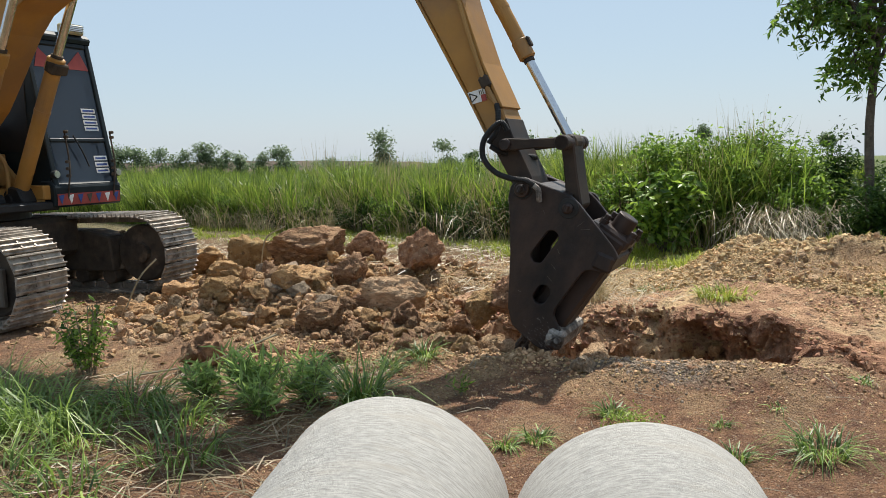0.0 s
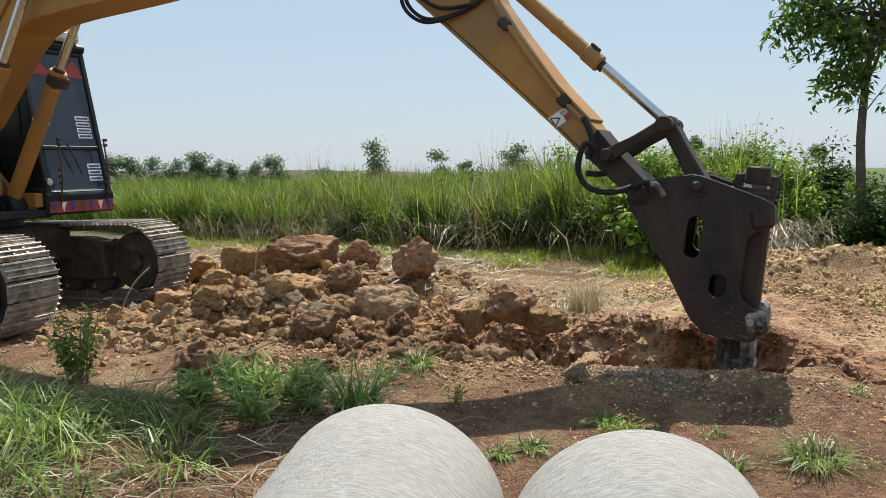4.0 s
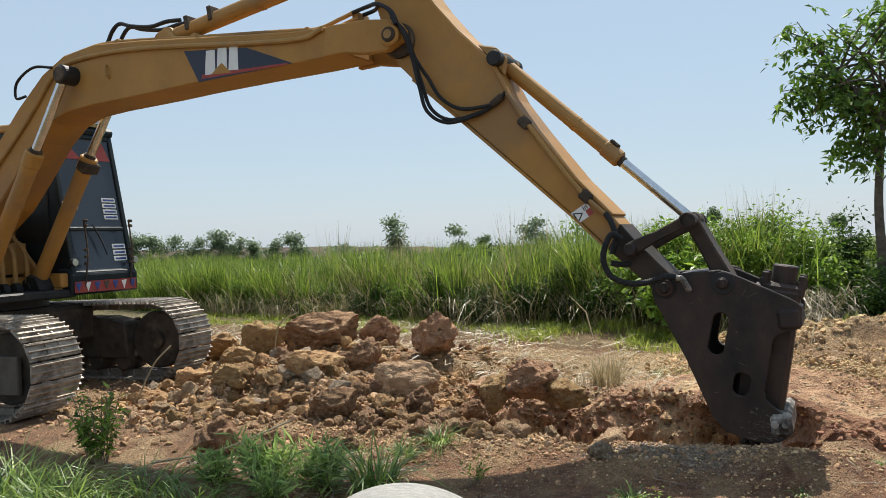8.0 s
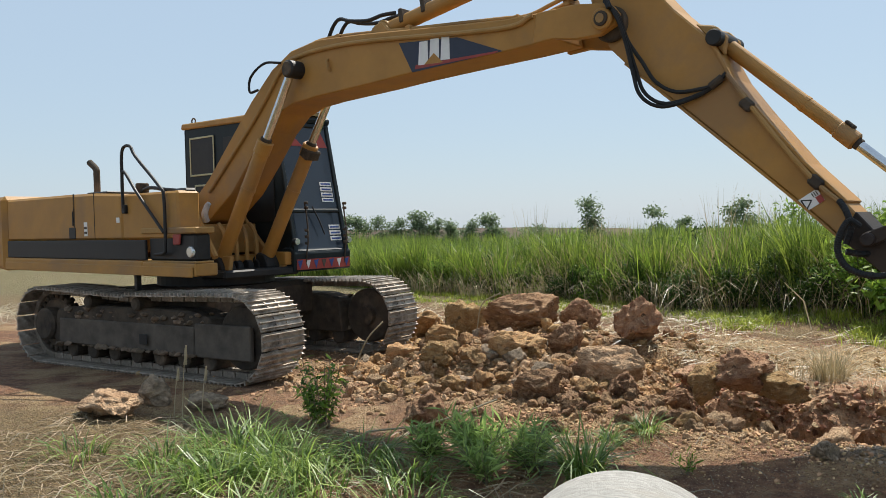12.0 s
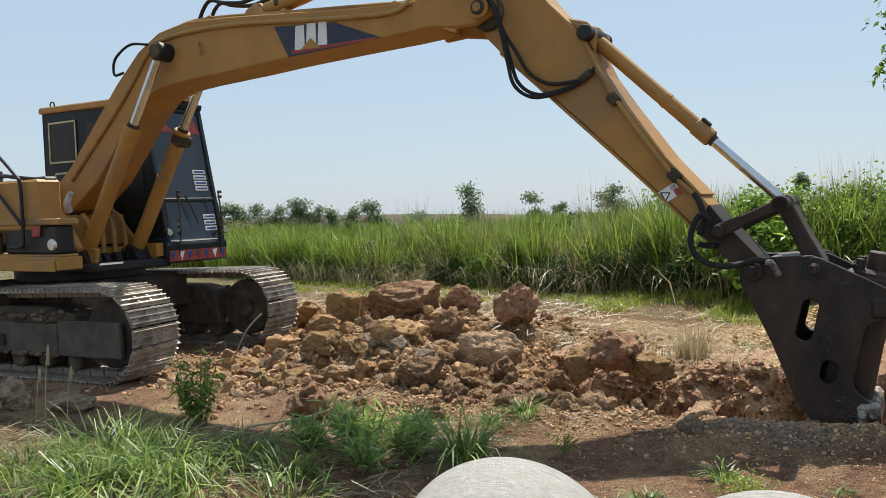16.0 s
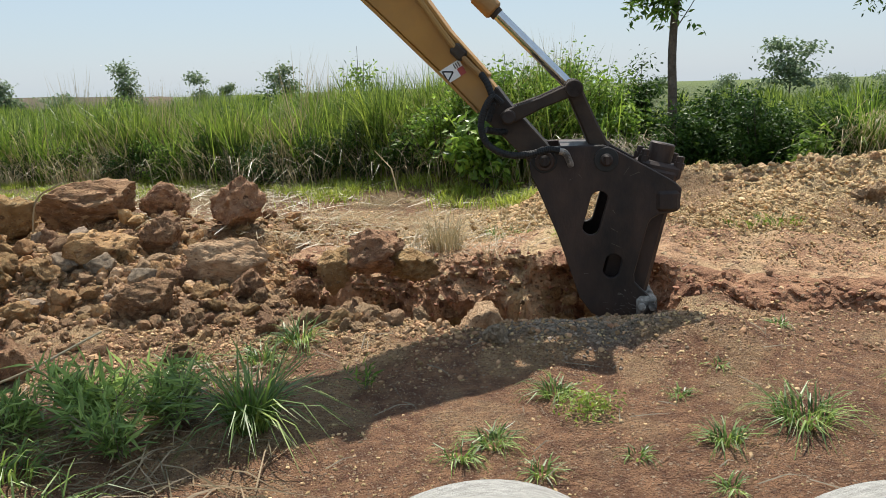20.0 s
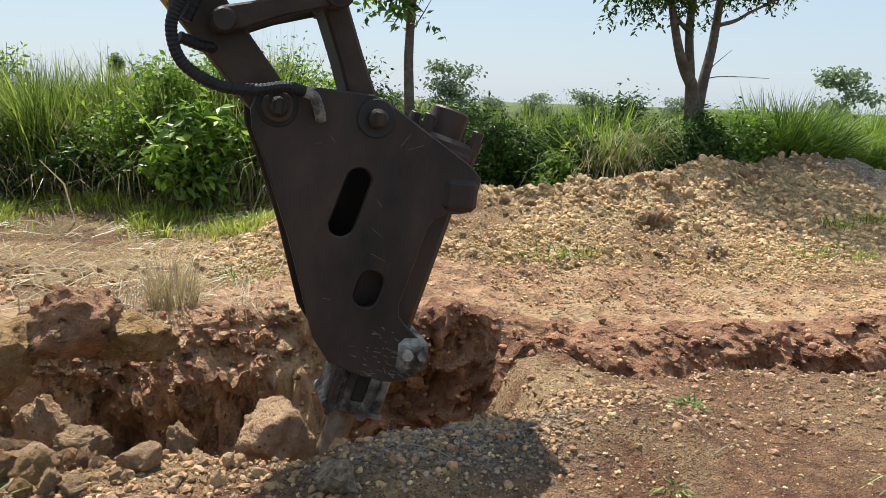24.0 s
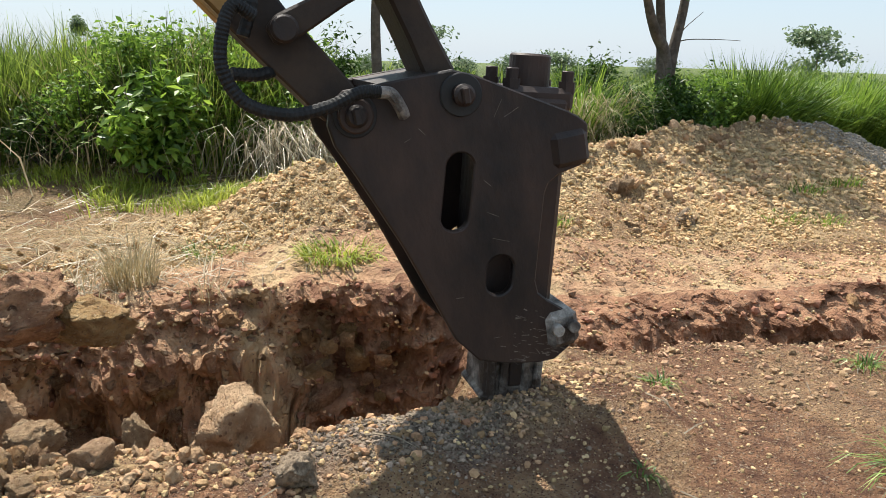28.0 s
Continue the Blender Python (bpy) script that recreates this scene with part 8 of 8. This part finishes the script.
def meet(a, ra, b, rb, side):
    """Where two bars of known length, hung at a and b, meet."""
    d = b - a
    L = d.length
    u = d / L
    s = (ra * ra - rb * rb + L * L) / (2 * L)
    h = math.sqrt(max(ra * ra - s * s, 1e-4))
    return a + u * s + Vector((-u.y, u.x)) * h * side


def motions():
    rows = {}

    def key(ob, t, m):
        rows.setdefault(ob, []).append((t, m))

    def ray2(a):
        return Vector((math.cos(radians(a)), math.sin(radians(a))))

    def up2(a):
        return Vector((-math.sin(radians(a)), math.cos(radians(a))))

    for t, slew, be, st, ha in JOINTS:
        U = pose(0, 0, 0, 0, 0, slew - HEADING)

        def at(p, a, y=0.0):
            return U @ pose(p.x, y, p.y, 0, -a, 0)

        foot = Vector(FOOT)
        tip = foot + ray2(be) * BOOM_L
        tool = tip + ray2(st) * STICK_L
        for ob in SLEWING:
            key(ob, t, U)
        key(BOOM, t, at(foot, be))
        key(STICK, t, at(tip, st))
        key(BREAKER, t, at(tool, ha))
        low, high = Vector((0.62, 1.18)), foot + ray2(be) * 2.44 + up2(be) * 0.98
        a = math.degrees(math.atan2(high.y - low.y, high.x - low.x))
        for (barrel, rod), y in zip(LIFT, (-0.37, 0.285)):
            key(barrel, t, at(low, a, y))
            key(rod, t, at(high, a, y))
        low, high = foot + ray2(be) * 3.54 + up2(be) * 1.02, tip + ray2(st) * -0.82 + up2(st) * 0.32
        a = math.degrees(math.atan2(high.y - low.y, high.x - low.x))
        key(CROWD[0], t, at(low, a))
        key(CROWD[1], t, at(high, a))
        idl = tip + ray2(st) * 2.49 + up2(st) * 0.03
        ear = tool + up2(ha) * 0.375
        j = meet(idl, IDLER_R, ear, LINK_R, 1)
        a = math.degrees(math.atan2(j.y - idl.y, j.x - idl.x))
        for ob in IDLERS:
            key(ob, t, at(idl, a))
        key(LINK, t, at(j, math.degrees(math.atan2(ear.y - j.y, ear.x - j.x))))
        low = tip + ray2(st) * 0.76 + up2(st) * 0.385
        a = math.degrees(math.atan2(j.y - low.y, j.x - low.x))
        key(CURL[0], t, at(low, a))
        key(CURL[1], t, at(j, a))
    for ob, r in rows.items():
        walk(ob, r)


motions()
